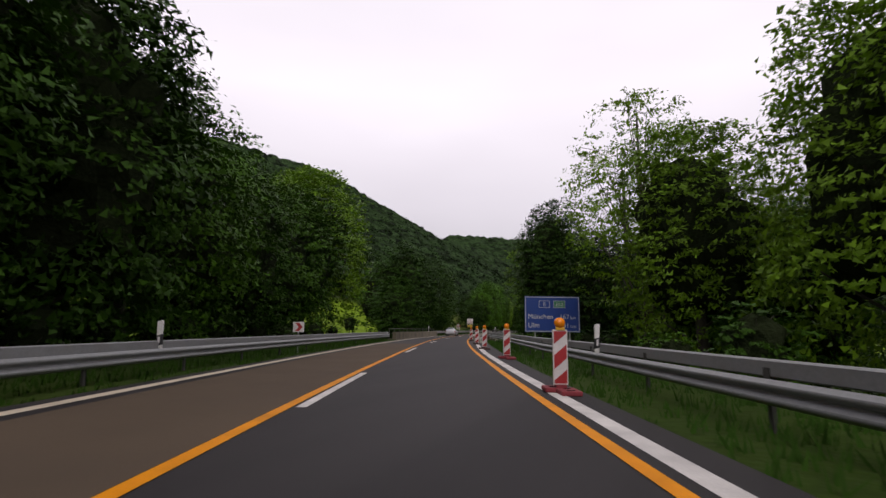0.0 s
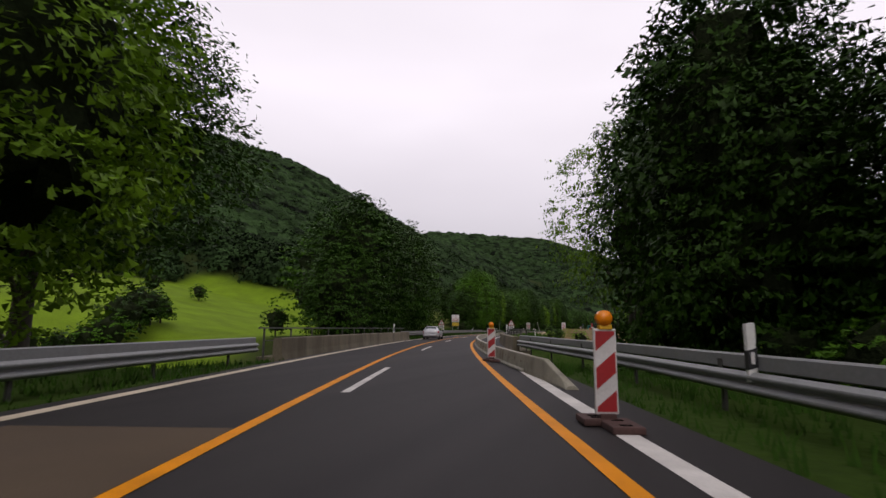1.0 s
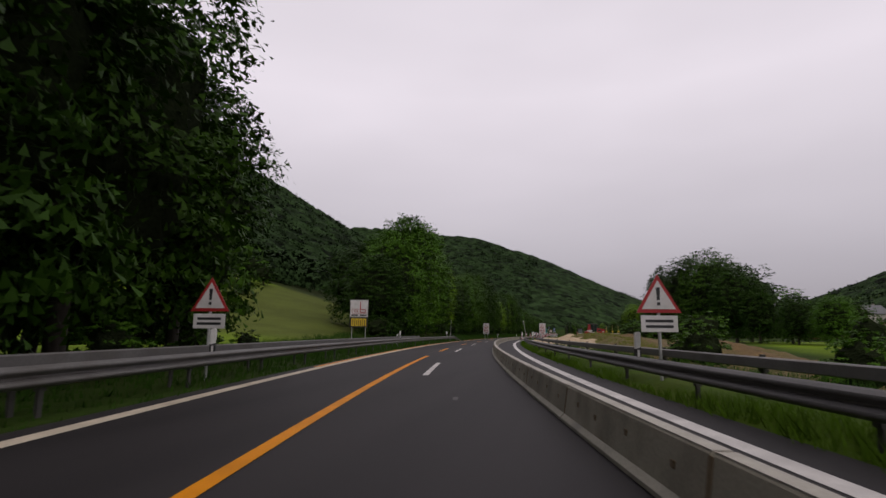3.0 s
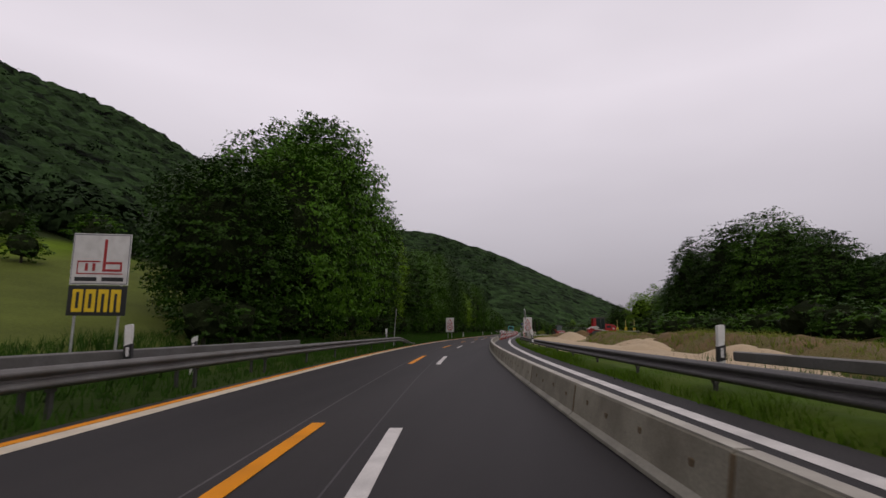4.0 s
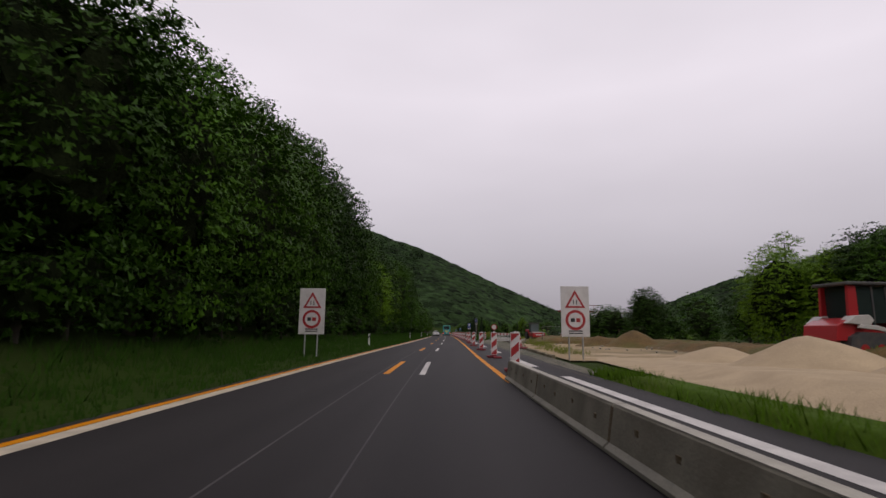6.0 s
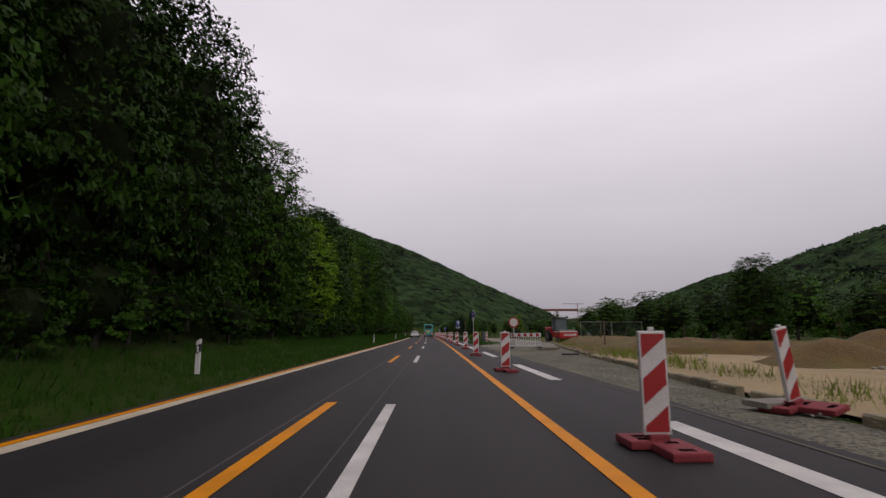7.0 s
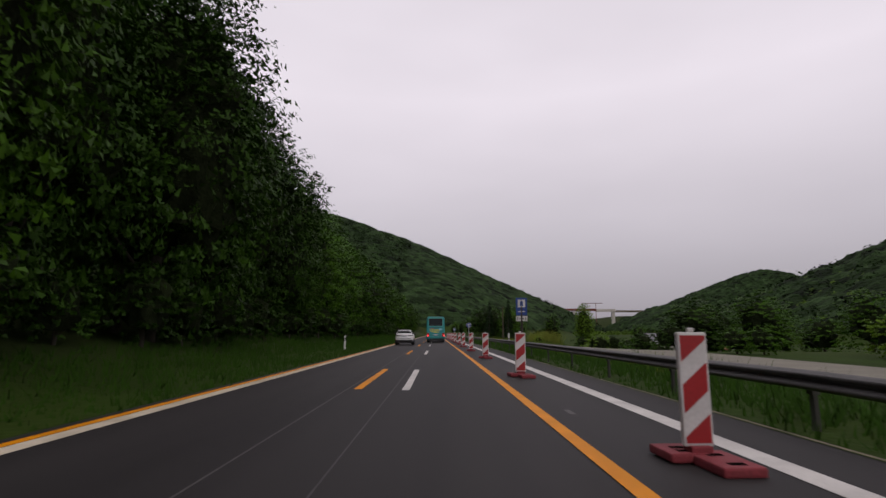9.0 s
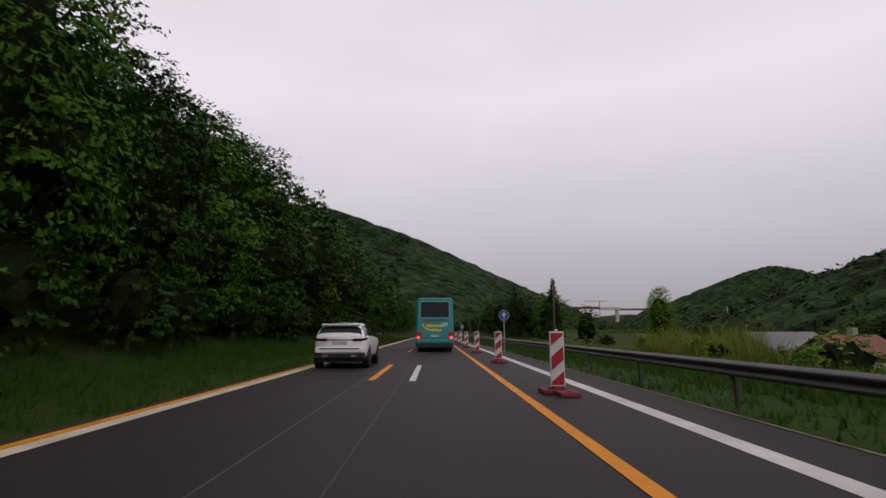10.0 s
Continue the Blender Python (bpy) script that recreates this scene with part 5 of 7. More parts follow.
def beacon(m, foot, lamp=True, tilt=0.0):
    """Red and white striped guide beacon on a flat rubber foot. Faces -y."""
    t = thing("traffic_beacon", m, "red and white striped beacon on a %s foot%s" % ("red" if foot is RUBBER_RED else "brown", ", amber lamp" if lamp else ""), "beacon", "beacons along the lane")
    for x0, x1, y0, y1, z in ((-0.1, 0.27, -0.56, 0.1, 0.0), (-0.3, 0.06, -0.1, 0.36, 0.012)):
        bm = bmesh.new()
        box(bm, x0, x1, y0, y1, z, z + 0.085, 0.022)
        ft = part("foot", bm, foot, t)
        xm = (x0 + x1) / 2
        for yy in (y0 + 0.12, y1 - 0.2):
            # no opening is cut: a dead-black block paints in the hole's shade
            part("handle_hole", box(bmesh.new(), xm - 0.07, xm + 0.07, yy - 0.04, yy + 0.04, z + 0.08, z + 0.089), HOLE_SHADE, ft)
    part("socket", box(bmesh.new(), -0.1, 0.1, -0.08, 0.08, 0.08, 0.15, 0.015), foot, t)
    body = part("panel", box(bmesh.new(), -0.14, 0.14, -0.03, 0.03, 0.14, 1.16, 0.018), SIGN_WHITE, t)
    # slanted red stripes on both faces, cut off at the panel's ends
    w, rise, thick = 0.118, 0.2, 0.255
    for y, d in ((-0.034, 0.003), (0.031, 0.003)):
        for z in (-0.03, 0.43, 0.89):
            lo, hi = 0.17, 1.13
            pts = [(-w, z), (w, z + rise), (w, z + rise + thick), (-w, z + thick)]
            for edge, keep in ((lo, 1), (hi, -1)):
                cut = []
                for (xa, za), (xb, zb) in zip(pts, pts[1:] + pts[:1]):
                    ina, inb = keep * (za - edge) >= 0, keep * (zb - edge) >= 0
                    if ina:
                        cut.append((xa, za))
                    if ina != inb:
                        f = (edge - za) / (zb - za)
                        cut.append((xa + (xb - xa) * f, edge))
                pts = cut
            part("stripe", plate(bmesh.new(), pts, d, pose(0, y, 0)), SIGN_RED, body)
    if lamp:
        bm = bmesh.new()
        rod(bm, (0, -0.06, 1.29), (0, 0.06, 1.29), 0.095, 0.095, 18)
        part("lamp_lens", bm, AMBER, t, "amber round warning lamp", True)
        part("lamp_body", box(bmesh.new(), -0.07, 0.09, -0.05, 0.05, 1.15, 1.21, 0.01), LAMP_YELLOW, t)
    else:
        part("cap", box(bmesh.new(), -0.03, 0.03, -0.02, 0.02, 1.16, 1.2, 0.008), SIGN_WHITE, t)
    return t


def place_beacons():
    red = beacon(stand(225.8, 2.9), RUBBER_RED, False)
    for s, off in [(236.3, 2.85), (247.2, 2.88), (257.5, 3.02), (268.2, 2.95), (278.4, 2.88), (289.2, 3.02), (298.5, 2.86), (308.8, 2.86), (318.8, 2.85), (328.5, 2.85), (338.7, 2.95), (348.5, 2.9), (358.5, 2.9), (368.5, 2.9), (379, 2.9), (390, 2.9), (215.2, 2.85), (206.5, 2.7)]:
        copy_thing(red, stand(s, off, 0, rng.uniform(-5, 5)))
    far = copy_thing(red, stand(227.9, 5.75, 0.06) @ pose(0, 0, 0, 0, -10, 25))
    far["label"] = "leaning striped beacon on the gravel beside the kerb"
    amber = beacon(stand(9.4, 4.25), RUBBER_RED, True)
    copy_thing(amber, stand(20.7, 4.46, 0.0, 4))
    copy_thing(amber, stand(-3, 4.4))
    brown = beacon(stand(40.2, 3.78), RUBBER_BROWN, True)
    for s, off in [(30.5, 4.05), (52.6, 3.2)]:
        copy_thing(brown, stand(s, off, 0, rng.uniform(-6, 6)))


place_beacons()


def delineator(m, label="white roadside marker post with a black band"):
    """White post with a slanted black band and a reflector, facing -y."""
    t = thing("marker_post", m, label, "marker post", "marker posts")
    body = part("post_body", plate(bmesh.new(), [(-0.06, 0), (0.06, 0), (0.06, 1.0), (-0.06, 0.93)], 0.09, pose(0, -0.045, 0)), POST_WHITE, t)
    part("band", plate(bmesh.new(), [(-0.064, 0.56), (0.064, 0.62), (0.064, 0.86), (-0.064, 0.80)], 0.1, pose(0, -0.05, 0)), BLACK, body)
    part("reflector", box(bmesh.new(), -0.025, 0.025, -0.055, -0.049, 0.62, 0.79), SIGN_WHITE, body)
    return t


mp = delineator(stand(282.6, -6.0))
for s, off, z in [(321.5, -5.8, 0), (372, -6.0, 0), (236, -6.1, 0), (146.5, -6.2, 0.15), (109, 8.8, 0.1)]:
    p = on(s, off)
    copy_thing(mp, stand(s, off, max(land_z(p.x, p.y), 0) + (0.12 if s == 109 else 0)))


def rail_marker(m):
    """Short marker post clamped on a rail or parapet."""
    t = thing("rail_marker", m, "white marker post with black band mounted on the rail", "marker post", "marker posts")
    bm = plate(bmesh.new(), [(-0.06, 0), (0.06, 0), (0.05, 0.5), (0.06, 0.56), (0.06, 0.78), (0.04, 0.8), (-0.06, 0.78), (-0.06, 0.5)], 0.08, pose(0, -0.04, 0))
    body = part("post_body", bm, POST_WHITE, t)
    part("band", plate(bmesh.new(), [(-0.064, 0.16), (0.064, 0.2), (0.064, 0.46), (-0.064, 0.42)], 0.09, pose(0, -0.045, 0)), BLACK, body)
    part("reflector", box(bmesh.new(), -0.025, 0.025, -0.05, -0.046, 0.24, 0.4), SIGN_WHITE, body)
    return t


rm = rail_marker(stand(41.0, 6.0, 0.46))
for s, off, z in [(13.2, 6.0, 0.52), (12.6, -5.05, 0.48), (82.5, -5.15, 0.72), (83, 5.3, 0.72), (141.9, -5.0, 0.45), (142, 5.25, 0.48), (169, -4.9, 0.5), (166.2, 4.85, 0.48), (113, -4.85, 0.4), (113, 5.0, 0.4), (324.5, 6.1, 0.35)]:
    copy_thing(rm, stand(s, off, z, rng.uniform(-8, 8)) @ pose(0, 0, 0, 0, rng.uniform(-4, 4), 0))


def pole_part(parent, x, z0, z1, r=0.035, y=0.04):
    return part("pole", rod(bmesh.new(), (x, y, z0), (x, y, z1), r), POLE, parent, smooth=False)


def direction_sign():
    t = thing("direction_sign", stand(30.2, 7.95, 0, 3), "blue motorway distance sign with white lettering behind the rail", "road sign")
    W, B, H = 3.2, 1.02, 3.08
    for x in (-1.0, 1.0):
        pole_part(t, x, -0.3, H - 0.1, 0.05, 0.09)
    board = part("board", box(bmesh.new(), -W / 2, W / 2, 0, 0.04, B, H, 0.012), SIGN_BLUE, t)
    e = 0.035
    for x0, x1, z0, z1 in [(-W / 2 + e, W / 2 - e, H - 2 * e, H - e), (-W / 2 + e, W / 2 - e, B + e, B + 2 * e), (-W / 2 + e, -W / 2 + 2 * e, B + e, H - e), (W / 2 - 2 * e, W / 2 - e, B + e, H - e)]:
        part("border", box(bmesh.new(), x0, x1, -0.005, 0.0, z0, z1), SIGN_WHITE, board)
    for x, w, mat in ((-0.45, 0.58, SIGN_BLUE), (0.42, 0.62, SIGN_GREEN)):
        part("plate_rim", box(bmesh.new(), x - w / 2 - 0.025, x + w / 2 + 0.025, -0.008, 0, 2.42, 2.83), SIGN_WHITE, board)
        part("plate", box(bmesh.new(), x - w / 2, x + w / 2, -0.014, -0.008, 2.445, 2.805), mat, board)
    lettering("8", 0.3, pose(-0.45, -0.018, 2.52), SIGN_WHITE, board, align="CENTER")
    lettering("E52", 0.3, pose(0.42, -0.018, 2.52), SIGN_WHITE, board, align="CENTER")
    lettering("München", 0.4, pose(-1.42, -0.006, 1.78), SIGN_WHITE, board)
    lettering("Ulm", 0.4, pose(-1.42, -0.006, 1.28), SIGN_WHITE, board)
    lettering("167", 0.38, pose(0.98, -0.006, 1.78), SIGN_WHITE, board, align="RIGHT")
    lettering("41", 0.38, pose(0.98, -0.006, 1.28), SIGN_WHITE, board, align="RIGHT")
    for z in (1.78, 1.28):
        lettering("km", 0.26, pose(1.04, -0.006, z), SIGN_WHITE, board)


direction_sign()


def disc(bm, x, z, r, y0, y1, n=32):
    rod(bm, (x, y0, z), (x, y1, z), r, r, n)
    return bm


def triangle(bm, z, side, y0, depth):
    h = side * 0.866
    plate(bm, [(-side / 2, z), (side / 2, z), (0, z + h)], depth, pose(0, y0, 0))
    return bm


def warning_sign(s, off):
    """Red-rimmed triangle with an exclamation mark and a small plate of text below."""
    t = thing("warning_sign", stand(s, off), "red-rimmed triangular warning sign over a white plate", "road sign", "warning signs")
    pole_part(t, 0, -0.3, 2.4)
    tri = part("triangle", triangle(bmesh.new(), 1.62, 0.98, 0, 0.02), SIGN_RED, t)
    part("field", triangle(bmesh.new(), 1.70, 0.74, -0.006, 0.006), SIGN_WHITE, tri)
    part("mark", plate(bmesh.new(), [(-0.03, 1.9), (0.03, 1.9), (0.045, 2.18), (-0.045, 2.18)], 0.004, pose(0, -0.01, 0)), BLACK, tri)
    part("mark_dot", box(bmesh.new(), -0.035, 0.035, -0.01, -0.006, 1.78, 1.85), BLACK, tri)
    pl = part("text_plate", box(bmesh.new(), -0.4, 0.4, 0, 0.02, 1.2, 1.56, 0.008), SIGN_WHITE, t)
    for z in (1.29, 1.41):
        part("text_bar", box(bmesh.new(), -0.3, 0.3, -0.004, 0, z, z + 0.06), BLACK, pl)


warning_sign(113.5, -5.25)
warning_sign(112.5, 5.35)


def combined_sign(s, off):
    """White board with a warning triangle over a no-overtaking ring."""
    t = thing("roadworks_sign", stand(s, off), "white board with a red triangle above a red ring", "road sign", "roadworks signs")
    for x in (-0.3, 0.3):
        pole_part(t, x, -0.3, 1.3)
    b = part("board", box(bmesh.new(), -0.62, 0.62, 0, 0.03, 1.0, 3.2, 0.012), SIGN_WHITE, t)
    tri = part("triangle", triangle(bmesh.new(), 2.25, 0.9, -0.008, 0.008), SIGN_RED, b)
    part("field", triangle(bmesh.new(), 2.33, 0.6, -0.012, 0.004), SIGN_WHITE, tri)
    for x in (-0.07, 0.07):
        part("arrow", plate(bmesh.new(), [(x - 0.02, 2.4), (x + 0.02, 2.4), (x + 0.02, 2.6), (x - 0.02, 2.6)], 0.003, pose(0, -0.015, 0)), BLACK, tri)
    ring = part("ring", disc(bmesh.new(), 0, 1.72, 0.44, -0.008, 0), SIGN_RED, b)
    part("ring_field", disc(bmesh.new(), 0, 1.72, 0.32, -0.012, -0.008), SIGN_WHITE, ring)
    for x, mat in ((-0.12, BLACK), (0.12, SIGN_RED)):
        part("symbol", box(bmesh.new(), x - 0.09, x + 0.09, -0.016, -0.012, 1.63, 1.80, 0.001), mat, ring)
    for z in (1.12, 1.22):
        part("text_bar", box(bmesh.new(), -0.3, 0.3, -0.006, 0, z, z + 0.05), BLACK, b)


combined_sign(216.0, -5.85)
combined_sign(213.8, 6.3)


def round_back(s, off, lean, rz):
    """A round sign seen from behind."""
    t = thing("round_sign", stand(s, off) @ pose(0, 0, 0, 0, lean, 0) @ pose(0, 0, 0, 0, 0, rz), "round traffic sign turned away, grey back, on a pole", "road sign", "turned round signs")
    pole_part(t, 0, -0.3, 2.85, 0.03)
    d = part("disc", disc(bmesh.new(), 0, 2.45, 0.38, 0, 0.02), SIGN_BACK, t)
    part("rim", disc(bmesh.new(), 0, 2.45, 0.39, 0.02, 0.026), SIGN_WHITE, d)
    part("bracket", box(bmesh.new(), -0.3, 0.3, -0.02, 0.0, 2.42, 2.48), POLE, d)


round_back(173.3, -5.15, 3, 97)
round_back(173.3, 5.2, -8, -88)


def billboard():
    t = thing("site_board", stand(148.2, -10.2, 0.42, 10) @ Matrix.Diagonal((0.69, 1, 0.88, 1)), "white and yellow contractor board on posts in the meadow", "sign board")
    z = land_z(*on(148, -10.1).xy)
    for x in (-0.9, 0.9):
        pole_part(t, x, z - 1.3, 4.0, 0.05, 0.08)
    b = part("white_panel", box(bmesh.new(), -1.2, 1.2, 0, 0.04, 2.35, 4.15, 0.01), SIGN_WHITE, t)
    e = 0.03
    for x0, x1, z0, z1 in [(-1.17, 1.17, 4.09, 4.12), (-1.17, 1.17, 2.38, 2.41), (-1.17, -1.14, 2.38, 4.12), (1.14, 1.17, 2.38, 4.12)]:
        part("border", box(bmesh.new(), x0, x1, -0.004, 0, z0, z1), SIGN_BACK, b)
    for x0, x1, z0, z1 in [(0.1, 0.22, 2.82, 3.95), (0.22, 0.9, 3.08, 3.16), (0.22, 0.9, 2.82, 2.90), (0.82, 0.9, 2.9, 3.08), (-0.62, -0.5, 2.84, 3.1), (-0.32, -0.2, 2.84, 3.1), (-0.95, -0.02, 3.14, 3.19), (-0.95, -0.9, 2.76, 3.14), (-0.95, 0.95, 2.72, 2.76)]:
        part("red_shape", box(bmesh.new(), x0, x1, -0.006, 0, z0, z1), SIGN_RED, b)
    part("text_bar", box(bmesh.new(), -1.0, -0.1, -0.006, 0, 2.48, 2.62), BLACK, b)
    part("text_bar", box(bmesh.new(), 0.1, 1.0, -0.006, 0, 2.48, 2.62), BLACK, b)
    y = part("black_panel", box(bmesh.new(), -1.2, 1.2, 0, 0.04, 1.3, 2.32, 0.01), BLACK, t)
    for k in range(4):
        x = -1.0 + 0.52 * k
        part("yellow_shape", box(bmesh.new(), x, x + 0.42, -0.008, 0, 1.42, 2.2, 0.003), AD_YELLOW, y)
        part("gap", box(bmesh.new(), x + 0.15, x + 0.27, -0.012, -0.008, 1.55 if k < 2 else 1.42, 2.05 if k else 2.1), BLACK, y)


billboard()


def chevron_sign():
    t = thing("chevron_sign", stand(24.7, -5.15, 0, 12), "small white board with one red chevron behind the guard rail", "road sign")
    z = land_z(*on(24.7, -5.15).xy)
    pole_part(t, 0, z - 0.2, 1.1)
    b = part("board", box(bmesh.new(), -0.26, 0.26, 0, 0.03, 0.92, 1.4, 0.01), SIGN_WHITE, t)
    part("chevron", plate(bmesh.new(), [(-0.17, 1.36), (0.02, 1.36), (0.19, 1.16), (0.02, 0.96), (-0.17, 0.96), (0.0, 1.16)], 0.005, pose(0, -0.006, 0)), SIGN_RED, b)


chevron_sign()


def barrier_fence():
    """Red and white plastic fence with a no-entry disc behind it."""
    t = thing("site_fence", stand(257.2, 7.2, 0.05, -14), "white plastic site fence with a red striped top rail", "fence")
    part("top_rail", box(bmesh.new(), -1.05, 1.05, -0.02, 0.02, 0.78, 1.04, 0.015), SIGN_WHITE, t)
    for k in range(5):
        part("red_field", box(bmesh.new(), -0.98 + 0.42 * k, -0.78 + 0.42 * k, -0.026, 0.026, 0.81, 1.01), SIGN_RED, t)
    part("middle_rail", box(bmesh.new(), -1.05, 1.05, -0.02, 0.02, 0.42, 0.5, 0.01), SIGN_WHITE, t)
    part("bottom_rail", box(bmesh.new(), -1.05, 1.05, -0.02, 0.02, 0.12, 0.22, 0.01), SIGN_WHITE, t)
    for k in range(13):
        part("slat", box(bmesh.new(), -1.0 + k * 0.1625, -0.955 + k * 0.1625, -0.015, 0.015, 0.12, 0.8), SIGN_WHITE, t)
    for x in (-0.95, 0.95):
        part("foot", box(bmesh.new(), x - 0.2, x + 0.2, -0.38, 0.38, 0.0, 0.1, 0.02), BLACK, t)
    d = thing("no_entry_sign", stand(257.0, 6.35, 0.05, -6), "white disc with a red rim on a pole", "road sign")
    pole_part(d, 0, 0, 2.1)
    rim = part("rim", disc(bmesh.new(), 0, 1.78, 0.36, 0.0, 0.02), SIGN_RED, d)
    part("field", disc(bmesh.new(), 0, 1.78, 0.27, -0.006, 0.0), SIGN_WHITE, rim)


barrier_fence()


def sign_cluster():
    """Bundle of crossed-out route signs at the mouth of the side road."""
    t = thing("sign_cluster", stand(275.8, 5.05, 0, -52), "bundle of round blue signs over a white arrow plate", "road sign")
    pole_part(t, 0, -0.3, 3.5, 0.04)
    part("back_disc", disc(bmesh.new(), -0.2, 3.02, 0.34, 0.08, 0.1), BLACK, t)
    rim = part("rim", disc(bmesh.new(), 0.03, 3.04, 0.31, 0, 0.02), SIGN_WHITE, t)
    part("blue_field", disc(bmesh.new(), 0.03, 3.04, 0.29, -0.006, 0), SIGN_BLUE, rim)
    for x in (-0.1, 0.05):
        part("pictogram", box(bmesh.new(), x, x + 0.09, -0.011, -0.006, 2.92, 3.16, 0.002), SIGN_WHITE, rim)
    part("red_bar", box(bmesh.new(), -0.25, 0.25, -0.016, -0.011, -0.02, 0.02), SIGN_RED, rim, m=pose(0.03, 0, 3.04, 0, 40, 0))
    a = part("arrow_plate", box(bmesh.new(), -0.13, 0.2, -0.01, 0.015, 2.38, 2.68, 0.008), SIGN_WHITE, t)
    part("arrow", plate(bmesh.new(), [(-0.09, 2.51), (0.05, 2.51), (0.05, 2.46), (0.15, 2.53), (0.05, 2.6), (0.05, 2.55), (-0.09, 2.55)], 0.004, pose(0, -0.015, 0)), BLACK, a)
    c = thing("crash_post", stand(277.9, 6.35, 0), "dark grey steel post beside a striped plate in the grass", "post")
    part("column", box(bmesh.new(), -0.1, 0.16, -0.12, 0.12, -0.2, 1.22, 0.03), POST_GREY, c)
    part("flange", box(bmesh.new(), -0.24, -0.1, -0.1, 0.1, -0.2, 1.26, 0.02), BLACK, c)
    part("clamp", box(bmesh.new(), -0.26, 0.18, -0.14, 0.14, 0.6, 0.68, 0.01), DARK_STEEL, c)
    part("strut", rod(bmesh.new(), (-0.2, 0, 0.62), (-0.85, -0.2, 0.05), 0.03), DARK_STEEL, c)
    s = part("striped_plate", box(bmesh.new(), 0.22, 0.46, -0.05, -0.02, 0.1, 1.22, 0.01), SIGN_WHITE, c)
    for z in (0.15, 0.5, 0.85):
        part("stripe", plate(bmesh.new(), [(0.23, z + 0.17), (0.45, z), (0.45, z + 0.16), (0.23, z + 0.33)], 0.004, pose(0, -0.055, 0)), SIGN_RED, s)


sign_cluster()


def blue_board():
    t = thing("blue_sign", stand(315.8, 5.7, 0, -4), "tall blue sign with a square picture above a white plate", "road sign")
    part("pole", rod(bmesh.new(), (0, 0.06, -0.3), (0, 0.06, 3.1), 0.075), BARK, t, "dark wooden pole")
    b = part("board", box(bmesh.new(), -0.33, 0.33, 0, 0.03, 2.2, 3.25, 0.01), SIGN_BLUE, t)
    part("picture", box(bmesh.new(), -0.22, 0.22, -0.006, 0, 2.68, 3.14, 0.002), SIGN_WHITE, b)
    part("picture_shape", plate(bmesh.new(), [(-0.1, 2.76), (0.1, 2.76), (0.08, 3.02), (0.03, 3.06), (-0.08, 3.04)], 0.004, pose(0, -0.011, 0)), SIGN_BLUE, b)
    part("text_bar", box(bmesh.new(), -0.2, 0.2, -0.006, 0, 2.4, 2.46), SIGN_WHITE, b)
    p = part("lower_plate", box(bmesh.new(), -0.33, 0.33, 0, 0.03, 1.86, 2.16, 0.01), SIGN_WHITE, t)
    for x in (-0.24, 0.24):
        part("arrow", plate(bmesh.new(), [(x - 0.02, 1.92), (x + 0.02, 1.92), (x + 0.02, 2.02), (x + 0.05, 2.02), (x, 2.1), (x - 0.05, 2.02), (x - 0.02, 2.02)], 0.004, pose(0, -0.006, 0)), BLACK, p)
    part("text_bar", box(bmesh.new(), -0.14, 0.14, -0.005, 0, 1.97, 2.04), BLACK, p)


blue_board()


def arrow_sign(s, off, z=2.12):
    t = thing("arrow_sign", stand(s, off), "round blue sign with a white upward arrow", "road sign", "blue arrow signs")
    pole_part(t, 0, -0.3, z + 0.3)
    d = part("rim", disc(bmesh.new(), 0, z, 0.3, 0, 0.02), SIGN_WHITE, t)
    part("field", disc(bmesh.new(), 0, z, 0.28, -0.006, 0), SIGN_BLUE, d)
    part("arrow", plate(bmesh.new(), [(-0.035, z - 0.2), (0.035, z - 0.2), (0.035, z + 0.04), (0.13, z - 0.03), (0.13, z + 0.05), (0, z + 0.2), (-0.13, z + 0.05), (-0.13, z - 0.03), (-0.035, z + 0.04)], 0.004, pose(0, -0.011, 0)), SIGN_WHITE, d)


arrow_sign(349.5, 4.6)
arrow_sign(395, 4.4, 1.9)


# ---- vehicles ----
def car_paint(name, colour, metal, rough):
    m = material(name, colour, rough, metal, vary=0.04, scale=2, fine=80, bump=0.0)
    m.node_tree.nodes["Principled BSDF"].inputs["Coat Weight"].default_value = 0.5
    m.node_tree.nodes["Principled BSDF"].inputs["Coat Roughness"].default_value = 0.08
    return m


SILVER = car_paint("silver_paint", (0.40, 0.40, 0.42), 0.45, 0.35)
WHITE_CAR = car_paint("white_car_paint", (0.80, 0.79, 0.80), 0.0, 0.3)
TEAL = car_paint("teal_paint", (0.003, 0.20, 0.20), 0.0, 0.35)
TEAL_PALE = car_paint("pale_teal_paint", (0.06, 0.33, 0.31), 0.0, 0.35)
TEAL_DARK = car_paint("dark_teal_paint", (0.006, 0.085, 0.09), 0.0, 0.4)
GLASS = material("tinted_glass", (0.012, 0.016, 0.017), 0.06, vary=0.05, bump=0, spec=0.22)
CAR_GLASS = material("green_tinted_glass", (0.035, 0.052, 0.053), 0.05, vary=0.05, bump=0, spec=0.4)
TYRE = material("tyre", (0.012, 0.012, 0.012), 0.8, vary=0.3, scale=8)
RIM = material("dark_rim", (0.03, 0.03, 0.032), 0.4, 0.6, vary=0.2)
RIM_SILVER = material("silver_rim", (0.22, 0.22, 0.23), 0.4, 0.7, vary=0.2)
CHROME = material("chrome", (0.5, 0.5, 0.5), 0.2, 0.9, vary=0.05)
TRIM = material("black_trim", (0.014, 0.014, 0.015), 0.55, vary=0.2)
LAMP_RED = material("lamp_red", (0.28, 0.008, 0.012), 0.2, vary=0.1)
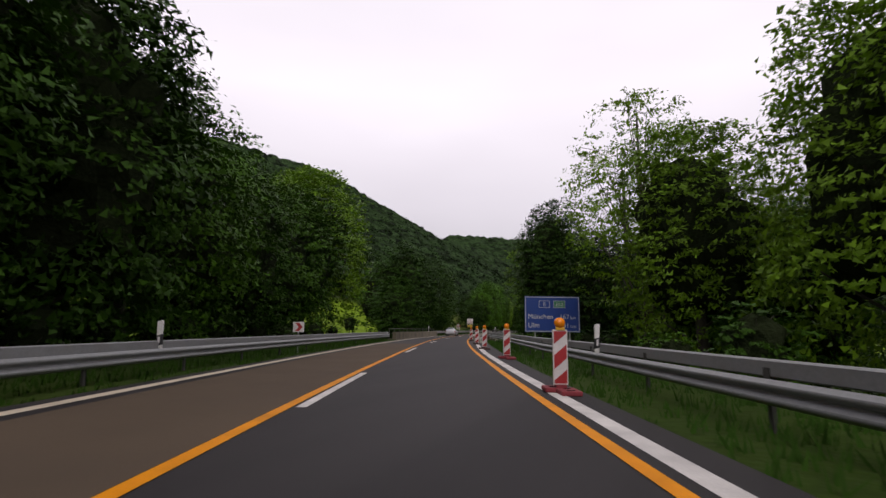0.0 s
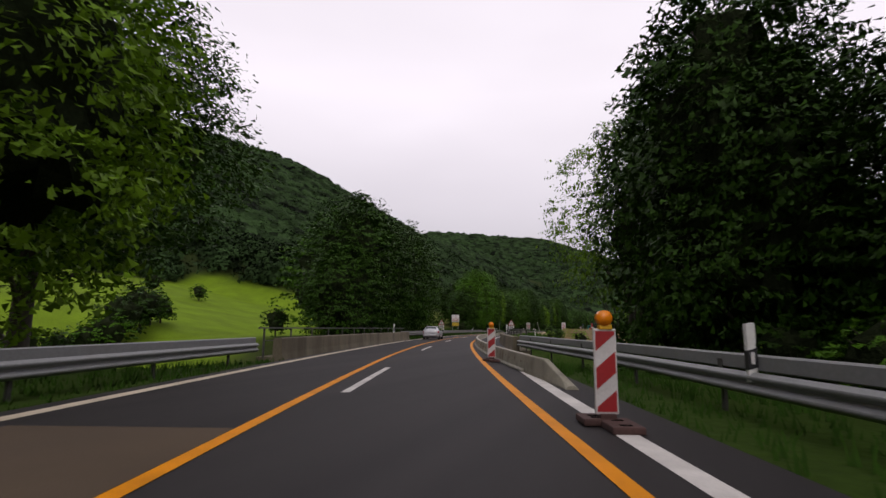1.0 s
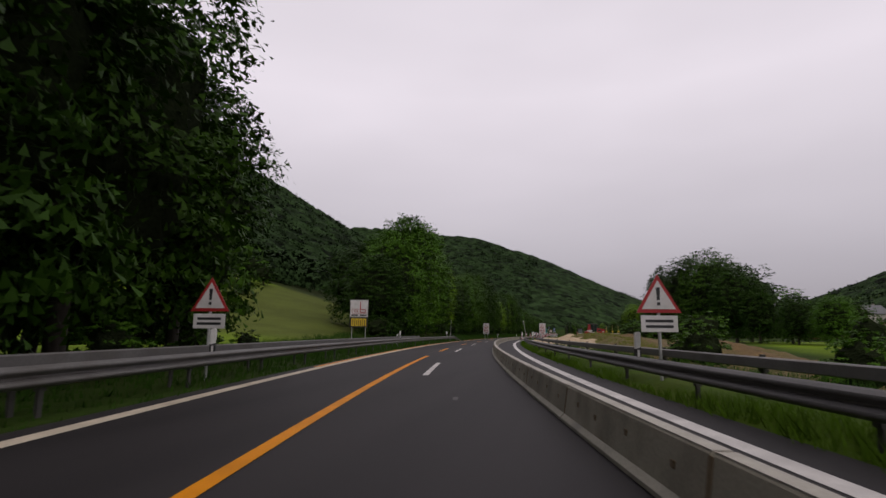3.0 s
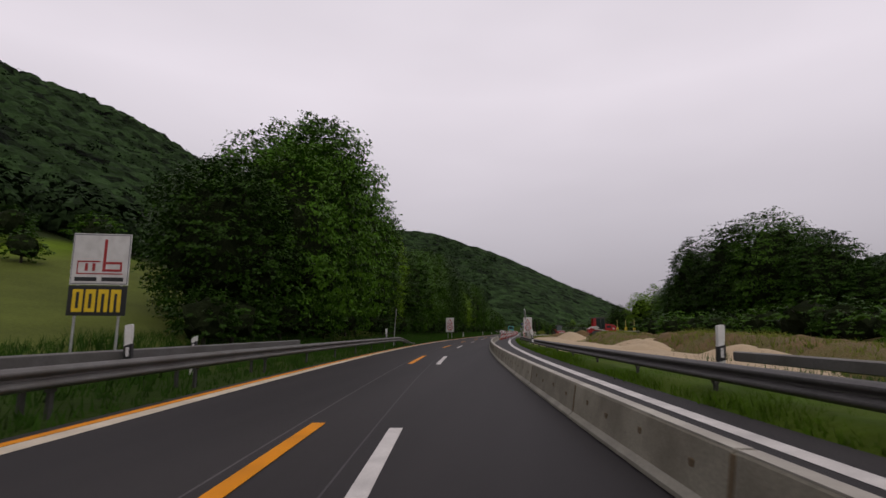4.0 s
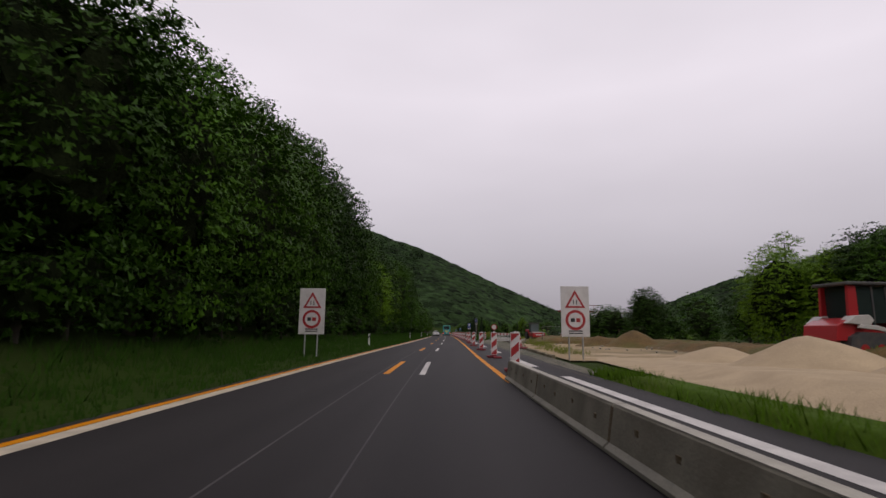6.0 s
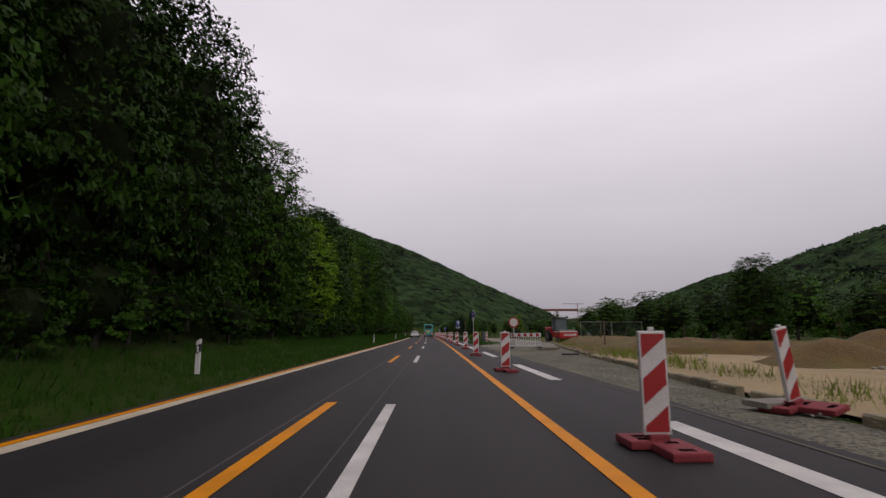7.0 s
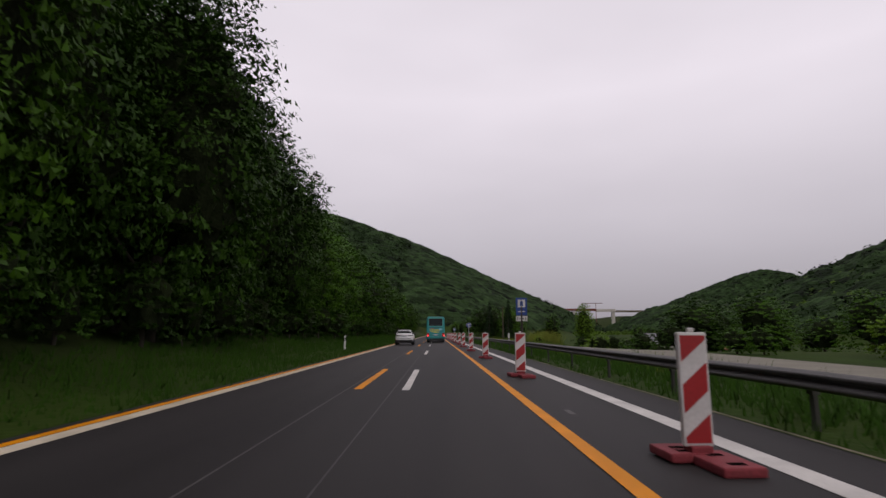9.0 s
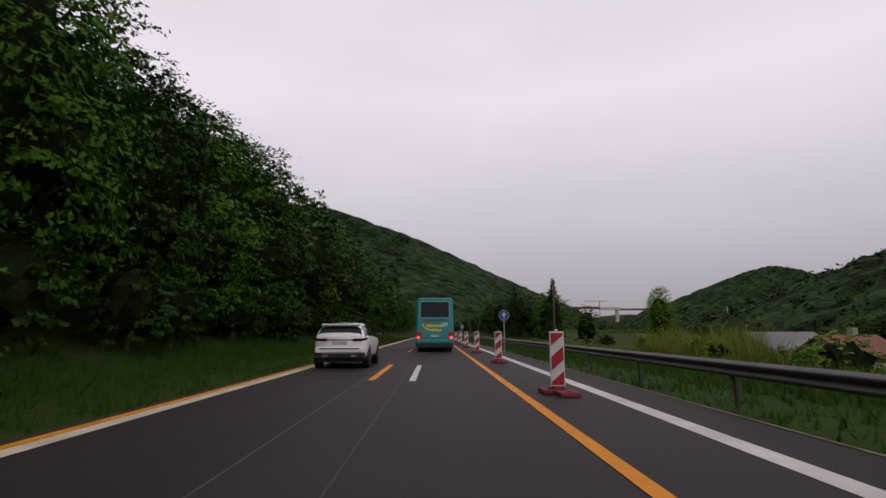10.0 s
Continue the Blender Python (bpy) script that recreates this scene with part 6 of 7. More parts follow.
LAMP_DARK = material("smoked_lamp", (0.03, 0.006, 0.007), 0.15, vary=0.1)
BRAKE_LIT = glowing("brake_lamp_lit", (1.0, 0.05, 0.05), 2.2)
PLATE_GREY = material("plate_grey", (0.4, 0.4, 0.42), 0.5, vary=0.1)


def table(rows, y):
    for (a, u), (b, w) in zip(rows, rows[1:]):
        if y <= b:
            t = max(0.0, (y - a) / (b - a))
            return u + (w - u) * t
    return rows[-1][1]


class Shell:
    """A car's skin: tables along its length (y, tail to nose) give sill, belt, roof, half width and roof half width."""

    def __init__(self, sill, belt, roof, half, roof_half):
        self.t = (sill, belt, roof, half, roof_half)

    def ring(self, y):
        zb, zl, zr, w, wr = (table(r, y) for r in self.t)
        return [(0, zb), (0.86 * w, zb), (0.97 * w, zb + 0.1), (w, zb + 0.42 * (zl - zb)), (0.995 * w, zb + 0.75 * (zl - zb)), (0.965 * w, zl), (0.5 * (0.965 * w + wr) + 0.012, 0.5 * (zl + zr)), (wr, zr - 0.07), (wr - 0.09, zr - 0.012), (0.45 * wr, zr + 0.012), (0, zr + 0.015)]

    def point(self, y, u, side, lift=0.0):
        r = self.ring(y)
        u = min(max(u, 0), len(r) - 1.0001)
        k = int(u)
        (x0, z0), (x1, z1) = r[k], r[k + 1]
        f = u - k
        n = Vector((z1 - z0, 0, -(x1 - x0)))
        if n.length < 1e-6:
            n = Vector((1, 0, 0))
        n.normalize()
        x, z = x0 + (x1 - x0) * f + n.x * lift, z0 + (z1 - z0) * f + n.z * lift
        return Vector((side * x, y, z))

    def skin(self, length, steps=44):
        bm = bmesh.new()
        rows = []
        n = len(self.ring(0))
        ys = {round(length * i / steps, 3) for i in range(steps + 1)} | {p[0] for r in self.t for p in r}
        for y in sorted(ys):
            row = [bm.verts.new(self.point(y, u, 1)) for u in range(n)]
            row += [bm.verts.new(self.point(y, u, -1)) for u in range(n - 2, 0, -1)]
            rows.append(row)
        m = len(rows[0])
        for a, b in zip(rows, rows[1:]):
            for j in range(m):
                bm.faces.new((a[j], b[j], b[(j + 1) % m], a[(j + 1) % m]))
        bm.faces.new(rows[0])
        bm.faces.new(list(reversed(rows[-1])))
        bmesh.ops.remove_doubles(bm, verts=bm.verts, dist=0.001)
        return bm

    def patch(self, corners, side, lift=0.006, nu=6, ny=8):
        """corners: (y, u) of lower tail, lower nose, upper nose, upper tail."""
        bm = bmesh.new()
        (a, b, c, d) = [Vector((p[0], p[1], 0)) for p in corners]
        g = []
        for i in range(ny + 1):
            lo, hi = a.lerp(b, i / ny), d.lerp(c, i / ny)
            g.append([bm.verts.new(self.point(lo.lerp(hi, j / nu).x, lo.lerp(hi, j / nu).y, side, lift)) for j in range(nu + 1)])
        for i in range(ny):
            for j in range(nu):
                bm.faces.new((g[i][j], g[i + 1][j], g[i + 1][j + 1], g[i][j + 1]))
        return bm


def wheel(parent, x, y, r, width, rim_mat, spokes=5):
    s = 1 if x > 0 else -1
    bm = bmesh.new()
    rod(bm, (x - s * width, y, r), (x, y, r), r, r, 32)
    bmesh.ops.bevel(bm, geom=[e for e in bm.edges if len(e.link_faces) == 2 and e.calc_face_angle(0) > 1.0], offset=0.03, segments=2, affect="EDGES")
    w = part("wheel", bm, TYRE, parent, smooth=False)
    bm = bmesh.new()
    rod(bm, (x, y, r), (x + s * 0.006, y, r), r * 0.66, r * 0.64, 28)
    rim = part("rim", bm, rim_mat, w)
    bm = bmesh.new()
    for k in range(spokes):
        a = 2 * math.pi * k / spokes
        m = Matrix.Translation((x + s * 0.012, y, r)) @ Matrix.Rotation(a, 4, "X")
        made = bmesh.ops.create_cube(bm, size=1, matrix=m @ Matrix.LocRotScale((0, 0, r * 0.34), None, (0.02, 0.07, r * 0.58)))
    part("spokes", bm, rim_mat, w)
    part("hub", rod(bmesh.new(), (x, y, r), (x + s * 0.03, y, r), 0.06, 0.05, 14), RIM_SILVER, w)
    return w


def wheel_well_shade(parent, shell, x_side, y, r, mat):
    # the body isn't cut: a black filled plate paints in the arch's dark hollow
    bm = bmesh.new()
    w = table(shell.t[3], y)
    n = 20
    lo = table(shell.t[0], y)
    pts = [(y + (r + 0.07) * math.cos(math.pi * k / n), r + (r + 0.05) * math.sin(math.pi * k / n)) for k in range(n + 1)]
    pts = [(yy, zz) for yy, zz in pts] + [(y - r - 0.07, lo), (y + r + 0.07, lo)]
    vs = [bm.verts.new((x_side * (w + 0.004), yy, zz)) for yy, zz in pts]
    bm.faces.new(vs)
    made = bmesh.ops.extrude_face_region(bm, geom=list(bm.faces))
    for v in made["geom"]:
        if isinstance(v, bmesh.types.BMVert):
            v.co.x -= x_side * 0.25
    return part("wheel_well_shade", bm, mat, parent)


def wagon(m):
    """Silver estate car, tail at y = 0."""
    t = thing("estate_car", m, "silver estate car with black roof rails on the asphalt", "car")
    L = 4.55
    sh = Shell([(0, 0.42), (0.15, 0.28), (0.6, 0.2), (4.1, 0.2), (4.4, 0.26), (L, 0.42)],
               [(0, 0.92), (0.3, 0.98), (1.5, 0.97), (3.2, 0.93), (3.45, 0.90), (4.1, 0.80), (4.4, 0.70), (L, 0.62)],
               [(0, 1.0), (0.12, 1.18), (0.42, 1.42), (0.9, 1.475), (1.9, 1.485), (2.45, 1.44), (2.9, 1.28), (3.3, 1.06), (3.45, 0.98), (4.1, 0.86), (4.4, 0.75), (L, 0.64)],
               [(0, 0.72), (0.15, 0.82), (0.5, 0.885), (3.8, 0.89), (4.2, 0.85), (4.42, 0.74), (L, 0.6)],
               [(0, 0.62), (0.4, 0.60), (1.5, 0.60), (2.5, 0.58), (3.3, 0.64), (3.6, 0.78), (4.2, 0.72), (L, 0.5)])
    part("body", sh.skin(L, 60), SILVER, t, smooth=True)
    for side in (1, -1):
        part("rear_quarter_window", sh.patch([(0.45, 5.2), (1.08, 5.2), (1.12, 7.0), (0.72, 7.0)], side), CAR_GLASS, t, smooth=True)
        part("rear_door_window", sh.patch([(1.16, 5.2), (2.0, 5.2), (1.98, 7.0), (1.19, 7.0)], side), CAR_GLASS, t, smooth=True)
        part("front_door_window", sh.patch([(2.1, 5.2), (3.08, 5.2), (2.52, 6.95), (2.08, 7.0)], side), CAR_GLASS, t, smooth=True)
        part("window_trim", sh.patch([(0.4, 5.02), (3.25, 5.02), (3.2, 5.16), (0.42, 5.16)], side, 0.009, 1, 20), CHROME, t, smooth=True)
        part("pillar_trim", sh.patch([(1.98, 5.2), (2.12, 5.2), (2.1, 7.0), (1.96, 7.0)], side, 0.005, 4, 1), TRIM, t)
        part("sill_trim", sh.patch([(0.75, 1.75), (3.35, 1.75), (3.35, 1.95), (0.75, 1.95)], side, 0.008, 1, 12), CHROME, t)
        for y in (1.12, 2.06, 3.16):
            part("door_gap", sh.patch([(y - 0.005, 2.2), (y + 0.005, 2.2), (y + 0.005, 4.98), (y - 0.005, 4.98)], side, 0.002, 8, 1), TRIM, t)
        for y in (1.18, 2.14):
            z = 0.82
            bm = box(bmesh.new(), side * 0.87 if side > 0 else -0.915, side * 0.915 if side > 0 else -0.87, y, y + 0.2, z, z + 0.03, 0.01)
            part("door_handle", bm, SILVER, t)
        bm = bmesh.new()
        bmesh.ops.create_uvsphere(bm, u_segments=18, v_segments=10, radius=1, matrix=Matrix.LocRotScale((side * 0.98, 3.0, 1.0), None, (0.115, 0.085, 0.085)))
        for v in bm.verts:
            v.co.y = max(v.co.y, 2.96)
        mir = part("wing_mirror", bm, SILVER, t, smooth=True)
        bm = bmesh.new()
        bmesh.ops.create_uvsphere(bm, u_segments=18, v_segments=10, radius=1, matrix=Matrix.LocRotScale((side * 0.98, 2.955, 1.0), None, (0.1, 0.012, 0.07)))
        part("mirror_glass", bm, GLASS, mir, smooth=True)
        part("mirror_arm", box(bmesh.new(), min(side * 0.84, side * 0.92), max(side * 0.84, side * 0.92), 2.97, 3.03, 0.93, 0.98, 0.01), TRIM, mir)
        bm = bmesh.new()
        run = [(0.42, 1.43), (0.62, 1.505), (1.0, 1.53), (1.6, 1.54), (2.1, 1.525), (2.42, 1.485), (2.6, 1.42)]
        for (ya, za), (yb, zb) in zip(run, run[1:]):
            rod(bm, (side * 0.545, ya, za), (side * 0.545, yb, zb), 0.016)
        part("roof_rail", bm, TRIM, t)
        part("tail_lamp", sh.patch([(0.01, 3.7), (0.36, 3.9), (0.34, 4.9), (0.01, 4.9)], side, 0.008), LAMP_RED, t)
        part("headlamp", sh.patch([(4.12, 4.1), (4.42, 3.8), (4.4, 4.9), (4.05, 5.0)], side, 0.006), CAR_GLASS, t)
        for y in (0.86, 3.44):
            wheel_well_shade(t, sh, side, y, 0.33, TRIM)
            wheel(t, side * 0.905, y, 0.315, 0.22, RIM)
    part("windscreen", plate(bmesh.new(), [(-0.62, 0), (0.62, 0), (0.52, 0.72), (-0.52, 0.72)], 0.004, pose(0, 3.24, 1.06, 62, 0, 0)), CAR_GLASS, t)
    part("tailgate_window", plate(bmesh.new(), [(-0.6, 0), (0.6, 0), (0.5, 0.42), (-0.5, 0.42)], 0.004, pose(0, 0.06, 1.06, -33, 0, 0)), CAR_GLASS, t)
    part("number_plate", box(bmesh.new(), -0.26, 0.26, -0.012, 0.0, 0.74, 0.85), PLATE_GREY, t)
    part("bumper", box(bmesh.new(), -0.74, 0.74, -0.05, 0.16, 0.4, 0.62, 0.05), SILVER, t)
    return t


wagon(stand(86.35, -2.2) @ Matrix.Diagonal((0.96, 0.92, 0.89, 1)))


def suv(m):
    """White compact off-roader seen from behind, tail at y = 0."""
    t = thing("compact_suv", m, "white compact off-road car with dark tinted glass", "car")
    L = 4.36
    sh = Shell([(0, 0.5), (0.15, 0.36), (0.5, 0.3), (3.9, 0.3), (4.2, 0.36), (L, 0.5)],
               [(0, 1.06), (0.4, 1.12), (2.0, 1.10), (3.1, 1.04), (3.9, 0.98), (4.2, 0.88), (L, 0.8)],
               [(0, 1.14), (0.05, 1.22), (0.22, 1.47), (0.4, 1.545), (0.9, 1.59), (1.8, 1.61), (2.2, 1.58), (2.7, 1.40), (3.15, 1.14), (3.9, 1.05), (4.2, 0.94), (L, 0.82)],
               [(0, 0.80), (0.15, 0.90), (0.5, 0.96), (3.7, 0.96), (4.1, 0.9), (L, 0.68)],
               [(0, 0.78), (0.2, 0.70), (0.5, 0.67), (1.6, 0.66), (2.4, 0.63), (3.15, 0.70), (3.6, 0.84), (L, 0.55)])
    part("body", sh.skin(L, 56), WHITE_CAR, t, smooth=True)
    for side in (1, -1):
        for a, b, c, d in ((0.16, 1.05, 1.05, 0.34), (1.09, 1.95, 1.93, 1.09), (2.02, 2.95, 2.32, 2.0)):
            part("side_window", sh.patch([(a, 5.1), (b, 5.1), (c, 6.95), (d, 6.95)], side), GLASS, t, smooth=True)
        part("lower_cladding", sh.patch([(0.2, 1.0), (4.1, 1.0), (4.1, 2.05), (0.2, 2.05)], side, 0.008, 2, 12), TRIM, t)
        part("tail_lamp", sh.patch([(0.0, 4.35), (0.4, 4.5), (0.36, 4.95), (0.0, 4.95)], side, 0.01), LAMP_DARK, t, "smoked dark tail lamp")
        part("rear_lamp", box(bmesh.new(), min(side * 0.44, side * 0.8), max(side * 0.44, side * 0.8), -0.02, 0.06, 0.955, 1.05, 0.02), LAMP_DARK, t, "smoked dark tail lamp")
        for y in (1.07, 2.0, 3.05):
            part("door_gap", sh.patch([(y - 0.005, 2.2), (y + 0.005, 2.2), (y + 0.005, 4.98), (y - 0.005, 4.98)], side, 0.002, 8, 1), TRIM, t)
        for y in (1.15, 2.1):
            part("door_handle", box(bmesh.new(), min(side * 0.93, side * 0.975), max(side * 0.93, side * 0.975), y, y + 0.18, 0.96, 0.99, 0.008), WHITE_CAR, t)
        part("wing_mirror", box(bmesh.new(), min(side * 0.95, side * 1.14), max(side * 0.95, side * 1.14), 2.8, 2.94, 1.06, 1.22, 0.03), TRIM, t)
        for y in (0.78, 3.44):
            wheel_well_shade(t, sh, side, y, 0.38, TRIM)
            wheel(t, side * 0.98, y, 0.365, 0.25, RIM)
    for side in (1, -1):
        part("tailgate_window", sh.patch([(0.055, 7.0), (0.2, 7.0), (0.2, 10), (0.055, 10)], side, 0.014, 8, 6), GLASS, t, smooth=True)
    part("roof_spoiler", box(bmesh.new(), -0.66, 0.66, 0.08, 0.5, 1.5, 1.56, 0.02), WHITE_CAR, t)
    part("spoiler_top", box(bmesh.new(), -0.4, 0.4, 0.1, 0.46, 1.545, 1.575, 0.01), TRIM, t)
    part("lower_valance", box(bmesh.new(), -0.88, 0.88, -0.03, 0.25, 0.36, 0.57, 0.04), TRIM, t)
    part("tail_band", box(bmesh.new(), -0.62, 0.62, -0.012, 0.03, 0.985, 1.02), TRIM, t)
    part("number_plate", box(bmesh.new(), -0.26, 0.26, -0.014, 0.01, 0.84, 0.95), PLATE_GREY, t)
    b = part("bumper", box(bmesh.new(), -0.84, 0.84, -0.07, 0.2, 0.56, 0.74, 0.05), WHITE_CAR, t)
    part("reflector_strip", box(bmesh.new(), -0.7, 0.7, -0.076, -0.068, 0.68, 0.72), TRIM, b)
    part("skid_plate", box(bmesh.new(), -0.62, 0.62, -0.06, 0.2, 0.5, 0.6, 0.03), RIM_SILVER, t)
    part("underbody", box(bmesh.new(), -0.8, 0.8, 0.1, 4.1, 0.22, 0.36), TRIM, t)
    for x in (-0.5, 0.5):
        part("exhaust", box(bmesh.new(), x - 0.09, x + 0.09, -0.08, 0.1, 0.4, 0.47, 0.015), CHROME, t)
    return t


suv(stand(335.4, -2.5) @ Matrix.Scale(0.91, 4))


def coach(m):
    """Teal touring coach, tail at y = 0."""
    t = thing("coach", m, "teal touring coach with yellow tail graphics and lit brake lamps", "bus")
    W, H, L = 1.26, 3.45, 12.0
    bm = bmesh.new()
    made = bmesh.ops.create_cube(bm, size=1, matrix=Matrix.LocRotScale((0, L / 2, (H + 0.36) / 2), None, (2 * W, L, H - 0.36)))
    for v in bm.verts:
        if v.co.z > 2:
            v.co.x *= 0.95
            if v.co.y < 1:
                v.co.y += 0.22
    bmesh.ops.bevel(bm, geom=list(bm.edges), offset=0.14, segments=4, affect="EDGES", profile=0.6)
    part("body", bm, TEAL, t, smooth=False)
    # tail: the skin leans forward towards the roof
    def tail(z):
        return 0.22 * max(0.0, (z - 0.36) / (H - 0.36))

    def tail_plate(name, x0, x1, z0, z1, mat, lift, label="", r=0.05, parent=None):
        bm = bmesh.new()
        c = []
        for cx, cz, a0 in ((x1 - r, z1 - r, 0), (x0 + r, z1 - r, 90), (x0 + r, z0 + r, 180), (x1 - r, z0 + r, 270)):
            for k in range(5):
                a = radians(a0 + 22.5 * k)
                c.append((cx + r * math.cos(a), cz + r * math.sin(a)))
        vs = [bm.verts.new((x, tail(z) - lift, z)) for x, z in c]
        ws = [bm.verts.new((x, tail(z) + 0.05, z)) for x, z in c]
        bm.faces.new(vs)
        for k in range(len(c)):
            bm.faces.new((vs[k], ws[k], ws[(k + 1) % len(c)], vs[(k + 1) % len(c)]))
        return part(name, bm, mat, parent or t, label)
    tail_plate("window_frame", -0.98, 0.98, 2.18, 3.36, TEAL_PALE, 0.006, r=0.14)
    tail_plate("window_seal", -0.93, 0.93, 2.23, 3.25, TRIM, 0.009, r=0.12)
    win = tail_plate("rear_window", -0.9, 0.9, 2.26, 3.22, GLASS, 0.012, r=0.1)
    for x in (-0.5, 0.5):
        part("window_sticker", plate(bmesh.new(), [(x - 0.25, 2.3), (x + 0.25, 2.3), (x + 0.2, 2.42), (x - 0.2, 2.42)], 0.003, pose(0, 0.12, 0)), TRIM, win)
    for x in (-0.3, 0.35):
        part("wiper", rod(bmesh.new(), (x, tail(2.3) - 0.03, 2.3), (x + 0.42, tail(2.42) - 0.03, 2.42), 0.012, 0.012, 6), BLACK, win)
    part("roof_visor", box(bmesh.new(), -1.06, 1.06, 0.17, 0.6, H - 0.05, H + 0.05, 0.04), TEAL_PALE, t)
    eng = tail_plate("engine_flap", -0.95, 0.95, 1.1, 2.1, TEAL, 0.01)
    for z in (1.97, 2.05):
        tail_plate("vent_slot", -0.8, 0.8, z, z + 0.035, TRIM, 0.016, r=0.01, parent=eng)
    YELLOW = material("coach_yellow", (0.55, 0.50, 0.03), 0.45, vary=0.1)
    PALE = material("coach_pale_blue", (0.20, 0.42, 0.52), 0.45, vary=0.1)
    WARM = material("coach_red", (0.3, 0.06, 0.04), 0.45, vary=0.1)
    for x, z, w, h in ((-0.55, 1.62, 0.16, 0.17), (-0.36, 1.6, 0.14, 0.17), (-0.19, 1.6, 0.14, 0.17), (-0.02, 1.6, 0.14, 0.17), (0.15, 1.6, 0.14, 0.17), (0.32, 1.6, 0.14, 0.17), (0.49, 1.61, 0.13, 0.16), (-0.25, 1.42, 0.5, 0.08)):
        tail_plate("yellow_shape", x, x + w, z, z + h, YELLOW, 0.016, r=0.03, parent=eng)
    bm = bmesh.new()
    pts = []
    for k in range(15):
        a = radians(170 + 130 * k / 14)
        pts.append((math.cos(a), math.sin(a)))
    outer = [(0.05 + 0.85 * c, 1.75 + 0.42 * s) for c, s in pts]
    inner = [(0.05 + 0.78 * c, 1.77 + 0.34 * s) for c, s in reversed(pts)]
    ring = outer + inner
    vs = [bm.verts.new((x, tail(z) - 0.017, z)) for x, z in ring]
    n = len(outer)
    for k in range(n - 1):
        bm.faces.new((vs[k], vs[k + 1], vs[2 * n - 2 - k], vs[2 * n - 1 - k]))
    part("yellow_swoosh", bm, YELLOW, eng)
    tail_plate("red_shape", -0.7, -0.2, 1.82, 1.92, WARM, 0.016, r=0.04, parent=eng)
    tail_plate("pale_shape", 0.45, 0.85, 1.66, 1.9, PALE, 0.0165, r=0.06, parent=eng)
    for side in (-1, 1):
        lamp = tail_plate("lamp_cluster", min(side * 0.86, side * 1.2), max(side * 0.86, side * 1.2), 0.78, 1.3, LAMP_RED, 0.014)
        tail_plate("brake_lamp", min(side * 0.98, side * 1.16), max(side * 0.98, side * 1.16), 0.86, 1.02, BRAKE_LIT, 0.02, r=0.06, parent=lamp)
        for y in (3.2, 9.6):
            wheel(t, side * 1.2, y, 0.5, 0.32, RIM_SILVER, 8)
        part("side_glass", box(bmesh.new(), min(side * 1.2, side * 1.245), max(side * 1.2, side * 1.245), 0.8, 11.4, 1.95, 3.0, 0.02), GLASS, t)
    tail_plate("number_plate", -0.27, 0.27, 0.98, 1.1, PLATE_GREY, 0.016, r=0.01)
    part("bumper", box(bmesh.new(), -1.22, 1.22, -0.08, 0.3, 0.54, 0.8, 0.06), TEAL, t)
    tail_plate("bumper_stripe", -0.8, 0.8, 0.86, 0.92, TEAL_DARK, 0.014, r=0.02)
    part("tail_skirt", box(bmesh.new(), -1.18, 1.18, -0.05, 0.3, 0.28, 0.55, 0.04), TRIM, t)
    part("underbody", box(bmesh.new(), -1.1, 1.1, 0.15, 11.5, 0.25, 0.5), TRIM, t)
    return t


coach(stand(349.4, 0.52) @ Matrix.Scale(0.9, 4))

# ---- machines on the site ----
MACHINE_RED = car_paint("machine_red", (0.32, 0.012, 0.015), 0.0, 0.4)
MACHINE_GREY = material("machine_grey", (0.06, 0.06, 0.06), 0.6, 0.3, vary=0.3, dirt=(0.16, 0.12, 0.08), dirt_scale=2)
DRUM = material("drum_steel", (0.11, 0.10, 0.09), 0.55, 0.5, vary=0.3, scale=3)
CAB_PANE = material("cab_pane", (0.10, 0.12, 0.12), 0.08, vary=0.1, bump=0, spec=0.5)
PALE_TOP = material("pale_hood", (0.42, 0.40, 0.37), 0.6, vary=0.15)
CAB_DARK = material("dark_cab_pane", (0.02, 0.028, 0.026), 0.08, vary=0.1, bump=0, spec=0.4)
MAST_PALE = material("mast_pale", (0.55, 0.47, 0.16), 0.5, vary=0.1)
MAST_YELLOW = material("mast_yellow", (0.62, 0.45, 0.02), 0.5, vary=0.1)


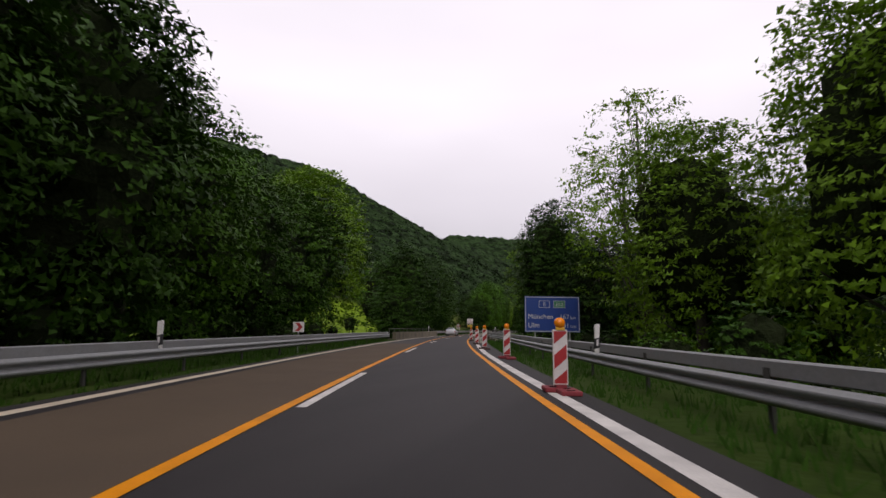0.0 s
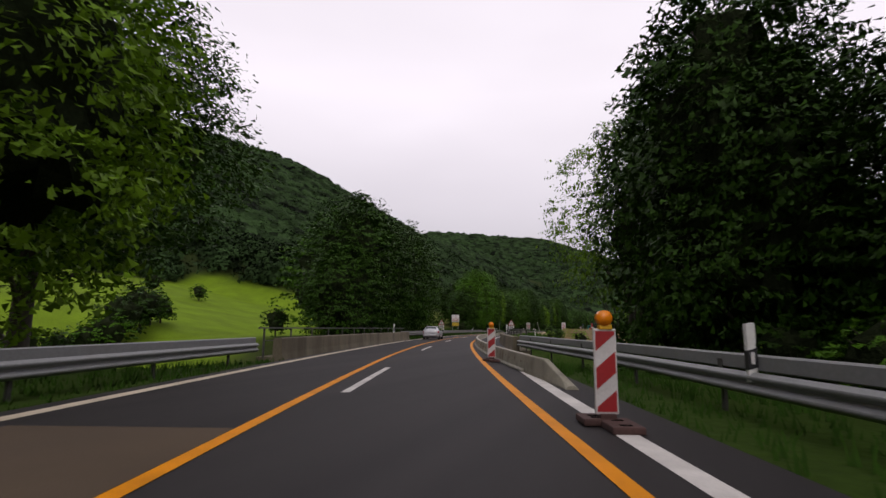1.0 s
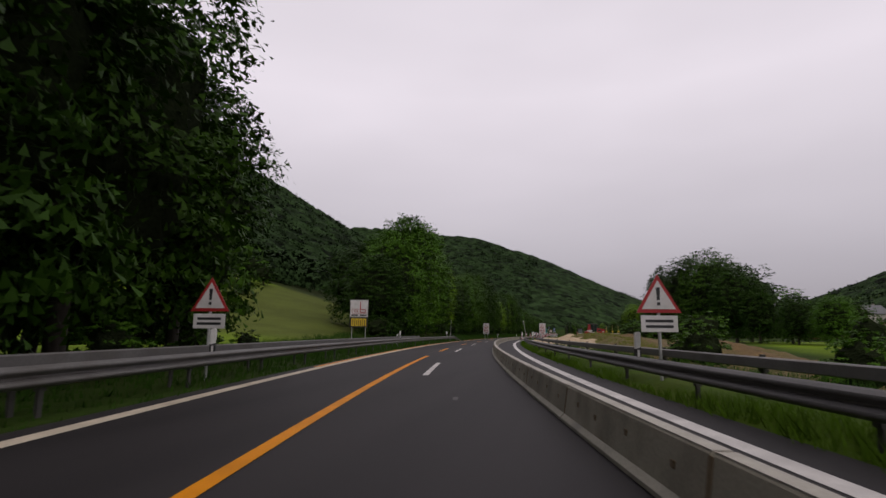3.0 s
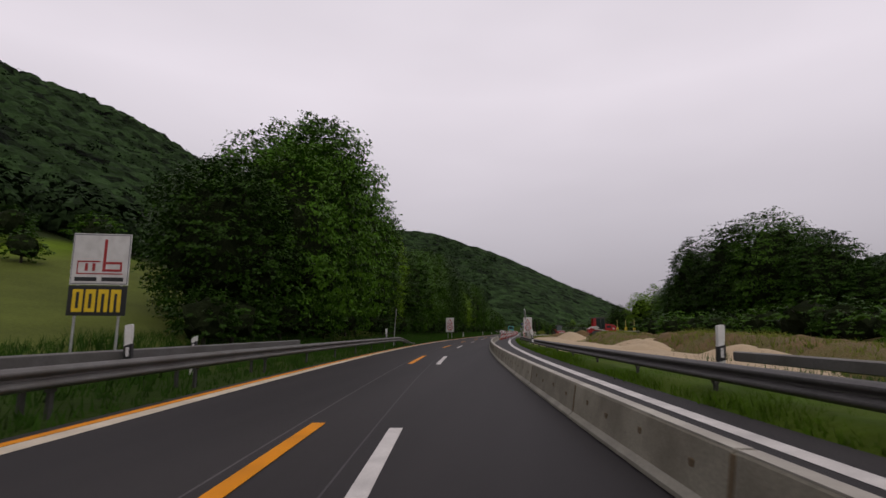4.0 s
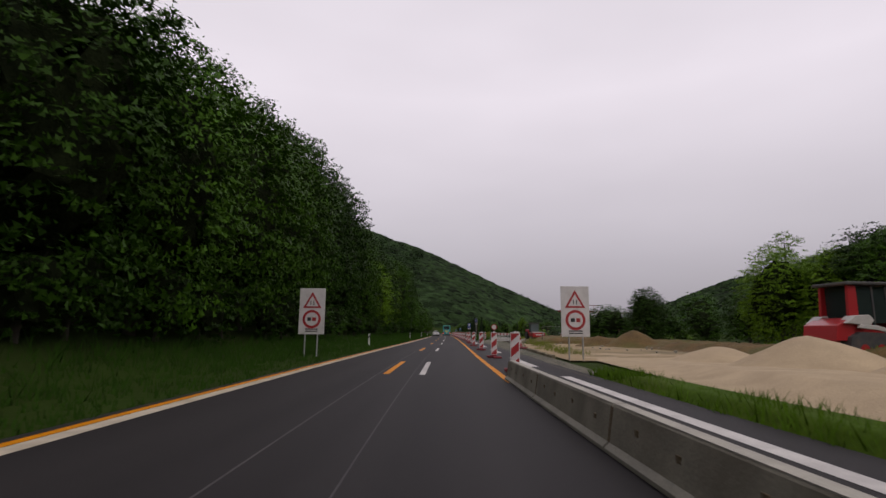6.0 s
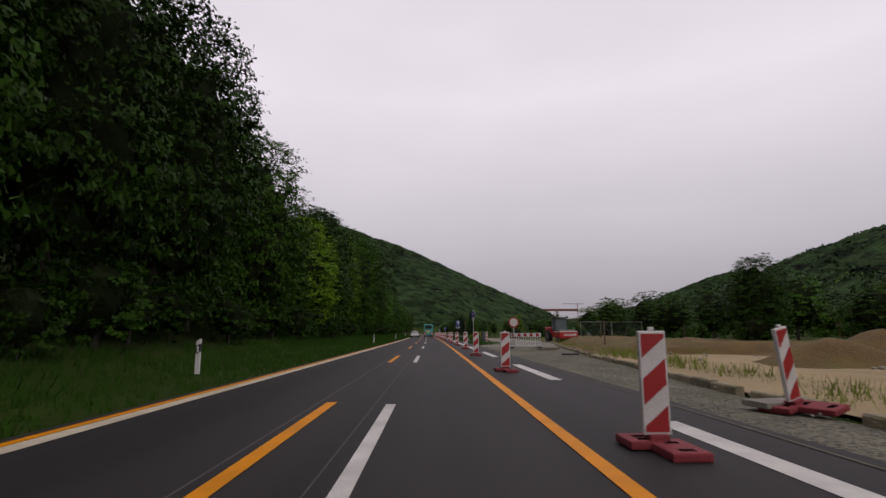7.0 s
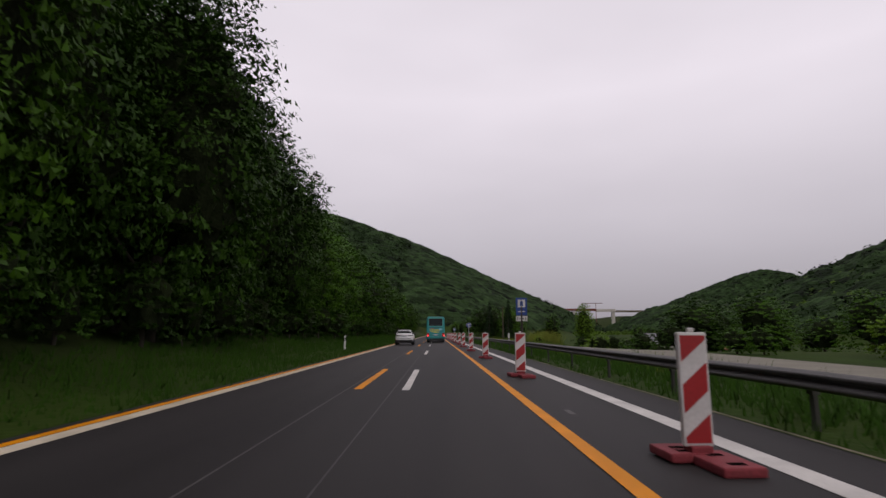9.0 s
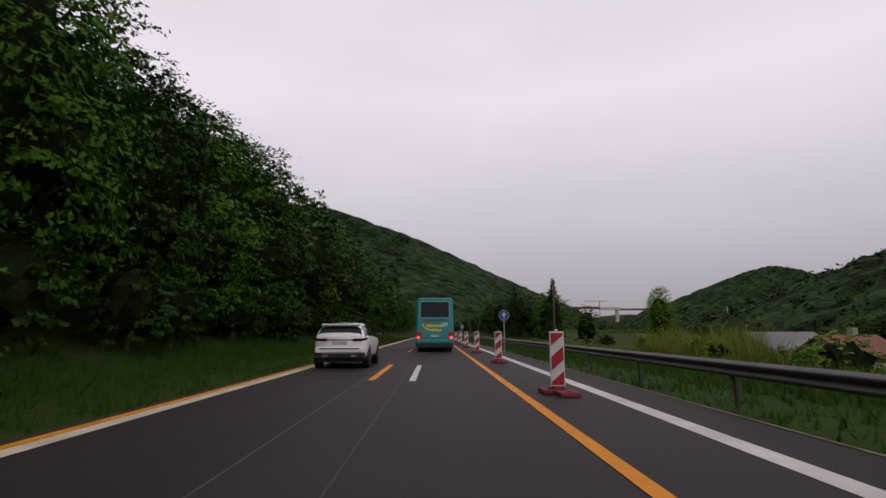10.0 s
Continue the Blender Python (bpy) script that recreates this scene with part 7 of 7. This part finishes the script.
def roller(m):
    """Single-drum road roller, drum forward (+y)."""
    t = thing("road_roller", m, "red single-drum road roller with a glazed cab", "road roller")
    bm = bmesh.new()
    rod(bm, (-1.07, 2.0, 0.75), (1.07, 2.0, 0.75), 0.75, 0.75, 40)
    part("drum", bm, DRUM, t)
    f = part("drum_frame", box(bmesh.new(), -1.18, 1.18, 2.55, 2.85, 0.45, 1.22, 0.06), MACHINE_RED, t)
    for x in (-1.18, 1.06):
        part("frame_arm", box(bmesh.new(), x, x + 0.12, 0.7, 2.7, 0.6, 1.1, 0.03), MACHINE_RED, t)
    part("frame_top", box(bmesh.new(), -1.1, 1.1, 0.9, 2.8, 1.2, 1.32, 0.04), PALE_TOP, t)
    for k in range(8):
        part("white_shape", box(bmesh.new(), -0.9 + 0.2 * k, -0.75 + 0.2 * k, 2.85, 2.86, 0.76, 1.04 if k == 0 else 0.98, 0.002), SIGN_WHITE, f)
    part("engine_hood", box(bmesh.new(), -0.85, 0.85, -2.6, -0.5, 0.95, 1.85, 0.12), MACHINE_RED, t)
    part("chassis", box(bmesh.new(), -0.7, 0.7, -2.4, 0.9, 0.55, 0.95, 0.04), MACHINE_GREY, t)
    for x in (-1.05, 1.05):
        w = wheel(t, x, -1.5, 0.75, 0.5, MACHINE_GREY, 6)
    part("cab_floor", box(bmesh.new(), -0.8, 0.8, -0.6, 0.75, 1.15, 1.35, 0.03), MACHINE_RED, t)
    for x in (-0.76, 0.70):
        for y in (-0.55, 0.62):
            part("cab_post", box(bmesh.new(), x, x + 0.06, y, y + 0.06, 1.35, 2.95), MACHINE_GREY, t)
    part("cab_back", box(bmesh.new(), -0.72, 0.72, -0.5, -0.44, 1.4, 2.9, 0.02), MACHINE_GREY, t)
    for x in (-0.74, 0.72):
        part("side_window", box(bmesh.new(), x, x + 0.02, -0.44, 0.62, 1.5, 2.88), CAB_PANE, t)
    part("windscreen", box(bmesh.new(), -0.7, 0.7, 0.63, 0.65, 1.4, 2.88), CAB_PANE, t)
    part("seat", box(bmesh.new(), -0.25, 0.25, -0.35, 0.1, 1.35, 2.1, 0.06), BLACK, t)
    part("console", box(bmesh.new(), -0.3, 0.3, 0.3, 0.5, 1.35, 2.0, 0.05), MACHINE_GREY, t)
    part("cab_roof", box(bmesh.new(), -0.9, 0.9, -0.7, 0.85, 2.92, 3.06, 0.04), MACHINE_GREY, t)
    for x in (-0.7, 0.7):
        part("work_lamp", box(bmesh.new(), x - 0.1, x + 0.1, 0.8, 0.9, 3.06, 3.18, 0.02), TRIM, t)
    return t


roller(stand(278.6, 14.8, 0.08, 190) @ Matrix.Scale(0.88, 4))


def dozer(m):
    """Crawler dozer with three masts on its blade, blade forward (+y)."""
    t = thing("bulldozer", m, "red crawler bulldozer with yellow masts on its blade", "bulldozer")
    for x in (-1.0, 0.55):
        bm = bmesh.new()
        pts = [(-1.7, 0.35), (-1.5, 0.05), (1.4, 0.05), (1.75, 0.4), (1.4, 0.85), (-1.2, 0.95), (-1.6, 0.75)]
        vs = [bm.verts.new((x, y, z)) for y, z in pts]
        ws = [bm.verts.new((x + 0.5, y, z)) for y, z in pts]
        bm.faces.new(vs), bm.faces.new(list(reversed(ws)))
        for k in range(len(pts)):
            bm.faces.new((vs[k], ws[k], ws[(k + 1) % len(pts)], vs[(k + 1) % len(pts)]))
        tr = part("track", bm, MACHINE_GREY, t)
        for y in (-1.1, -0.4, 0.3, 1.0):
            part("track_roller", rod(bmesh.new(), (x - 0.02, y, 0.3), (x + 0.52, y, 0.3), 0.18, 0.18, 14), MACHINE_RED, tr)
    def side_plate(name, outline, x, depth, mat, parent=None, label=""):
        """A plate standing along the machine; outline in (y, z)."""
        bm = bmesh.new()
        vs = [bm.verts.new((x, y, z)) for y, z in outline]
        ws = [bm.verts.new((x + depth, y, z)) for y, z in outline]
        bm.faces.new(vs), bm.faces.new(list(reversed(ws)))
        for k in range(len(outline)):
            bm.faces.new((vs[k], ws[k], ws[(k + 1) % len(outline)], vs[(k + 1) % len(outline)]))
        bmesh.ops.recalc_face_normals(bm, faces=bm.faces)
        bmesh.ops.bevel(bm, geom=list(bm.edges), offset=0.02, segments=1, affect="EDGES")
        return part(name, bm, mat, parent or t, label)
    hood = side_plate("engine_hood", [(0.45, 0.8), (0.45, 1.95), (1.5, 1.88), (2.05, 1.7), (2.1, 0.8)], -0.62, 1.24, MACHINE_RED)
    part("grille", box(bmesh.new(), -0.5, 0.5, 2.08, 2.12, 0.9, 1.6), TRIM, hood)
    for x in (-0.635, 0.62):
        part("white_mark", box(bmesh.new(), x, x + 0.015, 1.55, 1.85, 1.15, 1.35), SIGN_WHITE, hood)
        part("side_louvre", box(bmesh.new(), x, x + 0.015, 0.65, 1.35, 1.35, 1.7), TRIM, hood)
    side_plate("hull", [(-1.7, 0.45), (-1.7, 1.05), (1.8, 1.05), (1.8, 0.45)], -0.55, 1.1, MACHINE_RED)
    side_plate("rear_box", [(-2.1, 0.6), (-2.0, 1.2), (-1.4, 1.5), (-0.9, 1.5), (-0.9, 0.6)], -0.85, 1.7, MACHINE_RED)
    for x in (-1.04, 0.54):
        side_plate("fender", [(-1.75, 1.28), (-1.35, 1.58), (-0.75, 1.62), (-0.55, 1.4), (-0.75, 1.2)], x, 0.5, PALE_TOP, None, "pale dusty fender")
        side_plate("track_cover", [(-1.3, 1.1), (-1.2, 1.24), (-0.5, 1.2), (1.55, 0.72), (1.55, 0.56), (-0.5, 1.02)], x - 0.02 if x < 0 else x + 0.4, 0.14, PALE_TOP, None, "pale sloping track cover")
    for x in (-0.74, 0.6):
        side_plate("rear_cab_post", [(-1.35, 1.45), (-1.28, 2.8), (-0.92, 2.8), (-0.9, 1.45)], x, 0.14, MACHINE_RED)
        for y in (-0.25, 0.36):
            part("cab_post", box(bmesh.new(), x + 0.03, x + 0.11, y, y + 0.07, 1.1, 2.8), MACHINE_GREY, t)
        part("cab_pane", box(bmesh.new(), x + 0.05, x + 0.08, -0.9, 0.38, 1.3, 2.75), CAB_DARK, t)
    part("cab_back", box(bmesh.new(), -0.6, 0.6, -1.1, -1.05, 1.5, 2.75), CAB_DARK, t)
    part("windscreen", box(bmesh.new(), -0.6, 0.6, 0.38, 0.41, 1.3, 2.75), CAB_DARK, t)
    part("seat", box(bmesh.new(), -0.25, 0.25, -0.8, -0.3, 1.1, 2.0, 0.08), BLACK, t)
    part("cab_roof", box(bmesh.new(), -0.88, 0.88, -1.45, 0.62, 2.8, 2.93, 0.05), MACHINE_GREY, t)
    part("exhaust", rod(bmesh.new(), (0.3, 0.9, 1.85), (0.3, 0.9, 2.5), 0.06), TRIM, t)
    blade = side_plate("blade", [(2.6, 0.05), (2.45, 0.4), (2.45, 0.8), (2.62, 1.1), (2.7, 1.1), (2.55, 0.8), (2.55, 0.4), (2.7, 0.05)], -1.7, 3.4, MACHINE_GREY)
    for x in (-0.9, 0.8):
        part("push_arm", box(bmesh.new(), x, x + 0.12, 0.6, 2.5, 0.4, 0.6), MACHINE_RED, t)
    for x, y in ((-0.45, 2.55), (0.0, 3.7), (0.45, 4.85)):
        mast = part("mast", rod(bmesh.new(), (x, y, 0.95), (x, y, 2.55), 0.035), MAST_PALE, blade, "pale yellow mast")
        part("mast_box", box(bmesh.new(), x - 0.17, x + 0.17, y - 0.14, y + 0.14, 1.0, 1.45, 0.03), MAST_YELLOW, mast)
        for side in (-0.18, 0.172):
            part("box_panel", box(bmesh.new(), x + side, x + side + 0.008, y - 0.06, y + 0.06, 1.1, 1.25), TRIM, mast)
    part("blade_wing", box(bmesh.new(), -1.2, 1.2, 2.7, 5.4, 0.78, 0.96, 0.04), PALE_TOP, blade)
    part("wing_beam", box(bmesh.new(), -0.9, 0.9, 2.7, 5.7, 0.45, 0.78, 0.04), MACHINE_GREY, blade)
    return t


dozer(stand(210.9, 16.6, 0.4, -84) @ Matrix.Scale(0.93, 4))

# ---- village, viaduct and small things ----
PLASTER = material("pale_plaster", (0.5, 0.47, 0.42), 0.85, vary=0.15, scale=1, fine=15, dirt=(0.3, 0.27, 0.23), dirt_scale=0.8)
ROOF_RED = material("clay_tiles", (0.17, 0.05, 0.034), 0.8, vary=0.3, scale=2, fine=12, bump=0.4, dirt=(0.1, 0.035, 0.025), dirt_scale=0.6)
ROOF_GREY = material("grey_sheet_roof", (0.12, 0.12, 0.125), 0.6, vary=0.2, scale=1, fine=10)
BARN_RED = material("barn_red", (0.15, 0.045, 0.03), 0.8, vary=0.2, scale=1, fine=8)
WOOD = material("old_wood", (0.09, 0.065, 0.045), 0.85, vary=0.3, scale=3, fine=25, stretch=(1, 1, 0.2))
STONE = material("pale_stone", (0.24, 0.22, 0.18), 0.9, vary=0.25, scale=2, fine=15, bump=0.5)


def house(s, off, w, d, wall, ridge, rz, roof_mat, wall_mat, label, drop=0.0, chimney=True, name="house"):
    """Gabled house: ridge along local x."""
    p = on(s, off)
    t = thing(name, pose(p.x, p.y, land_z(p.x, p.y) - drop, 0, 0, turn(s) + rz), label, "house", "village houses")
    bm = bmesh.new()
    pts = [(-d / 2, -1), (d / 2, -1), (d / 2, wall), (0, ridge - 0.15), (-d / 2, wall)]
    vs = [bm.verts.new((-w / 2, y, z)) for y, z in pts]
    ws = [bm.verts.new((w / 2, y, z)) for y, z in pts]
    bm.faces.new(vs), bm.faces.new(list(reversed(ws)))
    for k in range(5):
        bm.faces.new((vs[k], ws[k], ws[(k + 1) % 5], vs[(k + 1) % 5]))
    walls = part("wall", bm, wall_mat, t)
    for side in (1, -1):
        bm = bmesh.new()
        e = 0.5
        sl = (ridge - wall) / (d / 2)
        a, b = (side * (d / 2 + e), wall - e * sl), (0, ridge)
        q = [(a[0], a[1]), (b[0], b[1]), (b[0], b[1] + 0.18), (a[0], a[1] + 0.18)]
        vs = [bm.verts.new((-w / 2 - e, y, z)) for y, z in q]
        ws = [bm.verts.new((w / 2 + e, y, z)) for y, z in q]
        bm.faces.new(vs), bm.faces.new(list(reversed(ws)))
        for k in range(4):
            bm.faces.new((vs[k], ws[k], ws[(k + 1) % 4], vs[(k + 1) % 4]))
        roof = part("roof", bm, roof_mat, t)
        n = max(2, int(w / 3))
        for k in range(n):
            x = -w / 2 + (k + 0.5) * w / n
            win = part("window", box(bmesh.new(), x - 0.5, x + 0.5, side * d / 2 - 0.04, side * d / 2 + 0.04, wall * 0.45, wall * 0.45 + 1.2), GLASS, t)
            part("sill", box(bmesh.new(), x - 0.58, x + 0.58, side * d / 2 - 0.1, side * d / 2 + 0.1, wall * 0.45 - 0.1, wall * 0.45), PLASTER, win)
    for side in (-1, 1):
        for y in (-d / 5, d / 5):
            part("gable_window", box(bmesh.new(), side * w / 2 - 0.04, side * w / 2 + 0.04, y - 0.45, y + 0.45, wall * 0.45, wall * 0.45 + 1.2), GLASS, t)
    if chimney:
        part("chimney", box(bmesh.new(), w * 0.2, w * 0.2 + 0.7, 0.4, 1.1, ridge - 0.8, ridge + 0.9, 0.03), STONE, roof)


house(350, 117, 20, 11, 6.0, 9.8, 5, BARN_RED, BARN_RED, "long red barn in the valley village", chimney=False, name="barn")
house(340, 131, 9, 8, 5.0, 8.2, 70, ROOF_RED, PLASTER, "white gabled house in the valley village")
house(372, 142, 10, 8, 5.5, 9.0, 20, ROOF_GREY, PLASTER, "white gabled house with a grey roof")
house(362, 155, 11, 9, 5.0, 8.6, 60, ROOF_RED, PLASTER, "white village house with a red roof")
house(372.5, 43.0, 7, 6.5, 1.4, 3.3, 14, ROOF_RED, PLASTER, "house with a red tiled roof below the road", 0.1)
house(391, 48, 10, 8, 1.6, 3.6, 8, ROOF_GREY, PLASTER, "shed with a grey sheet roof below the road", 0.1, False)


def viaduct():
    """Long railway viaduct under construction across the far valley."""
    t = thing("viaduct", None, "pale concrete viaduct under construction across the far valley", "bridge")
    y0 = 1500.0

    def seg(name, x0, x1, z0, z1, d, mat):
        return part(name, box(bmesh.new(), x0, x1, y0 - d, y0 + d, z0, z1), mat, t)
    seg("deck", 215, 305, 52, 57, 6, BARN_RED)
    seg("deck", 305, 350, 50, 56, 6, PLASTER)
    seg("deck", 350, 520, 49, 53, 6, CONCRETE)
    for x in (255, 345, 430):
        seg("pier", x - 3, x + 3, -10, 51, 4, PLASTER)
    c = thing("tower_crane", pose(300, 1480, 0), "thin red tower crane beside the viaduct", "crane")
    part("mast", box(bmesh.new(), -0.5, 0.5, -0.5, 0.5, -5, 70), BARN_RED, c)
    part("jib", box(bmesh.new(), -34, 16, -0.4, 0.4, 68, 69), BARN_RED, c)


viaduct()


def lattice_mast(x, y, h):
    """Far steel mast on the hill."""
    t = thing("lattice_mast", pose(x, y, land_z(x, y)), "thin steel mast on the hill crest", "mast")
    bm = bmesh.new()
    for a, b in ((-1, -1), (1, -1), (1, 1), (-1, 1)):
        rod(bm, (a * 1.6, b * 1.6, 0), (a * 0.3, b * 0.3, h), 0.3, 0.2, 5)
    part("frame", bm, POLE, t)
    part("crossarm", box(bmesh.new(), -5, 5, -0.3, 0.3, h * 0.85, h * 0.85 + 0.6), POLE, t)


lattice_mast(330, 1010, 34)


def pole_line(s, off, h, label, r=0.09, mat=None):
    p = on(s, off)
    t = thing("pole", pose(p.x, p.y, land_z(p.x, p.y)), label, "pole", "wooden poles")
    part("shaft", rod(bmesh.new(), (0, 0, -0.3), (0, 0, h), r, r * 0.7), mat or WOOD, t)
    part("cap", rod(bmesh.new(), (0, 0, h), (0, 0, h + 0.06), r * 0.9, r * 0.5), mat or WOOD, t)


pole_line(362, 10.4, 5.0, "dark wooden pole among the trees")
for s, off in [(282, 20.5), (291, 27.0), (279, 29.0), (262, 14.0), (255, 12.0)]:
    pole_line(s, off, 1.9, "short wooden stake in the bare soil", 0.06)


FENCE_WIRE = material("fence_wire", (0.05, 0.075, 0.06), 0.6, 0.2, vary=0.2)


def wire_fence():
    t = thing("mesh_fence", None, "temporary steel mesh fence panels beside the site", "fence")
    for k in range(2):
        s, off = 270.6 + 0.5 * k, 14.9 + 3.2 * k
        a, b = on(s, off, 0.1), on(s + 0.45, off + 3.1, 0.1)
        bm = bmesh.new()
        for z in (0.15, 2.0):
            rod(bm, a + Vector((0, 0, z)), b + Vector((0, 0, z)), 0.014, 0.014, 6)
        for q in (a, b):
            rod(bm, q, q + Vector((0, 0, 2.0)), 0.016, 0.016, 6)
        panel = part("panel_frame", bm, POLE, t)
        bm = bmesh.new()
        for j in range(1, 40):
            q = a.lerp(b, j / 40)
            rod(bm, q + Vector((0, 0, 0.15)), q + Vector((0, 0, 2.0)), 0.006, 0.006, 3)
        for j in range(1, 9):
            z = 0.15 + 1.85 * j / 9
            rod(bm, a + Vector((0, 0, z)), b + Vector((0, 0, z)), 0.005, 0.005, 3)
        part("wire_mesh", bm, FENCE_WIRE, panel)
        part("panel_foot", box(bmesh.new(), -0.12, 0.12, -0.35, 0.35, 0, 0.13, 0.02), STONE, panel).matrix_world = pose(a.x, a.y, 0.06, 0, 0, turn(s))


wire_fence()


def slab(s, off, w, d, h, mat, label, rz=0.0, name="plank", z=0.07):
    ob = part(name, box(bmesh.new(), -w / 2, w / 2, -d / 2, d / 2, 0, h, min(h, d) * 0.2), mat, None, label)
    ob.matrix_world = stand(s, off, z, rz)
    return tagged(ob, label, "debris", "debris on the apron")


slab(245.5, 7.2, 0.8, 0.14, 0.09, BLACK, "dark rubber strip lying on the gravel", 4)
slab(252.5, 7.6, 1.2, 0.16, 0.07, WOOD, "grey plank lying on the gravel", 20)
slab(254.5, 8.4, 1.0, 0.16, 0.07, WOOD, "grey plank lying on the gravel", -12)
slab(228.2, 5.75, 0.9, 0.5, 0.09, STONE, "flat pale slab beside the kerb", 8, "foot_slab")

# loose stones on the apron, the soil and the kerb side
def stones():
    g = np.random.default_rng(5)
    bm = bmesh.new()
    bmesh.ops.create_icosphere(bm, subdivisions=1, radius=1.0)
    bv, bf = np.array([v.co[:] for v in bm.verts]), np.array([[v.index for v in f.verts] for f in bm.faces])
    bm.free()
    V, F = [], []
    for k in range(900):
        if k < 420:
            s = g.uniform(222, 262)
            off = g.uniform(4.9, level(s, KERB) + 0.3)
            r, z = g.uniform(0.01, 0.028), 0.07
        else:
            s = g.uniform(140, 290)
            off = g.uniform(max(10.5, level(max(s, 205), KERB) + 0.6), 26)
            p = on(s, off)
            r, z = g.uniform(0.03, 0.11), land_z(p.x, p.y) + 0.16
        p = on(s, off)
        v = bv * r * (1 + g.uniform(-0.3, 0.3, (len(bv), 1))) * np.array([1, 1, 0.65]) + np.array([p.x, p.y, z])
        F.append(bf + len(V) * len(bv))
        V.append(v)
    me = mesh_of("loose_stones", np.concatenate(V), [tuple(int(i) for i in f) for f in np.concatenate(F)], STONE)
    tagged(new("loose_stones", me), "pale loose stones scattered on gravel and soil", "stones", kind="stuff")


stones()


def cracks():
    """Thin worn seams across the shoulder and pale tyre wear along the lane."""
    WEAR = material("pale_wear", (0.06, 0.054, 0.056), 0.8, vary=0.3, scale=0.6, spec=0.15)
    for s in (186.0, 204.0, 237.0):
        line("shoulder_patch", s, s + 0.35, [(0, 3.0), (700, 3.0)], 0.9, WEAR, 0.005)
    for s, off in ((88.5, -0.35), (110, 0.9), (247, 2.75), (262, 1.9), (292, 2.6), (74, -1.75)):
        line("paint_fleck", s, s + 0.45, off, 0.09, SEAL, 0.005)


cracks()
